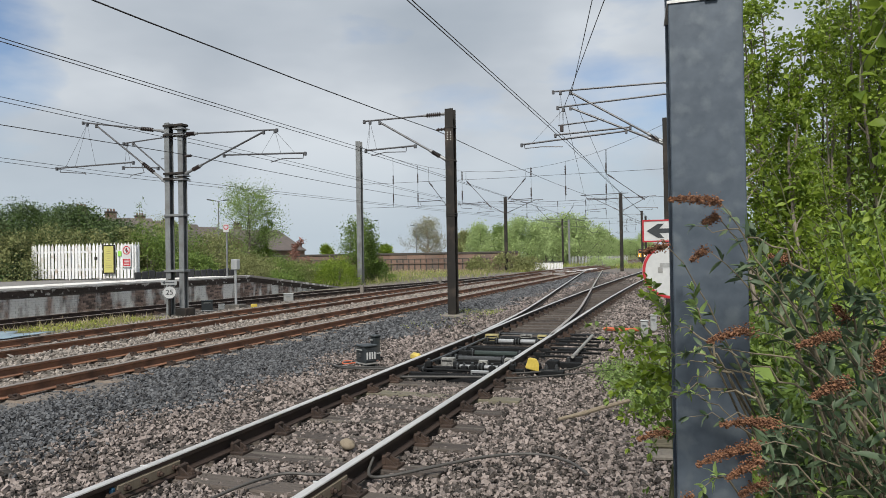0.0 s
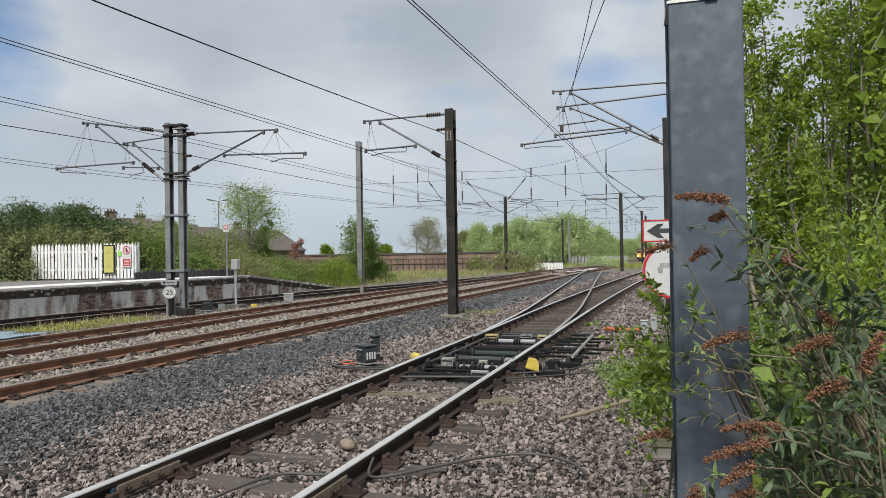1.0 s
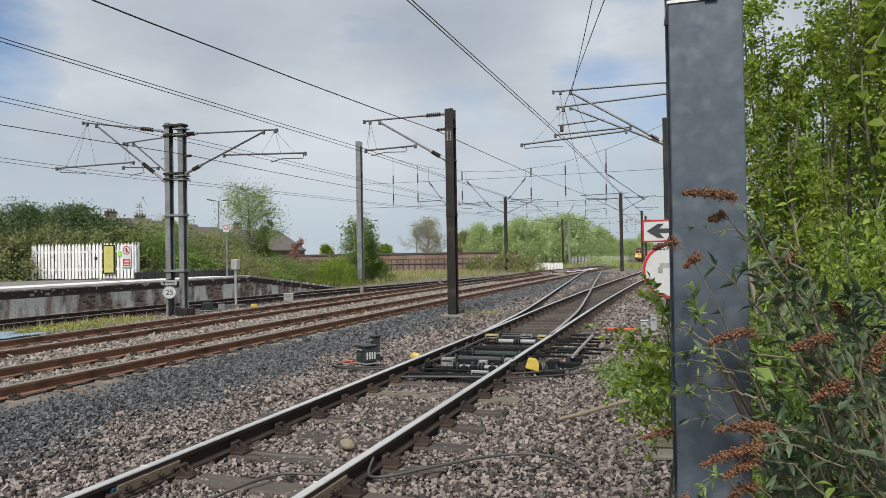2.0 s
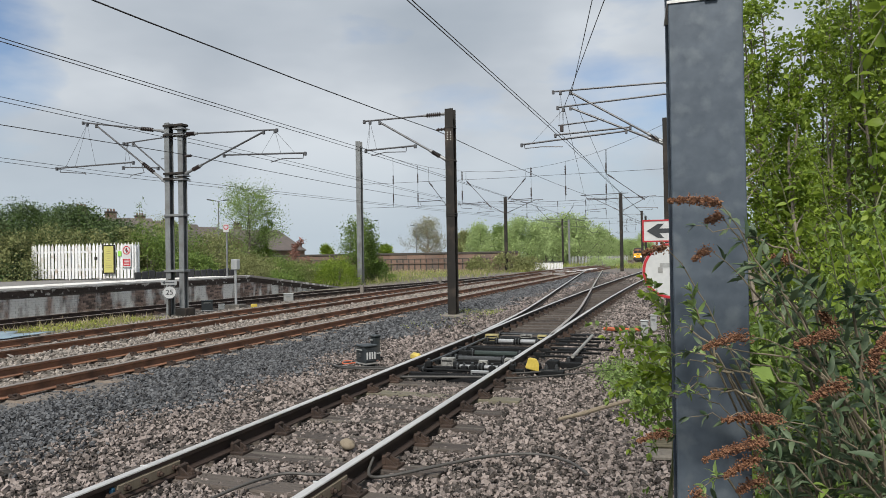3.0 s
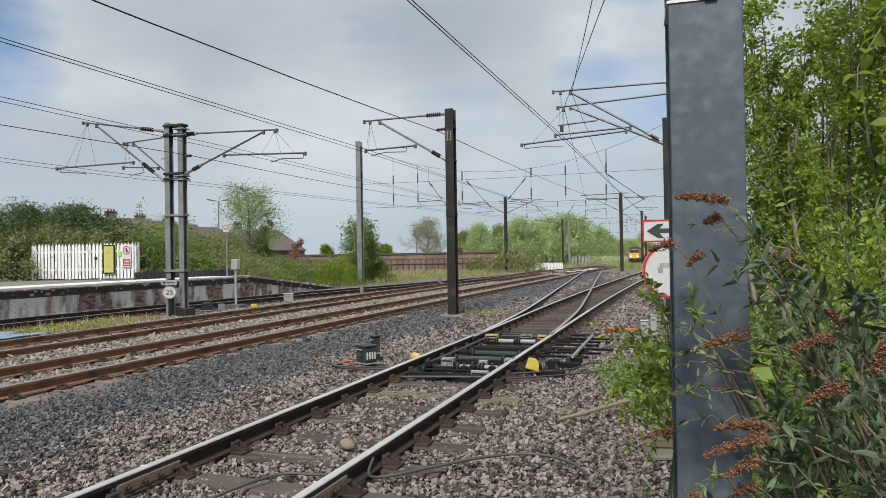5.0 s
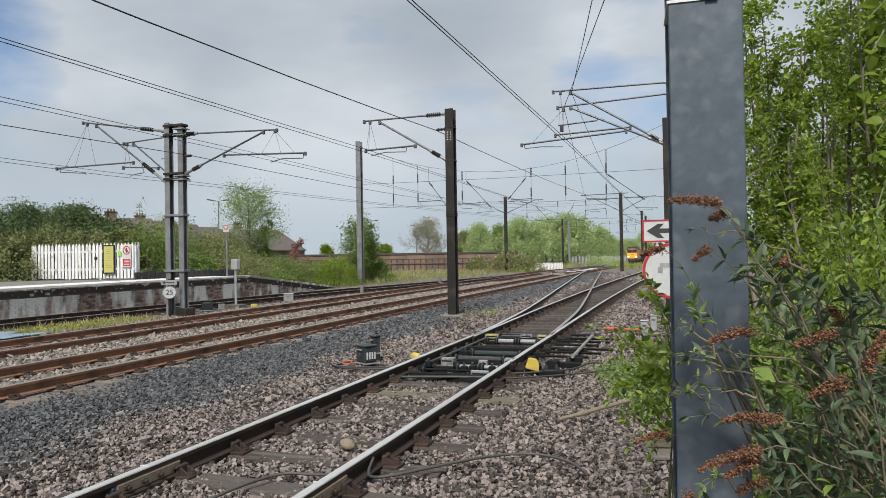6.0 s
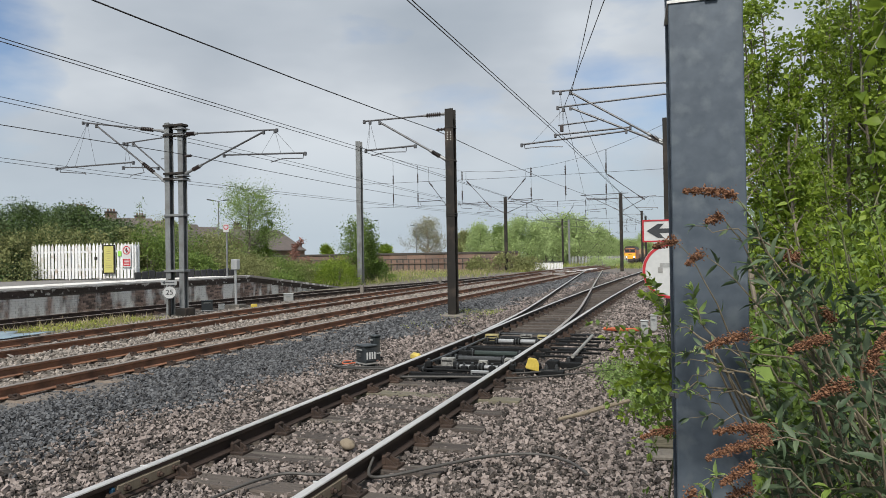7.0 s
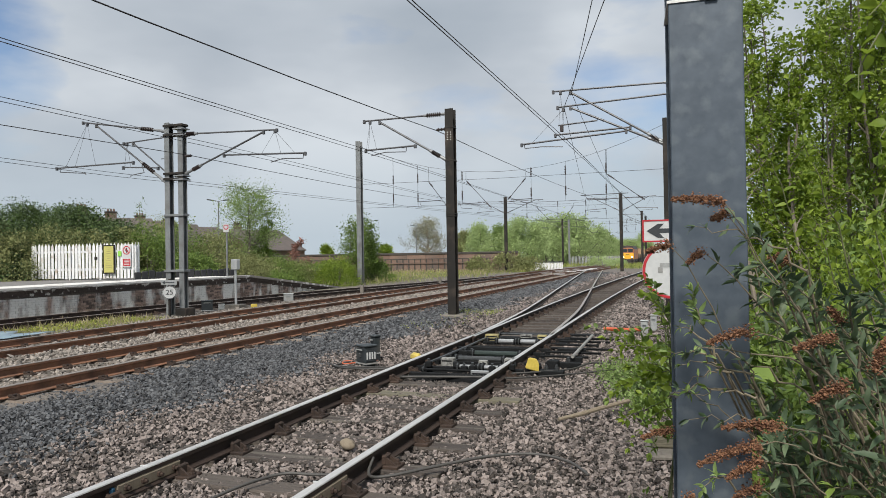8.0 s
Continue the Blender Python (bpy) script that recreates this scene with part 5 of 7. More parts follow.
def disc(bm, x, y, z, r0, r1, n=32):
    """A flat ring or disc that faces -y."""
    o = [bm.verts.new((x + r1 * math.cos(6.28319 * k / n), y, z + r1 * math.sin(6.28319 * k / n))) for k in range(n)]
    if r0 <= 0:
        bm.faces.new(o)
        return bm
    i = [bm.verts.new((x + r0 * math.cos(6.28319 * k / n), y, z + r0 * math.sin(6.28319 * k / n))) for k in range(n)]
    for k in range(n):
        bm.faces.new((o[k], o[(k + 1) % n], i[(k + 1) % n], i[k]))
    return bm


M["sign_yellow"] = surface("sign_yellow", (0.40, 0.385, 0.10), (0.52, 0.49, 0.17), 3, 20, 0.5, 0, 0, 0.001)
M["sign_red"] = surface("sign_red", (0.34, 0.018, 0.028), (0.46, 0.03, 0.04), 3, 20, 0.45, 0, 0, 0.001)
M["sign_white"] = surface("sign_white", (0.450, 0.464, 0.468), (0.549, 0.558, 0.553), 3, 20, 0.4, 0, 0, 0.001)
M["sign_black"] = surface("sign_black", (0.02, 0.025, 0.03), (0.045, 0.05, 0.055), 3, 20, 0.5, 0, 0, 0.001)
M["sign_green"] = surface("sign_green", (0.2, 0.5, 0.06), (0.28, 0.6, 0.1), 3, 20, 0.5, 0, 0, 0.001)
M["box_grey"] = surface("box_grey", (0.016, 0.021, 0.024), (0.036, 0.044, 0.048), 5, 40, 0.5, 0.1, 0.15, 0.003, dirt=(0.09, 0.09, 0.085), dirt_amount=0.2)
M["box_pale"] = surface("box_pale", (0.256, 0.272, 0.272), (0.384, 0.400, 0.400), 5, 40, 0.5, 0.1, 0.15, 0.003, dirt=(0.2, 0.18, 0.16), dirt_amount=0.4)
M["yellow"] = surface("yellow", (0.42, 0.31, 0.04), (0.60, 0.47, 0.10), 6, 40, 0.55, 0, 0.15, 0.003, dirt=(0.3, 0.24, 0.1), dirt_amount=0.3)
M["yellow_dull"] = surface("yellow_dull", (0.240, 0.200, 0.080), (0.384, 0.336, 0.160), 6, 40, 0.7, 0, 0.2, 0.003, dirt=(0.12, 0.1, 0.07), dirt_amount=0.4)
M["oily"] = surface("oily", (0.005, 0.006, 0.006), (0.017, 0.018, 0.020), 5, 40, 0.75, 0.0, 0.3, 0.004, spec=0.15)
M["oily_green"] = surface("oily_green", (0.015, 0.025, 0.022), (0.035, 0.050, 0.045), 5, 40, 0.45, 0.2, 0.2, 0.003)
M["oily_grey"] = surface("oily_grey", (0.03, 0.033, 0.035), (0.10, 0.105, 0.11), 8, 50, 0.4, 0.4, 0.2, 0.003)
M["box_worn"] = surface("box_worn", (0.15, 0.15, 0.14), (0.36, 0.36, 0.34), 9, 50, 0.6, 0.1, 0.2, 0.003, dirt=(0.04, 0.04, 0.04), dirt_scale=14, dirt_amount=0.4)
M["rod_steel"] = surface("rod_steel", (0.304, 0.312, 0.320), (0.480, 0.488, 0.496), 5, 40, 0.4, 0.6, 0.1, 0.002)
M["cable"] = surface("cable", (0.024, 0.024, 0.024), (0.064, 0.061, 0.056), 5, 40, 0.6, 0, 0.1, 0.002)
M["cable_grey"] = surface("cable_grey", (0.044, 0.043, 0.041), (0.084, 0.079, 0.074), 5, 40, 0.6, 0, 0.1, 0.002)
M["orange"] = surface("orange", (0.440, 0.080, 0.032), (0.560, 0.128, 0.056), 5, 40, 0.5, 0, 0.1, 0.002)
M["black_plastic"] = surface("black_plastic", (0.010, 0.010, 0.011), (0.028, 0.028, 0.032), 4, 30, 0.5, 0, 0.3, 0.004)
M["blue_sheet"] = surface("blue_sheet", (0.176, 0.256, 0.320), (0.272, 0.352, 0.400), 2, 12, 0.4, 0, 0.3, 0.01)
M["blue_cap"] = surface("blue_cap", (0.016, 0.072, 0.128), (0.032, 0.112, 0.192), 9, 40, 0.5, 0, 0, 0.001)
M["wood_stick"] = surface("wood_stick", (0.150, 0.119, 0.082), (0.258, 0.218, 0.163), 6, 50, 0.85, 0, 0.4, 0.003, stretch=(4, 4, 0.5))
M["glass_dark"] = plain("glass_dark", (0.02, 0.025, 0.03), 0.08)


def make_notices():
    e = empty("notice_board", FM @ pose(3.82, -0.06, 0.26) @ Matrix.Scale(0.93, 4), "framed yellow notice board on the white fence", "notice board")
    part("board", boxed(-0.25, 0.25, -0.02, 0.02, 0.05, 1.24, 0.004), M["sign_yellow"], e, "yellow printed sheet")
    bm = bmesh.new()
    box(bm, -0.29, -0.245, -0.035, 0.03, 0, 1.29, 0.005), box(bm, 0.245, 0.29, -0.035, 0.03, 0, 1.29, 0.005)
    box(bm, -0.245, 0.245, -0.035, 0.03, 0, 0.05, 0.005), box(bm, -0.245, 0.245, -0.035, 0.03, 1.24, 1.29, 0.005)
    part("board_edge", bm, M["mast_brown"], e, "dark frame")
    bm, rr = bmesh.new(), random.Random(4)
    for k in range(9):
        w = rr.uniform(0.08, 0.17)
        box(bm, -w, w, -0.026, -0.021, 1.1 - k * 0.105, 1.12 - k * 0.105)
    part("lettering", bm, M["yellow_dull"], e, "faint unreadable lines of print")
    e = empty("warning_sign", FM @ pose(4.66, -0.06, 0.52) @ Matrix.Scale(0.86, 4), "white no-trespassing sign with a red ring and red panel", "sign")
    part("plate", boxed(-0.23, 0.23, -0.015, 0.015, 0, 1.1, 0.004), M["sign_white"], e)
    part("red_panel", boxed(-0.2, 0.2, -0.022, -0.016, 0.06, 0.40), M["sign_red"], e)
    bm = disc(bmesh.new(), 0, -0.02, 0.82, 0.165, 0.21)
    box(bm, -0.018, 0.018, -0.023, -0.018, -0.19, 0.19, 0, Matrix.Translation((0, 0, 0.82)) @ pose(0, 0, 0, 0, -45, 0))
    part("red_ring", bm, M["sign_red"], e)
    part("symbol", box(boxed(-0.035, 0.035, -0.0185, -0.016, 0.70, 0.94), -0.09, 0.09, -0.0184, -0.016, 0.79, 0.83), M["sign_black"], e, "plain black symbol")
    bm = bmesh.new()
    for z in (0.12, 0.19, 0.26, 0.33):
        box(bm, -0.15, 0.15, -0.027, -0.023, z, z + 0.025)
    box(bm, -0.17, 0.17, -0.02, -0.016, 0.50, 0.53), box(bm, -0.15, 0.15, -0.02, -0.016, 0.45, 0.475)
    part("lettering", bm, M["sign_white"], e, "unreadable lines of print")
    e = empty("green_label", FM @ pose(4.3, -0.03, 0.98) @ Matrix.Scale(0.85, 4), "small bright green label on the fence", "sign")
    part("plate", boxed(-0.1, 0.1, -0.01, 0.01, 0, 0.26, 0.003), M["sign_green"], e)


make_fence()
make_notices()
bush("ivy", (-28.6, 22.0, PF_Z), (1.2, 0.5, 1.25), "leaf_dark", "dark ivy smothering the end of a grey gate", 0.12, 2600, 60, 401)
e = empty("wooden_gate", pose(-28.3, 22.5, PF_Z, 0, 0, 8), "weathered grey timber gate under ivy", "gate")
for k in range(9):
    part("board", boxed(-1.4 + 0.3 * k, -1.13 + 0.3 * k, 0, 0.03, 0, 1.2, 0.006), M["concrete"], e)
part("gate_rail", boxed(-1.45, 1.3, -0.05, -0.002, 1.1, 1.25, 0.006), M["concrete"], e)
e = empty("edging", pose(-20.9, 25.2, PF_Z, 0, 0, 72), "low black plastic edging along the platform", "barrier")
for k in range(16):
    part("panel", boxed(-2.5 + 0.31 * k, -2.21 + 0.31 * k, -0.04, 0.04, -0.02, 0.3 + 0.03 * (k % 3), 0.03), M["black_plastic"], e)


# ---- signs and boxes along the main line ----
def text_part(body, size, m, mat, parent, lab):
    cu = bpy.data.curves.new("figures", "FONT")
    cu.body, cu.size, cu.align_x, cu.align_y, cu.extrude = body, size, "CENTER", "CENTER", 0.003
    tmp = bpy.data.objects.new("figures", cu)
    scene.collection.objects.link(tmp)
    me = bpy.data.meshes.new_from_object(tmp.evaluated_get(bpy.context.evaluated_depsgraph_get()))
    bpy.data.objects.remove(tmp)
    me.materials.clear()
    me.materials.append(mat)
    ob = new("figures", me)
    ob.parent, ob.matrix_basis = parent, m
    return tagged(ob, lab)


def make_speed_board():
    e = empty("speed_sign", pose(-15.08, 17.3, 0.06, 0, 0, 40), "round white 25 speed sign with an arrow plate", "sign")
    part("sign_post", tubed([(0, 0.05, -0.2), (0, 0.05, 0.95)], 0.04), M["mast_brown"], e)
    bm = bmesh.new()
    lathe(bm, [(0.205, 0), (0.205, 0.02)], pose(0, 0.0, 0.53, 90), 28)
    part("disc", bm, M["sign_white"], e)
    part("ring", disc(bmesh.new(), 0, -0.024, 0.53, 0.185, 0.2), M["sign_black"], e)
    text_part("25", 0.22, pose(0, -0.024, 0.53, 90), M["sign_black"], e, "black figures 25")
    part("arrow_plate", boxed(-0.24, 0.22, -0.01, 0.01, 0.76, 0.91, 0.005), M["box_pale"], e)
    bm = boxed(-0.14, 0.14, -0.016, -0.011, 0.825, 0.85)
    v = [bm.verts.new(p) for p in ((-0.21, -0.014, 0.837), (-0.13, -0.014, 0.785), (-0.13, -0.014, 0.89))]
    bm.faces.new(v)
    part("arrow", bm, M["sign_black"], e)


def cabinet(at, rz, w, d, h, legs, mat, label, lid=True, name="trackside_box"):
    e = empty(name, Matrix.Translation(at) @ pose(0, 0, 0, 0, 0, rz), label, "equipment box")
    part("body", boxed(-w / 2, w / 2, -d / 2, d / 2, legs, legs + h, 0.012), M[mat], e)
    if lid:
        part("lid", boxed(-w / 2 - 0.015, w / 2 + 0.015, -d / 2 - 0.015, d / 2 + 0.015, legs + h + 0.001, legs + h + 0.03, 0.01), M[mat], e)
        part("hinge", boxed(-w * 0.3, w * 0.3, -d / 2 - 0.03, -d / 2 - 0.016, legs + h * 0.8, legs + h * 0.86), M["box_pale"], e)
    if legs > 0.02:
        for sx in (-1, 1):
            part("leg", boxed(sx * w * 0.4 - 0.02, sx * w * 0.4 + 0.02, -d * 0.35, d * 0.35, -0.08, legs), M[mat], e)
        part("shelf", boxed(-w / 2 - 0.02, w / 2 + 0.02, -d / 2, d / 2, legs - 0.02, legs - 0.001), M["box_pale"], e)
    return e


def small_things():
    make_speed_board()
    e = empty("signal_post", pose(-15.5, 21.2, -0.2), "slim white post with a grey box on top", "post")
    part("pole", tubed([(0, 0, 0), (0, 0, 1.55)], 0.045), M["sign_white"], e)
    part("head", boxed(-0.13, 0.13, -0.1, 0.1, 1.4, 1.78, 0.02), M["sign_white"], e)
    part("base", boxed(-0.3, 0.3, -0.25, 0.25, -0.05, 0.14, 0.02), M["concrete"], e)
    cabinet((-15.5, 19.6, -0.2), 40, 0.36, 0.26, 0.3, 0.06, "box_grey", "grey point motor box beside the platform track")
    cabinet((-15.3, 20.1, -0.2), 40, 0.2, 0.2, 0.16, 0.04, "box_pale", "small pale junction box beside the platform track")
    cabinet((-15.3, 24.4, -0.2), 40, 0.36, 0.3, 0.28, 0.04, "box_pale", "pale metal point machine beside the platform track")
    cabinet((-14.8, 21.3, -0.2), 40, 0.22, 0.16, 0.15, 0.0, "yellow", "yellow painted cover beside the platform track", False)
    for x, y in ((-13.55, 27.6), (-13.6, 38.0)):
        cabinet((x, y, -0.2), 10, 0.16, 0.12, 0.55, 0.0, "concrete", "short concrete marker post by the rails", False, "marker_post")
    # shallow blue sheet among the weeds
    vs = [(-16.1 + 1.6 * i / 8, 10.4 + 2.0 * j / 8 + 0.3 * math.sin(i), -0.1 + 0.04 * noise.noise((i * 0.5, j * 0.5, 3))) for j in range(9) for i in range(9)]
    sheet = obj_from("plastic_sheet", vs, [(j * 9 + i, j * 9 + i + 1, j * 9 + i + 10, j * 9 + i + 9) for j in range(8) for i in range(8)], M["blue_sheet"], smooth=True)
    sheet.modifiers.new("thickness", "SOLIDIFY").thickness = 0.012
    tagged(sheet, "pale blue plastic sheet lying among weeds", "sheet")
    # platform-end warning sign
    e = empty("platform_sign", Matrix.Translation(polar(-36.8, 32.5, PF_Z - 0.3)), "small round warning sign on a tall thin post", "sign")
    part("pole", tubed([(0, 0, 0), (0, 0, 2.4)], 0.04), M["galv_far"], e)
    M2 = pose(0, -0.05, 2.3, 0, 0, 36)
    p = part("plate", boxed(-0.12, 0.12, -0.01, 0.01, 0.0, 0.36, 0.01), M["sign_white"], e)
    p.matrix_basis = M2
    p = part("ring", disc(bmesh.new(), 0, -0.014, 0.22, 0.075, 0.11), M["sign_red"], e)
    p.matrix_basis = M2
    # near equipment boxes with a painted number shown as plain bars
    b = cabinet((-4.86, 10.02, -0.22), -32, 0.27, 0.22, 0.25, 0.13, "box_grey", "dark grey trackside box on a steel stand")
    part("number_plate", boxed(0.136, 0.143, -0.10, 0.10, 0.16, 0.34), M["sign_black"], b)
    bm = bmesh.new()
    for k in range(4):
        box(bm, 0.1435, 0.146, -0.088 + 0.047 * k, -0.06 + 0.047 * k, 0.19, 0.30)
    part("marking", bm, M["sign_white"], b, "white painted bars")
    bm = bmesh.new()
    for a in (-38, 38):
        box(bm, -0.11, 0.11, -0.004, 0.004, -0.012, 0.012, 0, pose(0, -0.09, 0.05, 0, a, 0))
    part("stand_brace", bm, M["box_worn"], b, "crossed pale steel brace")
    part("padlock", boxed(-0.02, 0.02, -0.13, -0.112, 0.22, 0.28, 0.006), M["oily_grey"], b)
    cabinet((-4.98, 10.62, -0.22), -32, 0.13, 0.12, 0.26, 0.2, "box_grey", "narrow grey box behind the trackside box")
    for x, y in ((-0.85, 15.05), (-0.72, 16.4)):
        cabinet((x, y, -0.2), 0, 0.14, 0.13, 0.34, 0.0, "box_pale", "short grey post box beside the track")
    tagged(part("orange_pipe", tubed([(-1.75, 15.7, -0.1), (-1.3, 15.5, -0.09), (-0.86, 15.3, -0.06)], 0.04), M["orange"]), "orange plastic duct lying on the ballast", "pipe")
    tagged(part("broken_branch", tubed([(-1.28, 7.14, -0.12), (-1.06, 7.33, -0.09), (-0.86, 7.57, -0.06), (-0.62, 7.82, -0.03)], [0.018, 0.024, 0.025, 0.02]), M["wood_stick"]), "bare pale dead branch lying on the ballast", "branch")
    bm = bmesh.new()
    bmesh.ops.create_icosphere(bm, subdivisions=3, radius=1.0)
    for v in bm.verts:
        v.co *= 1 + 0.28 * noise.noise(v.co * 1.1) + 0.06 * noise.noise(v.co * 4)
        v.co = Vector((v.co.x * 0.075, v.co.y * 0.058, v.co.z * 0.052))
    pebble = tagged(part("loose_stone", bm, M["wood_stick"], smooth=True), "single large pale rounded stone between the rails", "stone")
    pebble.location = (-2.97, 5.7, -0.125)
    e = empty("concrete_slab", pose(-0.2, 6.35, -0.2, 0, 0, 12), "broken concrete slab with a brown cover by the post", "slab")
    part("slab", boxed(-0.14, 0.5, -0.16, 0.25, 0, 0.06, 0.02), M["concrete"], e)
    part("cover", boxed(-0.1, 0.4, 0.04, 0.2, 0.06, 0.18, 0.015), M["sleeper_moss"], e, "brown wooden cover")


small_things()


# ---- turnout machinery ----
def make_point_gear():
    e = empty("point_machinery", None, "greasy point operating gear across the turnout", "point machine")
    box_of = lambda nm, x0, x1, y0, y1, z0, z1, mt, lab="", bev=0.008: part(nm, boxed(x0, x1, y0, y1, z0, z1, bev), M[mt], e, lab)
    # greased steel bearers and slide plates under the blades
    for y, x0, x1, w, h, mt in ((9.28, -3.75, -2.6, 0.05, -0.14, "oily"), (9.5, -3.9, -2.58, 0.09, -0.12, "oily"), (10.02, -4.1, -2.3, 0.09, -0.11, "oily"), (10.78, -4.3, -2.2, 0.10, -0.13, "oily"), (11.4, -4.1, -2.4, 0.07, -0.13, "oily"),
                                (11.65, -4.2, -2.3, 0.08, -0.09, "oily"), (12.16, -4.1, -2.3, 0.08, -0.09, "oily"), (12.6, -4.2, -2.3, 0.09, -0.13, "oily"), (13.25, -4.3, -2.2, 0.12, -0.12, "oily"), (13.75, -4.3, -2.2, 0.08, -0.1, "oily"), (14.3, -4.4, -1.9, 0.12, -0.15, "oily"), (15.0, -4.3, -1.8, 0.16, -0.15, "oily")):
        box_of("bearer", x0, x1, y - w / 2, y + w / 2, -0.28, h, mt)
    # drive and detection rods with couplings
    for y, x0, x1, r, mt, z in ((9.78, -3.24, -2.92, 0.03, "rod_steel", -0.06), (9.78, -2.86, -2.58, 0.032, "rod_steel", -0.06), (10.5, -3.5, -2.72, 0.042, "oily_grey", -0.05), (11.1, -3.4, -2.6, 0.045, "oily_green", -0.05),
                                (12.83, -3.45, -3.08, 0.042, "rod_steel", -0.06), (12.83, -3.02, -2.66, 0.042, "rod_steel", -0.06), (13.05, -3.7, -2.6, 0.018, "oily", -0.06), (9.55, -3.7, -2.6, 0.016, "oily", -0.08), (14.0, -3.7, -2.6, 0.02, "oily_grey", -0.06)):
        part("stretcher_rod", tubed([(x0, y, z), (x1, y, z)], r, 10), M[mt], e, "bright steel rod" if mt == "rod_steel" else "")
        for x in (x0, x1):
            part("coupling", tubed([(x - 0.035, y, z), (x + 0.035, y, z)], r + 0.014, 10), M["oily"], e)
            part("nut", lathe(bmesh.new(), [(r + 0.024, 0), (r + 0.024, 0.02)], pose(x - 0.01, y, z, 0, 90), 6), M["oily_grey"], e)
    for x, y in ((-2.68, 9.67), (-3.32, 9.95), (-3.09, 9.62), (-2.98, 9.68), (-3.55, 11.12), (-3.43, 11.12), (-3.6, 10.5), (-3.75, 9.9), (-2.45, 9.9)):
        part("clevis", boxed(x - 0.05, x + 0.05, y - 0.035, y + 0.035, -0.11, -0.02, 0.012), M["oily"], e)
        part("pin", lathe(bmesh.new(), [(0.016, 0), (0.016, 0.035), (0.022, 0.036), (0.022, 0.05)], pose(x, y, -0.03), 8), M["oily_grey"], e)
    # blocks with pale greased tops
    for x0, x1, y, d, h, mt in ((-3.64, -3.43, 10.2, 0.12, 0.0, "box_worn"), (-3.05, -2.91, 10.25, 0.08, -0.03, "box_worn"), (-2.66, -2.5, 10.35, 0.13, 0.0, "box_worn"), (-2.95, -2.68, 9.5, 0.05, -0.06, "rod_steel"),
                                (-3.86, -3.6, 13.5, 0.12, -0.01, "yellow_dull"), (-2.82, -2.64, 13.62, 0.10, -0.02, "yellow_dull"), (-3.2, -2.97, 13.77, 0.09, -0.03, "box_worn")):
        box_of("slide_block", x0, x1, y - d / 2, y + d / 2, -0.2, h, mt)
        box_of("block_slot", x0 + 0.02, x1 - 0.02, y - d / 2 - 0.004, y - d / 2 - 0.001, h - 0.055, h - 0.035, "oily", bev=0)
    # gear outside the rail
    for x0, x1, y0, y1, h in ((-2.05, -1.7, 9.88, 10.1, -0.1), (-2.02, -1.86, 10.4, 10.6, -0.03), (-2.1, -1.55, 10.66, 10.76, -0.09), (-2.3, -2.1, 10.1, 10.4, -0.09), (-1.85, -1.6, 11.15, 11.25, -0.08), (-2.2, -1.7, 12.3, 12.4, -0.1)):
        box_of("crank_housing", x0, x1, y0, y1, -0.22, h, "oily")
    for x, y in ((-1.95, 9.98), (-1.8, 10.0), (-1.94, 10.5), (-1.75, 10.71), (-2.2, 10.25)):
        part("pin", lathe(bmesh.new(), [(0.03, 0), (0.03, 0.05), (0.018, 0.052), (0.018, 0.08)], pose(x, y, -0.1), 8), M["oily_grey"], e)
    bm = bmesh.new()
    for q in (-0.06, 0.06):
        for pr in (((-0.12, 0), (0.12, 0), (0.09, 0.13), (0.02, 0.2), (-0.11, 0.18)),):
            [bm.verts.new((x, q, z)) for x, z in pr]
    bm.verts.ensure_lookup_table()
    a, b = bm.verts[:5], bm.verts[5:]
    bm.faces.new(a)
    bm.faces.new(list(reversed(b)))
    for i in range(5):
        bm.faces.new((a[(i + 1) % 5], a[i], b[i], b[(i + 1) % 5]))
    bmesh.ops.recalc_face_normals(bm, faces=bm.faces)
    bmesh.ops.bevel(bm, geom=bm.edges[:], offset=0.014, segments=2, affect="EDGES")
    p = part("cover", bm, M["yellow"], e, "scuffed yellow cover")
    p.matrix_basis = pose(-2.16, 9.97, -0.10, 0, 16, 12) @ Matrix.Scale(0.86, 4)
    p = part("cover", boxed(-0.08, 0.08, -0.07, 0.07, 0, 0.11, 0.03), M["yellow"], e, "scuffed yellow cover")
    p.matrix_basis = pose(-4.26, 10.62, -0.12, 0, 8, 10)
    part("drive_rod", tubed([(-1.74, 11.1, -0.06), (-1.76, 12.5, -0.05), (-1.79, 13.96, -0.05)], 0.028), M["box_worn"], e, "long pale steel rod")
    for k in range(6):
        part("rod", tubed([(-2.35, 11.5 + 0.5 * k, -0.12), (-1.55 + 0.15 * (k % 3), 11.55 + 0.5 * k, -0.13)], 0.022, 6), M["oily"], e)
    # point blades' back drive along the stock rails
    for x, y0, y1 in ((-3.86, 10.0, 14.0), (-2.68, 10.3, 14.0)):
        part("back_drive", tubed([(x, y0, -0.09), (x + 0.02, (y0 + y1) / 2, -0.09), (x, y1, -0.09)], 0.02, 6), M["oily_grey"], e)


make_point_gear()


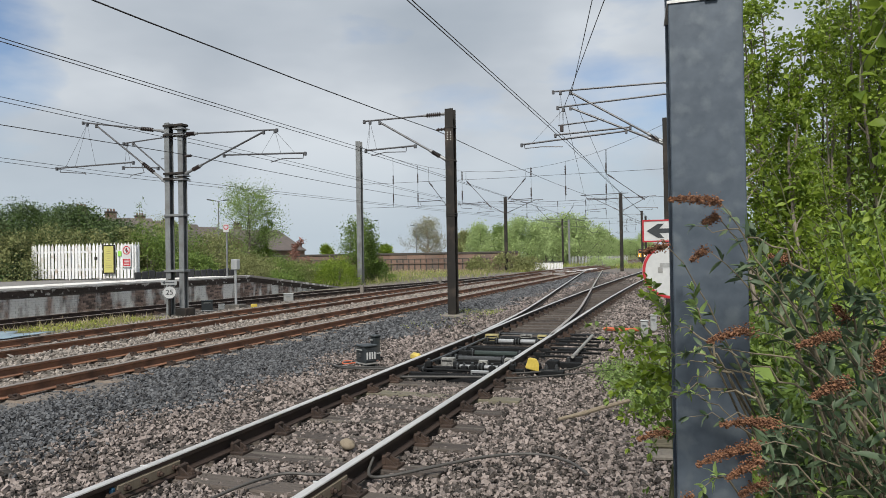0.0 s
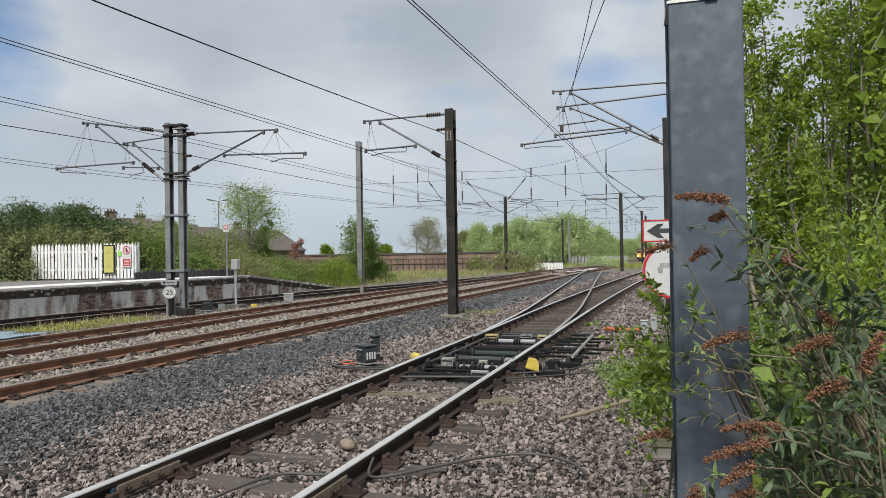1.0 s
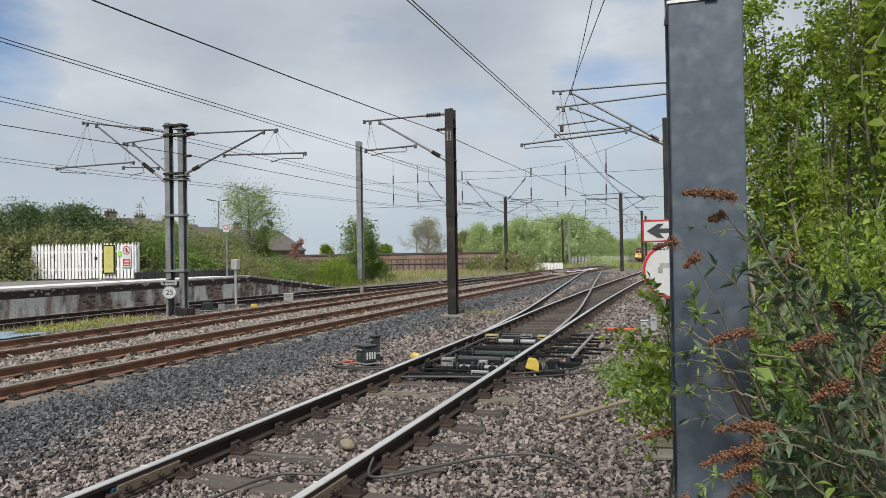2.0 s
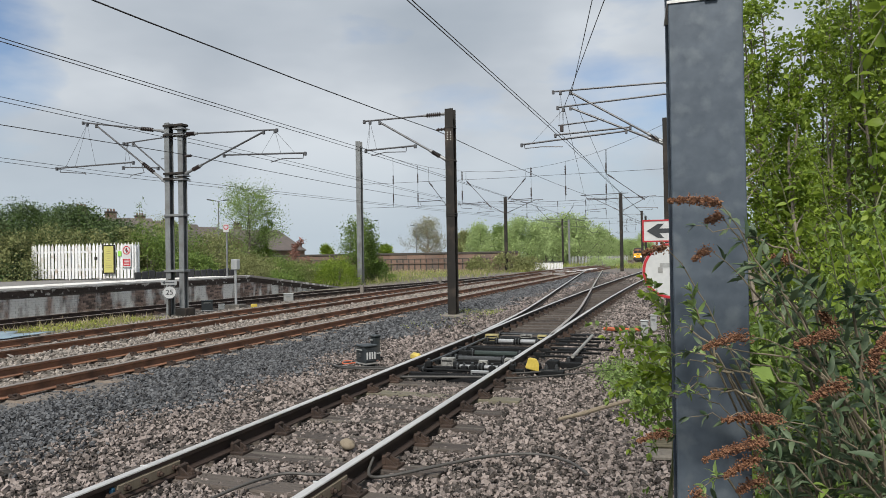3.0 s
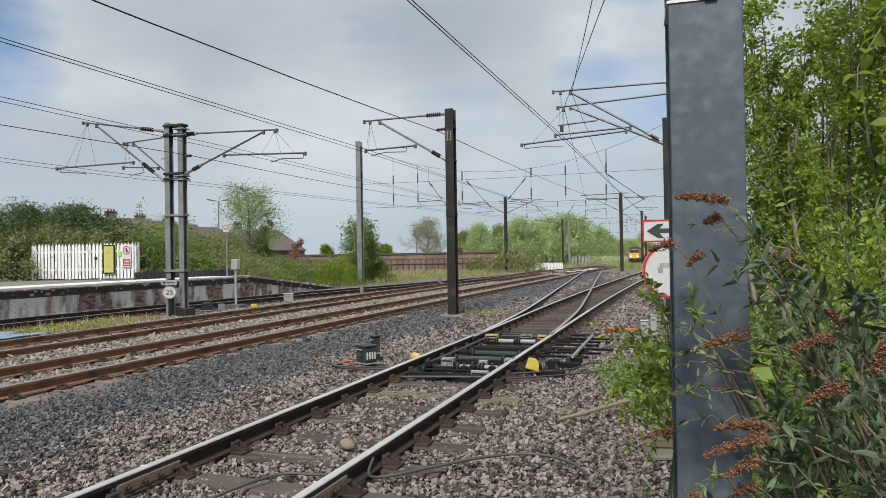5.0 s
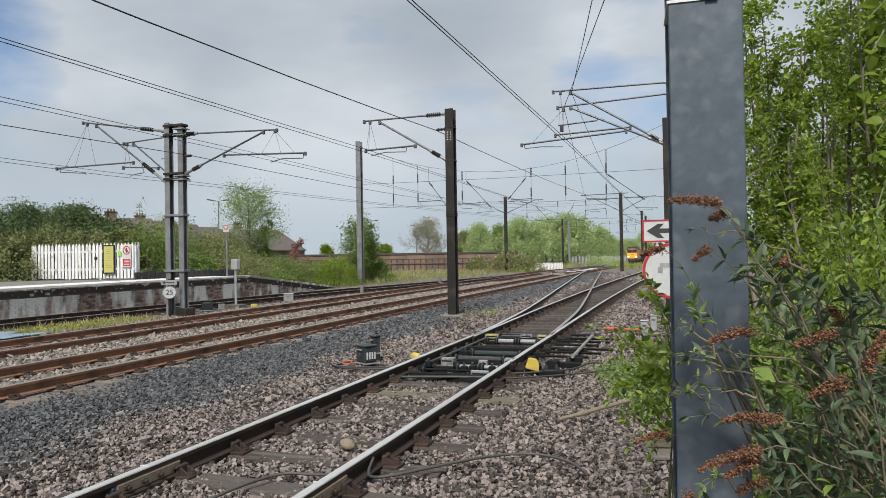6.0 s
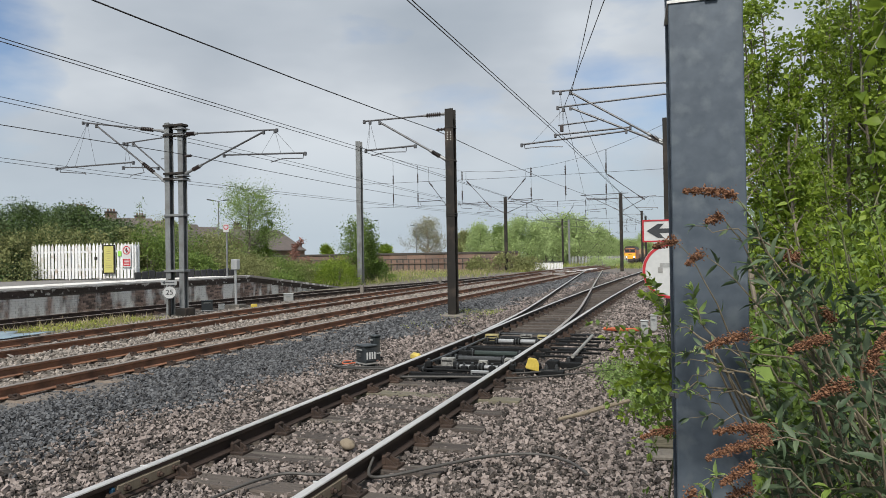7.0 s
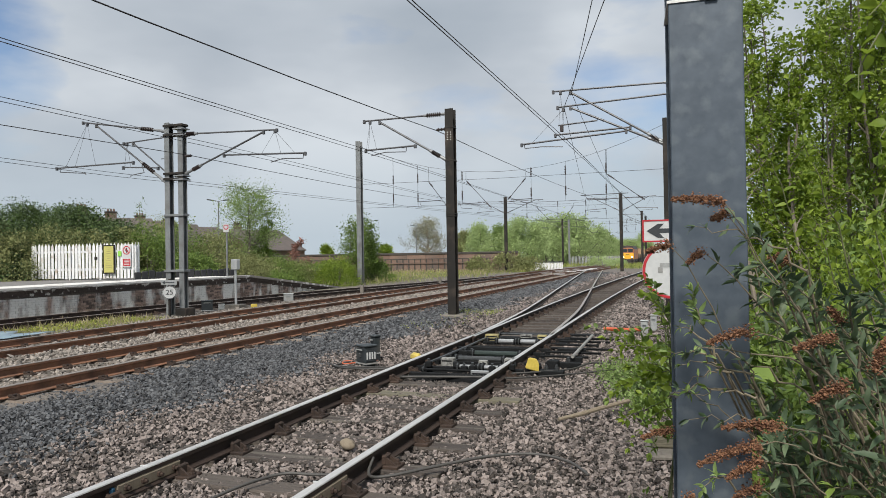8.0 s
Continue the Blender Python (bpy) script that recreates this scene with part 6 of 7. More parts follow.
def fishplate(x, y, side, label):
    e = empty("fishplate", pose(x, y, 0), label, "rail joint", "rail joints")
    part("plate", boxed(side * 0.012, side * 0.064, -0.34, 0.34, -0.135, -0.04, 0.012) if side > 0 else boxed(-0.05, -0.012, -0.34, 0.34, -0.125, -0.045, 0.01), M["wood_stick"], e, "weathered tan joint plate")
    for k in range(4):
        bm = lathe(bmesh.new(), [(0.024, 0), (0.024, 0.02), (0.014, 0.022), (0.014, 0.045)], pose(side * 0.064, -0.25 + 0.167 * k, -0.085, 0, 90 * side), 6)
        part("bolt", bm, M["chair_iron"], e)
    part("end_post", boxed(-0.037, 0.037, -0.006, 0.006, -0.1, 0.001), M["sign_white"], e, "pale insulating end piece")
    part("blue_cap", boxed(side * 0.03 - 0.03, side * 0.03 + 0.03, -0.385, -0.345, -0.15, -0.05, 0.01), M["blue_cap"], e, "blue insulating cap")


fishplate(-4.012, 4.3, 1, "bolted insulated rail joint with a blue cap")
fishplate(-2.507, 4.35, 1, "bolted insulated rail joint with a blue cap")


def cable(pts, r, mat, label):
    line = []
    P = [Vector(p) for p in pts]
    for i in range(len(P) - 1):
        a, b, c, d = P[max(i - 1, 0)], P[i], P[i + 1], P[min(i + 2, len(P) - 1)]
        for k in range(6):
            t = k / 6
            line.append(0.5 * (2 * b + (c - a) * t + (2 * a - 5 * b + 4 * c - d) * t * t + (3 * b - a - 3 * c + d) * t**3))
    line.append(P[-1])
    tagged(part("cable", tubed(line, r, 7), M[mat], smooth=True), label, "cable")


cable([(-2.45, 5.15, -0.05), (-2.42, 5.0, -0.14), (-2.25, 4.95, -0.125), (-1.95, 5.25, -0.11), (-1.6, 5.65, -0.11), (-1.25, 5.85, -0.12), (-0.95, 5.75, -0.13), (-0.75, 5.45, -0.13)], 0.013, "cable_grey", "grey cable leaving the rail across the ballast")
cable([(-3.3, 4.0, -0.14), (-3.2, 4.45, -0.12), (-3.05, 4.75, -0.115), (-2.8, 4.8, -0.115), (-2.56, 4.82, -0.1)], 0.012, "cable_grey", "grey cable lying between the rails")
cable([(-5.0, 10.4, -0.1), (-5.25, 10.2, -0.13), (-5.3, 9.8, -0.13), (-4.9, 9.7, -0.12), (-4.2, 9.8, -0.12)], 0.014, "cable", "black cable from the trackside box")
cable([(-5.5, 10.0, -0.13), (-5.1, 9.6, -0.12), (-4.6, 9.6, -0.12), (-4.1, 9.7, -0.12)], 0.012, "cable", "black cable from the trackside box")
cable([(-2.4, 9.7, -0.12), (-2.0, 9.9, -0.11), (-1.6, 10.2, -0.1), (-1.4, 10.8, -0.1), (-1.0, 10.9, -0.12)], 0.014, "cable", "black cable beside the points")
cable([(-2.4, 9.3, -0.12), (-1.9, 9.6, -0.12), (-1.2, 10.2, -0.12), (-0.6, 11.0, -0.13)], 0.012, "cable", "black cable beside the points")
cable([(-3.9, 9.1, -0.13), (-3.3, 9.2, -0.12), (-2.6, 9.4, -0.13)], 0.02, "cable", "black cable crossing between the rails")
cable([(-5.2, 10.3, -0.13), (-5.35, 10.2, -0.12), (-5.25, 10.0, -0.13), (-5.05, 10.15, -0.12), (-4.85, 10.4, -0.12)], 0.01, "orange", "thin orange cable coiled by the trackside box")
cable([(-5.9, 17.6, -0.1), (-5.4, 16.4, -0.1), (-4.6, 15.2, -0.1)], 0.012, "cable", "black cable by the mast")


# ---- round speed board and arrow board by the post ----
def make_near_boards():
    e = empty("speed_board", pose(-0.153, 7.9, 0, 0, 0, 4), "round white board with a red rim below an arrow plate", "sign")
    part("disc", lathe(bmesh.new(), [(0.30, 0), (0.305, 0.008), (0.30, 0.018)], pose(0, 0.0, 1.39, 90), 40), M["sign_white"], e)
    part("red_rim", disc(bmesh.new(), 0, -0.0225, 1.39, 0.272, 0.302, 48), M["sign_red"], e)
    bm = bmesh.new()
    for a, b, c, d in ((-0.12, 0.02, 1.43, 1.475), (-0.14, -0.09, 1.37, 1.43), (-0.02, 0.12, 1.33, 1.37)):
        box(bm, a, b, -0.022, -0.019, c, d)
    part("marking", bm, M["box_pale"], e, "worn grey marks")
    part("plate", boxed(-0.295, 0.295, 0.0, 0.014, 1.705, 1.95, 0.012), M["sign_white"], e)
    bm = box(box(box(boxed(-0.295, 0.295, -0.004, -0.001, 1.705, 1.722), -0.295, 0.295, -0.004, -0.001, 1.933, 1.95), -0.295, -0.278, -0.004, -0.001, 1.722, 1.933), 0.278, 0.295, -0.004, -0.001, 1.722, 1.933)
    part("red_border", bm, M["sign_red"], e)
    bm = bmesh.new()
    box(bm, -0.19, 0.22, -0.004, -0.001, 1.803, 1.852)
    v = [bm.verts.new((x, -0.005, z)) for x, z in ((-0.25, 1.828), (-0.13, 1.905), (-0.07, 1.905), (-0.14, 1.828), (-0.07, 1.75), (-0.13, 1.75))]
    bm.faces.new([v[0], v[5], v[4], v[3]])
    bm.faces.new([v[0], v[3], v[2], v[1]])
    part("arrow", bm, M["sign_black"], e)
    part("sign_post", tubed([(0.03, 0.06, -0.25), (0.03, 0.06, 1.95)], 0.03), M["sign_white"], e)


make_near_boards()


# ---- brick boundary wall, white parapet fence, lamps and houses ----
def make_boundary_wall():
    a, b = polar(-33.5, 88, 0), polar(-13.2, 80, 0)
    L = (b - a).length
    e = empty("boundary_wall", Matrix.Translation((a.x, a.y, -0.6)) @ pose(0, 0, 0, 0, 0, math.degrees(math.atan2(b.y - a.y, b.x - a.x))), "long weathered brick boundary wall with a stone coping", "wall", kind="structure")
    n = 14
    for k in range(n):
        x0, x1 = L * k / n + 0.01, L * (k + 1) / n - 0.01
        part("wall_panel", boxed(x0, x1, 0, 0.4, 0, 2.3), M["red_brick"], e)
        part("coping", boxed(x0, x1, -0.08, 0.48, 2.3, 2.55, 0.03), M["dark_stone"], e)
        part("string_course", boxed(x0, x1, -0.03, 0.0, 1.75, 1.83), M["dark_stone"], e)
    me = bpy.data.meshes.new("pilaster")
    bm = boxed(-0.07, 0.07, -0.12, 0.0, 0.3, 1.75, 0.015)
    bm.to_mesh(me)
    bm.free()
    me.materials.append(M["dark_stone"])
    for k in range(int(L / 0.72)):
        shared("pilaster", me, e, pose(0.4 + 0.72 * k, -0.002, 0))
    part("ledge", boxed(0, L, -0.16, -0.121, 1.25, 1.36), M["red_brick"], e)


make_boundary_wall()


def make_parapet():
    e = empty("parapet_fence", pose(-15.4, 81.5, rail_z(81) - 0.2, 0, 0, 12), "low white slatted fence by the far line", "fence")
    for k in range(18):
        part("slat", boxed(-1.6 + 0.18 * k, -1.6 + 0.18 * k + 0.15, 0, 0.03, 0.1, 0.95, 0.008), M["white_paint"], e)
    part("fence_rail", boxed(-1.65, 1.68, -0.06, 0.06, 0.96, 1.06, 0.01), M["box_grey"], e)
    for x in (-1.6, 0, 1.6):
        part("fence_post", boxed(x - 0.05, x + 0.05, 0.04, 0.12, -0.1, 0.96), M["white_paint"], e)
    e = empty("palisade_fence", pose(-17.5, 150, rail_z(150) - 0.2, 0, 0, 6), "pale grey palisade fence far down the line", "fence")
    for k in range(40):
        part("pale", boxed(-6 + 0.3 * k, -5.85 + 0.3 * k, 0, 0.03, 0, 2.0), M["box_pale"], e)
    part("fence_rail", boxed(-6, 6, 0.031, 0.08, 1.6, 1.68), M["box_pale"], e)


make_parapet()
plank_rng = random.Random(21)
for k in range(9):
    y = 52 + 3.1 * k
    p, h = station(LINE_NEAR, y)
    tagged(part("crossing_board", boxed(-0.42, 0.42, -0.09, 0.09, -0.03, 0.02, 0.01), M["white_paint"]), "whitish board lying across the rails", "board", "boards on the junction").matrix_basis = pose(p.x + (-1.7 if k % 2 else 0.0) + plank_rng.uniform(-0.2, 0.2), y, rail_z(y) + 0.035, 0, 0, h + plank_rng.uniform(-8, 8))


def street_lamp(at, h, arms, label):
    e = empty("street_lamp", Matrix.Translation(at), label, "street lamp", "lamp posts")
    part("pole", tubed([(0, 0, 0), (0, 0, h * 0.5), (0, 0, h)], [0.09, 0.07, 0.05]), M["galv_far"], e)
    for s in arms:
        part("arm", tubed([(0, 0, h - 0.05), (s * 0.35, s * 0.25, h + 0.06)], 0.03, 6), M["galv_far"], e)
        bm = boxed(-0.32, 0.32, -0.13, 0.13, -0.05, 0.05, 0.04)
        p = part("lantern", bm, M["box_grey"], e)
        p.matrix_basis = pose(s * 0.6, s * 0.42, h + 0.09, 0, -8 * s, 35)


street_lamp(polar(-37.4, 70, -0.2), 7.4, (-1, 1), "twin-headed grey lamp post behind the platform")
street_lamp(polar(-25.3, 100, -0.2), 6.9, (-1, 1), "twin-headed grey lamp post beyond the wall")
street_lamp(polar(-21.6, 118, -0.2), 6.9, (-1,), "single camera and lamp post beyond the wall")


def hull(sections):
    """Skins a row of closed sections of (x, y, z) points."""
    bm = bmesh.new()
    R = [[bm.verts.new(p) for p in s] for s in sections]
    k = len(R[0])
    for a, b in zip(R[:-1], R[1:]):
        for j in range(k):
            bm.faces.new((a[j], a[(j + 1) % k], b[(j + 1) % k], b[j]))
    bm.faces.new(list(reversed(R[0])))
    bm.faces.new(R[-1])
    bmesh.ops.recalc_face_normals(bm, faces=bm.faces)
    return bm


def house(at, rz, w, d, eaves, ridge, stacks, label):
    e = empty("terraced_house", Matrix.Translation(at) @ pose(0, 0, 0, 0, 0, rz), label, "house", "terraced houses")
    part("wall", boxed(-w / 2, w / 2, -d / 2, d / 2, 0, eaves), M["red_brick"], e)
    r = bmesh.new()
    o = 0.3
    pr = [(-d / 2 - o, eaves - 0.15), (0, ridge), (d / 2 + o, eaves - 0.15), (d / 2 + o, eaves - 0.3), (0, ridge - 0.18), (-d / 2 - o, eaves - 0.3)]
    A = [r.verts.new((-w / 2, y, z)) for y, z in pr]
    B = [r.verts.new((w / 2, y, z)) for y, z in pr]
    for k in range(6):
        r.faces.new((A[k], A[(k + 1) % 6], B[(k + 1) % 6], B[k]))
    r.faces.new(list(reversed(A)))
    r.faces.new(B)
    bmesh.ops.recalc_face_normals(r, faces=r.faces)
    part("roof", r, M["slate"], e, "grey-brown slate roof")
    for x in (-w / 2 + 0.13, w / 2 - 0.03):
        part("gable", hull([[(x - k, -d / 2, eaves), (x - k, d / 2, eaves), (x - k, 0, ridge - 0.2)] for k in (0, 0.1)]), M["red_brick"], e)
    for x, y in stacks:
        c = part("chimney", boxed(x - 0.5, x + 0.5, y - 0.35, y + 0.35, eaves, ridge + 0.8, 0.02), M["red_brick"], e)
        part("chimney_cap", boxed(x - 0.56, x + 0.56, y - 0.41, y + 0.41, ridge + 0.8, ridge + 0.95, 0.02), M["dark_stone"], c)
        for k in range(3):
            part("chimney_pot", tubed([(x - 0.3 + 0.3 * k, y, ridge + 0.95), (x - 0.3 + 0.3 * k, y, ridge + 1.25)], [0.12, 0.1]), M["red_brick"], c)
    for x in (-w / 4, w / 4):
        q = part("window", boxed(x - 0.5, x + 0.5, -d / 2 - 0.02, -d / 2 + 0.04, eaves - 1.9, eaves - 0.5), M["white_paint"], e)
        part("pane", boxed(x - 0.42, x + 0.42, -d / 2 - 0.03, -d / 2 - 0.021, eaves - 1.82, eaves - 0.58), M["glass_dark"], q)
    return e


for b, d, rz, stk in ((-44.9, 78, 62, [(-3, 0)]), (-43.0, 84, 62, [(-3.2, 0)]), (-41.2, 91, 62, [(-3.2, 0)]), (-39.4, 99, 62, [(-3.2, 0)]), (-37.4, 108, 62, [(3, 0)])):
    house(polar(b, d, -1.0), rz, 7.6, 8.0, 4.4, 7.0, stk, "old brick terraced house with a slate roof and chimney")
house(polar(-34.8, 95, -0.2), 75, 9, 10, 3.0, 5.6, [], "low slate-roofed building behind the shrubs")


# ---- buddleia in front of the post, sprigs that stir in the wind ----
SPRIGS = []
LOW_SPIKES = (
    ((0.55, 2.0, 0.75), (0.085, 1.75, 1.712), 0.10, 0.12, (-1, 0, 0.3), 8, 0.085),
    ((0.50, 2.0, 0.9), (0.09, 1.8, 1.68), 0.05, 0.035, (-1, 0, -0.3), 4, 0.06),
    ((0.45, 2.0, 1.1), (0.04, 1.85, 1.60), 0.04, 0.04, (-0.6, 0, -0.4), 5, 0.06),
    ((0.55, 1.95, 0.9), (0.145, 1.8, 1.40), 0.12, 0.10, (-1, 0, -0.15), 6, 0.07),
    ((0.60, 1.9, 0.7), (0.17, 1.7, 1.205), 0.14, 0.12, (-1, 0, 0.1), 7, 0.075),
    ((0.60, 1.85, 0.75), (0.145, 1.65, 1.185), 0.10, 0.13, (-1, 0, -0.2), 7, 0.08),
)
SIDE_SPIKES = (
    ((0.55, 1.85, 0.7), (0.125, 1.65, 1.145), 0.08, 0.075, (-0.9, 0, -0.45), 6, 0.07),
    ((0.30, 2.15, 0.9), (-0.035, 2.0, 1.622), 0.05, 0.06, (-1, 0, -0.1), 3, 0.06),
    ((0.45, 1.75, 0.6), (0.345, 1.6, 1.355), 0.02, 0.10, (0.35, 0, 1), 6, 0.085),
    ((0.60, 1.9, 0.8), (0.325, 1.7, 1.31), 0.06, 0.075, (-1, 0, -0.35), 7, 0.09),
    ((0.65, 2.1, 0.9), (0.34, 1.9, 1.43), 0.05, 0.05, (-0.5, 0, 0.8), 7, 0.08),
)
FAR_SPIKES = (
    ((0.55, 2.2, 1.0), (0.26, 2.0, 1.56), 0.05, 0.05, (-0.8, 0, 0.3), 7, 0.09),
    ((0.60, 2.0, 0.9), (0.315, 1.8, 1.395), 0.04, 0.085, (-1, 0, -0.2), 6, 0.08),
    ((0.20, 2.3, 0.6), (-0.05, 2.2, 1.06), 0.10, 0.09, (-1, 0, -0.15), 6, 0.06),
    ((0.35, 1.8, 0.6), (0.0, 1.7, 1.05), 0.05, 0.05, (-0.5, 0, -0.8), 3, 0.06),
    ((0.45, 1.8, 0.55), (0.14, 1.7, 1.08), 0.04, 0.06, (-0.9, 0, -0.4), 6, 0.07),
)
for k, (root, tip, sag, head, hd, pairs, leaf) in enumerate(LOW_SPIKES + SIDE_SPIKES + FAR_SPIKES):
    SPRIGS.append(sprig(root, tip, sag, "leaf_grey", "arching buddleia branch with grey-green leaves and a withered flower spike", leaf, pairs, 0.27, head, 500 + k, head_dir=hd))
leafy = random.Random(8)
for k in range(60):
    y = leafy.uniform(1.7, 2.7)
    x = y * leafy.uniform(0.075, 0.25)
    if x < 0.26:
        y = leafy.uniform(2.05, 2.6) if x > 0.24 else leafy.uniform(1.75, 2.05)
        x = max(x, 0.105 * y)
    z = 1.6 - y * (leafy.uniform(0.03, 0.40) if x > 0.12 * y else leafy.uniform(0.12, 0.40))
    SPRIGS.append(sprig((x + leafy.uniform(0.0, 0.3), y + leafy.uniform(0, 0.25), z - leafy.uniform(0.3, 0.6)), (x, y, z), leafy.uniform(0.0, 0.1), "leaf_grey" if k % 4 else "leaf_mid",
                        "buddleia branch crowded with narrow grey-green leaves", leafy.uniform(0.045, 0.085), 10, 0.3, 0.0, 540 + k, start=0.2))
for k in range(22):
    y = leafy.uniform(1.8, 2.6)
    x, z = y * leafy.uniform(0.11, 0.25), 1.6 - y * leafy.uniform(0.05, 0.38)
    SPRIGS.append(sprig((x + leafy.uniform(0.1, 0.35), y + 0.1, z - leafy.uniform(-0.05, 0.3)), (x, y, z), leafy.uniform(0.0, 0.06), "leaf_grey", "dry bare buddleia twig", 0.03, 1, 0.3, 0.0, 700 + k, start=0.7, r=0.0035))
# pale bare twigs that cross the post
for k, (a, b) in enumerate((((0.30, 1.9, 1.22), (0.02, 1.9, 1.36)), ((0.3, 1.85, 1.30), (0.0, 1.85, 1.34)), ((0.26, 1.8, 1.15), (0.0, 1.8, 1.19)), ((0.28, 1.9, 1.55), (0.02, 1.9, 1.66)), ((0.2, 2.0, 1.05), (-0.02, 1.95, 1.24)))):
    SPRIGS.append(sprig(a, b, 0.03, "leaf_grey", "thin bare pale twig across the post", 0.045, 2, 0.3, 0.0, 600 + k, start=0.6, r=0.003))
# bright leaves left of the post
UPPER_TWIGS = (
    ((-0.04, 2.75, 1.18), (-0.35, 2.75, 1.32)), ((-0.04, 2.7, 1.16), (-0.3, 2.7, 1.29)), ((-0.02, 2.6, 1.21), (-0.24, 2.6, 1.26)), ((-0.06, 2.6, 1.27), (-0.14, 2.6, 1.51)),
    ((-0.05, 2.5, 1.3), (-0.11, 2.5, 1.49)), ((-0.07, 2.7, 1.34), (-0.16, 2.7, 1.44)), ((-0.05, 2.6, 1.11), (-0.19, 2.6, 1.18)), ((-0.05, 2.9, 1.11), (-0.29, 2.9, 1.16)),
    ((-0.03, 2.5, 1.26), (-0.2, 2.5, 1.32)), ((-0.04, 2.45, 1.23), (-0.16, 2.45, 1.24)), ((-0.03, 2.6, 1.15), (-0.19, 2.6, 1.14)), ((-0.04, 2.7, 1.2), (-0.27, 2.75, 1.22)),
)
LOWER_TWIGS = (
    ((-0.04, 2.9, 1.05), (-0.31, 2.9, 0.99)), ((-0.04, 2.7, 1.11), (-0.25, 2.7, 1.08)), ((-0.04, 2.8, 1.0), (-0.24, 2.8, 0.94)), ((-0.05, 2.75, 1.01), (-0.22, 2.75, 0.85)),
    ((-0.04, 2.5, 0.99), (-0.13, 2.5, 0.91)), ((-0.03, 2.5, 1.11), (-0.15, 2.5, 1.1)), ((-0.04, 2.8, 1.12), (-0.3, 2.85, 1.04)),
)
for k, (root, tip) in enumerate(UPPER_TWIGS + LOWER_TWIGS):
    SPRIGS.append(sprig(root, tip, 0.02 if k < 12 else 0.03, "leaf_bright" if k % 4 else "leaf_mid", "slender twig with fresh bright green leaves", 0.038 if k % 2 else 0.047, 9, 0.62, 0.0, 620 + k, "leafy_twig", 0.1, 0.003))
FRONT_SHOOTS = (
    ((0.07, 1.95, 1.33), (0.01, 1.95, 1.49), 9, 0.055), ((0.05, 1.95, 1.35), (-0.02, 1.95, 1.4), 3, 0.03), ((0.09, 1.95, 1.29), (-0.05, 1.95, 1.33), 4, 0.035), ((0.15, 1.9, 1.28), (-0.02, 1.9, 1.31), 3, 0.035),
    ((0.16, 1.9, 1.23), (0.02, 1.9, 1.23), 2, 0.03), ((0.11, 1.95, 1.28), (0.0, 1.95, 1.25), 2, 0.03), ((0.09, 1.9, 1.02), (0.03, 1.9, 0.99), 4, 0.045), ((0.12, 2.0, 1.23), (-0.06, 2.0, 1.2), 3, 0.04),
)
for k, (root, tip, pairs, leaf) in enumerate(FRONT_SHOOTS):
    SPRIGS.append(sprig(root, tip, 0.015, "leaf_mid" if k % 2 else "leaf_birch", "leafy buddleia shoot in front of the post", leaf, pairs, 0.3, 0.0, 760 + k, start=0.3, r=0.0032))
for k, (root, tip, leaf) in enumerate((((0.28, 1.95, 1.3), (0.15, 1.9, 1.57), 0.075), ((0.3, 2.0, 1.35), (0.17, 1.9, 1.64), 0.07), ((0.22, 1.95, 1.1), (0.14, 1.9, 1.32), 0.05))):
    SPRIGS.append(sprig(root, tip, 0.02, "leaf_grey", "leafy buddleia shoot beside the post", leaf, 8, 0.3, 0.0, 775 + k, start=0.3))
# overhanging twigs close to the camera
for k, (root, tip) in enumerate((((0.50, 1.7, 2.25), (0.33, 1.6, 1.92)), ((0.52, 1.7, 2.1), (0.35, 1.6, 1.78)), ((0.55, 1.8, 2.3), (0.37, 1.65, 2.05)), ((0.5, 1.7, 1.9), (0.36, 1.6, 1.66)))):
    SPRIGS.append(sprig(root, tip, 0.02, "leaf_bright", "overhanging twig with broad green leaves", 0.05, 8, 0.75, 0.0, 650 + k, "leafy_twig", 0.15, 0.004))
for k in range(26):
    x = 0.08 * 3 + leafy.uniform(0.0, 0.55)
    y = leafy.uniform(2.9, 4.2)
    z = leafy.uniform(0.9, 2.1)
    SPRIGS.append(sprig((x + 0.2, y + 0.2, z - 0.6), (x, y, z), 0.05, "leaf_bright" if k % 2 else "leaf_mid", "slender twig with fresh green leaves", 0.06, 10, 0.45, 0.0, 670 + k, "leafy_twig", 0.2, 0.004))


# ---- freight train ----
M["loco_orange"] = surface("loco_orange", (0.50, 0.15, 0.02), (0.62, 0.22, 0.04), 1, 10, 0.45, 0, 0, 0.001, dirt=(0.25, 0.13, 0.06), dirt_amount=0.3)
M["loco_yellow"] = surface("loco_yellow", (0.72, 0.36, 0.02), (0.8, 0.45, 0.04), 1, 10, 0.45, 0, 0, 0.001)
M["loco_brown"] = surface("loco_brown", (0.24, 0.075, 0.025), (0.34, 0.12, 0.04), 1, 10, 0.45, 0, 0, 0.001)
M["loco_dark"] = surface("loco_dark", (0.024, 0.021, 0.020), (0.064, 0.052, 0.048), 1, 10, 0.6, 0.1, 0, 0.001)
M["wagon_tan"] = surface("wagon_tan", (0.336, 0.216, 0.112), (0.464, 0.320, 0.192), 0.8, 8, 0.7, 0, 0, 0.001, dirt=(0.2, 0.13, 0.09), dirt_amount=0.4)
M["headlight"] = plain("headlight", (1.0, 0.93, 0.8), 0.3, 0, 3.0)


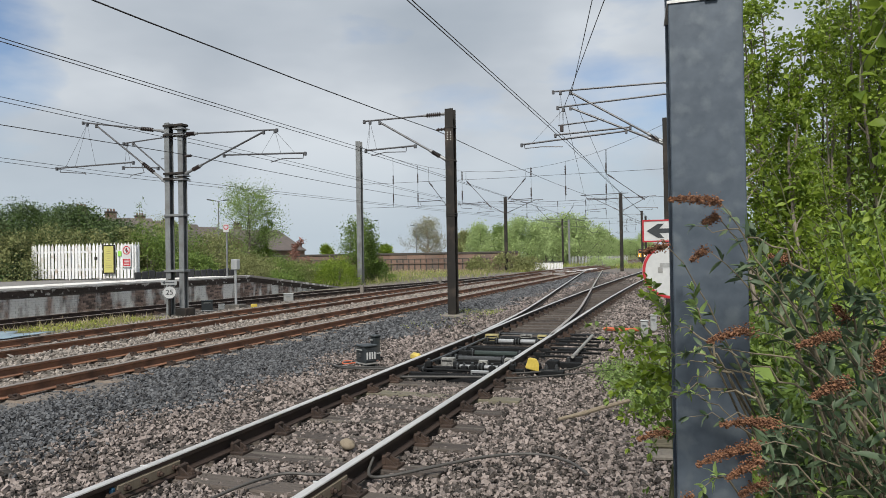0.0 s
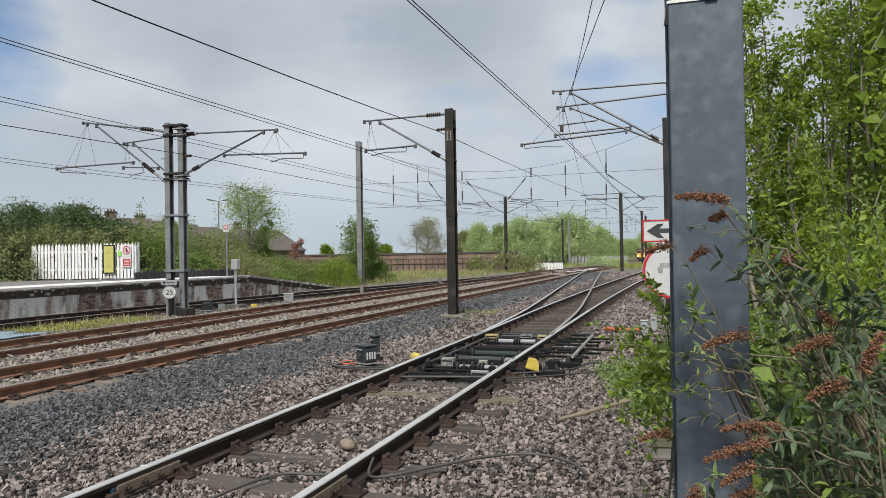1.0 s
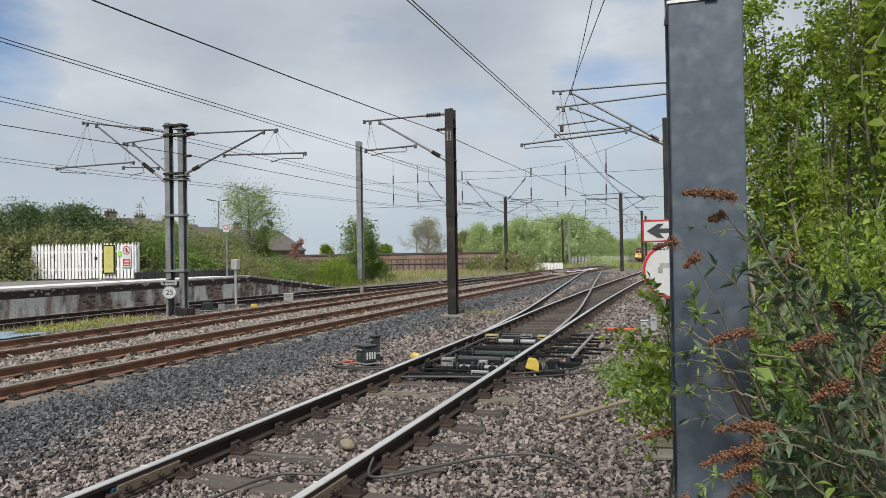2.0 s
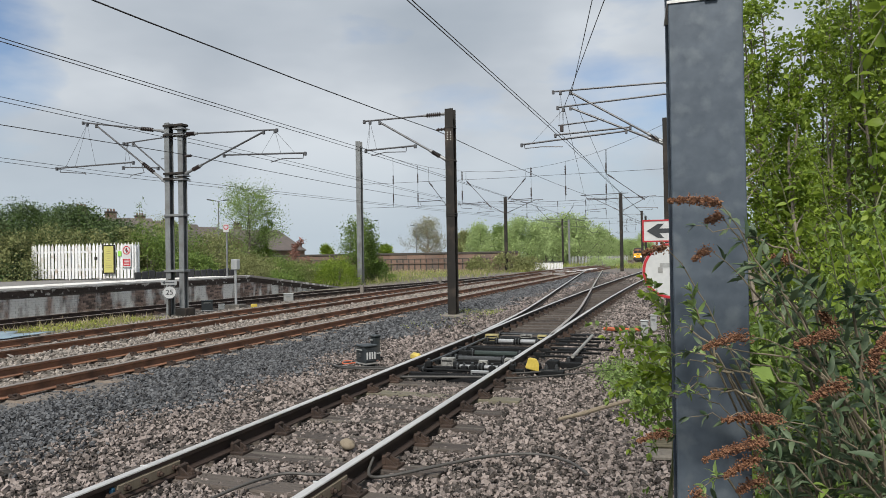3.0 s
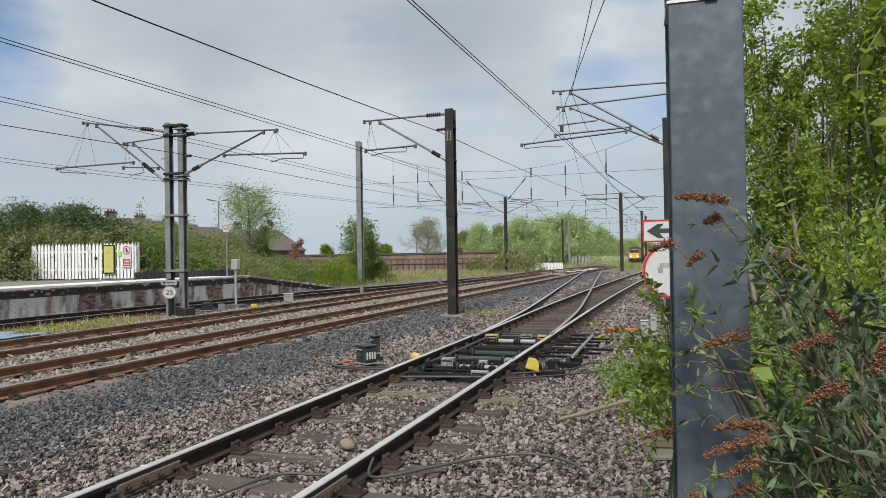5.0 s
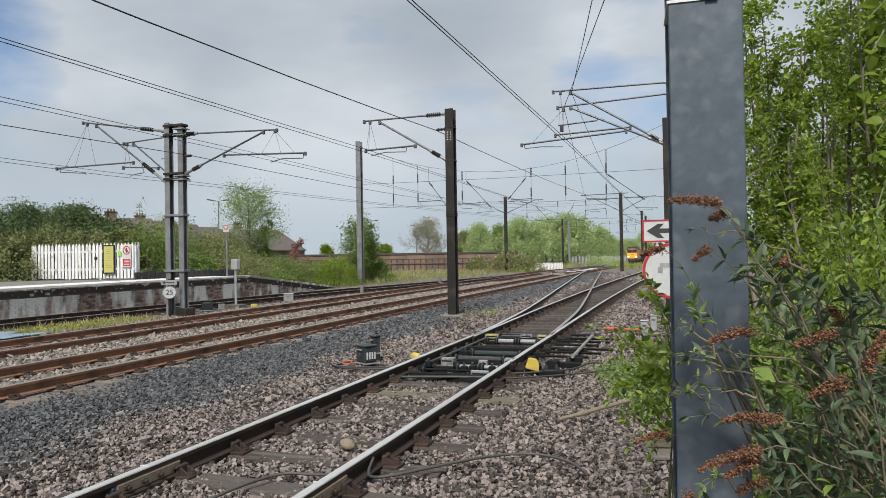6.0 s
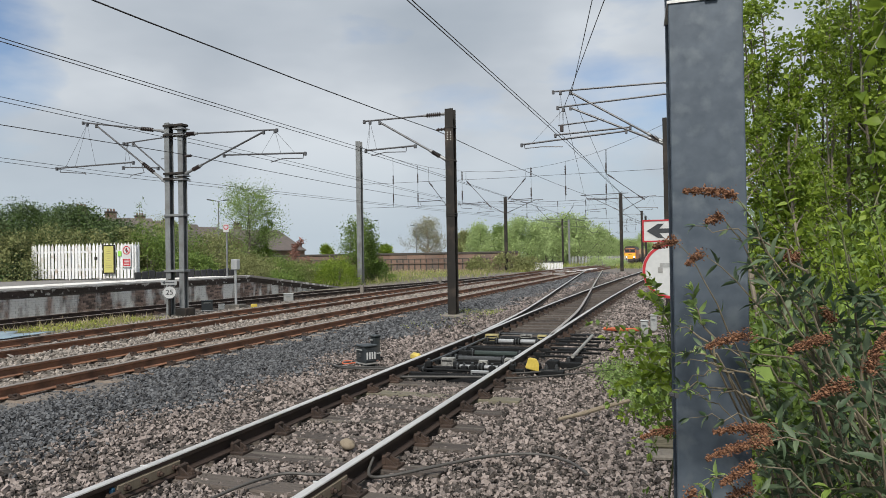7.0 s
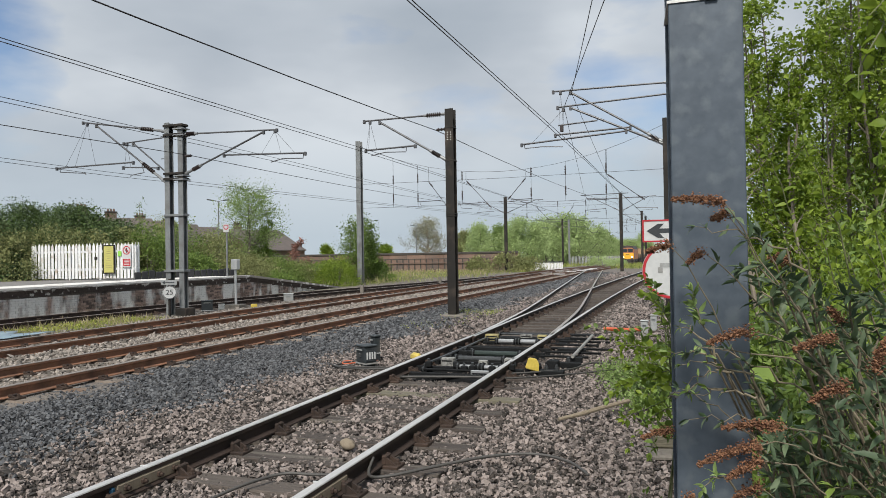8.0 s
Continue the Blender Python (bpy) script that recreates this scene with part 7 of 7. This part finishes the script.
def wheelset(parent, y):
    w = part("wheelset", tubed([(-0.75, y, 0.48), (0.75, y, 0.48)], 0.08), M["loco_dark"], parent)
    for x in (-0.75, 0.75):
        part("wheel", lathe(bmesh.new(), [(0.48, -0.06), (0.5, 0), (0.48, 0.06)], pose(x, y, 0.48, 0, 90), 20), M["loco_dark"], w)


def make_loco():
    """Front at y = 0, facing +y; rails at z = 0."""
    e = empty("freight_locomotive", None, "orange and yellow freight diesel locomotive with lit headlights", "locomotive")
    def sec(y, w=1.32, low=1.0, sh=3.1, top=3.85):
        return [(-w, y, low), (w, y, low), (w, y, sh), (w * 0.72, y, top - 0.1), (0, y, top), (-w * 0.72, y, top - 0.1), (-w, y, sh)]
    part("body", hull([sec(-21), sec(-1.6)]), M["loco_orange"], e)
    part("cab", hull([sec(-1.598), sec(-0.55, 1.3, 1.0, 3.05, 3.75), [(-1.2, -0.28, 1.0), (1.2, -0.28, 1.0), (1.2, -0.28, 2.35), (0.8, -0.3, 2.38), (0, -0.3, 2.4), (-0.8, -0.3, 2.38), (-1.2, -0.28, 2.35)]]), M["loco_brown"], e, "rust-orange cab")
    part("nose_panel", boxed(-1.22, 1.22, -0.27, -0.16, 1.05, 2.3, 0.04), M["loco_yellow"], e, "yellow warning panel")
    for s in (-1, 1):
        bm = boxed(-0.5, 0.5, -0.03, 0.03, -0.36, 0.36, 0.03)
        p = part("windscreen", bm, M["glass_dark"], e)
        p.matrix_basis = pose(s * 0.56, -0.385, 2.85, 11)
        part("headlight", lathe(bmesh.new(), [(0.17, 0), (0.17, 0.06), (0.1, 0.08)], pose(s * 0.85, -0.165, 1.5, -90), 16), M["headlight"], e, "lit headlight")
        part("buffer", lathe(bmesh.new(), [(0.1, 0), (0.1, 0.35), (0.24, 0.36), (0.24, 0.42)], pose(s * 0.87, -0.2, 1.05, -90), 16), M["loco_dark"], e)
    part("roof_visor", hull([[(-1.34, y, 3.1), (1.34, y, 3.1), (0.98, y, 3.82), (0, y, 3.93), (-0.98, y, 3.82)] for y in (-21, -0.5)]), M["loco_dark"], e, "dark roof")
    part("buffer_beam", boxed(-1.3, 1.3, -0.4, -0.18, 0.45, 1.04, 0.03), M["loco_dark"], e)
    part("number_panel", boxed(-0.35, 0.35, -0.158, -0.15, 1.9, 2.05), M["loco_dark"], e)
    for y0 in (-4.2, -17):
        b = part("bogie", boxed(-1.2, 1.2, y0 - 2.6, y0 + 2.6, 0.45, 0.99, 0.08), M["loco_dark"], e)
        for k in (-1.9, 0, 1.9):
            wheelset(b, y0 + k)
    part("fuel_tank", boxed(-1.25, 1.25, -13.5, -7.8, 0.5, 0.99, 0.08), M["loco_dark"], e)
    return e


def make_wagon():
    e = empty("hopper_wagon", None, "tan steel bogie hopper wagon behind the locomotive", "wagon", "train wagons")
    part("hopper", hull([[(-1.3, y, 1.2 + d), (1.3, y, 1.2 + d), (1.38, y, 2.2 + d * 0.4), (1.38, y, 3.5), (-1.38, y, 3.5), (-1.38, y, 2.2 + d * 0.4)] for y, d in ((-15.4, 0.8), (-13, 0), (-3, 0), (-0.6, 0.8))]), M["wagon_tan"], e)
    for k in range(10):
        for s in (-1, 1):
            part("rib", boxed(s * 1.4 - 0.04, s * 1.4 + 0.04, -14.6 + 1.45 * k, -14.48 + 1.45 * k, 2.1, 3.5), M["wagon_tan"], e)
    part("underframe", boxed(-1.2, 1.2, -15.8, -0.2, 0.95, 1.18, 0.03), M["loco_dark"], e)
    for y0 in (-2.6, -13.4):
        b = part("bogie", boxed(-1.1, 1.1, y0 - 1.5, y0 + 1.5, 0.4, 0.94, 0.06), M["loco_dark"], e)
        wheelset(b, y0 - 0.95)
        wheelset(b, y0 + 0.95)
    return e


TRAIN = [(make_loco(), 0.0)]
WAGON = make_wagon()
TRAIN.append((WAGON, 22.0))
for k in range(3):
    TRAIN.append((copy_thing(WAGON, Matrix.Identity(4)), 38.4 + 16.4 * k))


def motions():
    times = [0, 1, 2, 2.8, 3.5, 4.2, 4.7, 5.4, 6.2, 6.8, 7.4, 8.0]
    for thing, back in TRAIN:
        rows = []
        for t in times:
            y = float(np.interp(t, [0, 2.8, 4.7, 6.2, 7.4, 8.0], [243, 208, 184.5, 166.5, 154.5, 149])) + back
            p, h = station(LINE_NEAR, y)
            rows.append((t, pose(p.x, p.y, rail_z(y), 0, 0, 180 + h)))
        walk(thing, rows)
    rr = random.Random(77)
    for ob in SPRIGS:
        base = ob.matrix_basis.copy()
        ph, amp, sp = rr.uniform(0, 6.28), rr.uniform(0.5, 1.5), rr.uniform(0.9, 1.5)
        rows = []
        for k in range(17):
            t = 0.5 * k
            rows.append((t, base @ pose(0, 0, 0, amp * 0.6 * math.sin(sp * t * 1.7 + ph), amp * math.sin(sp * t * 2.3 + ph * 2) + 0.4 * amp * math.sin(4.1 * t + ph), amp * 0.8 * math.sin(sp * t + ph))))
        walk(ob, rows)


motions()
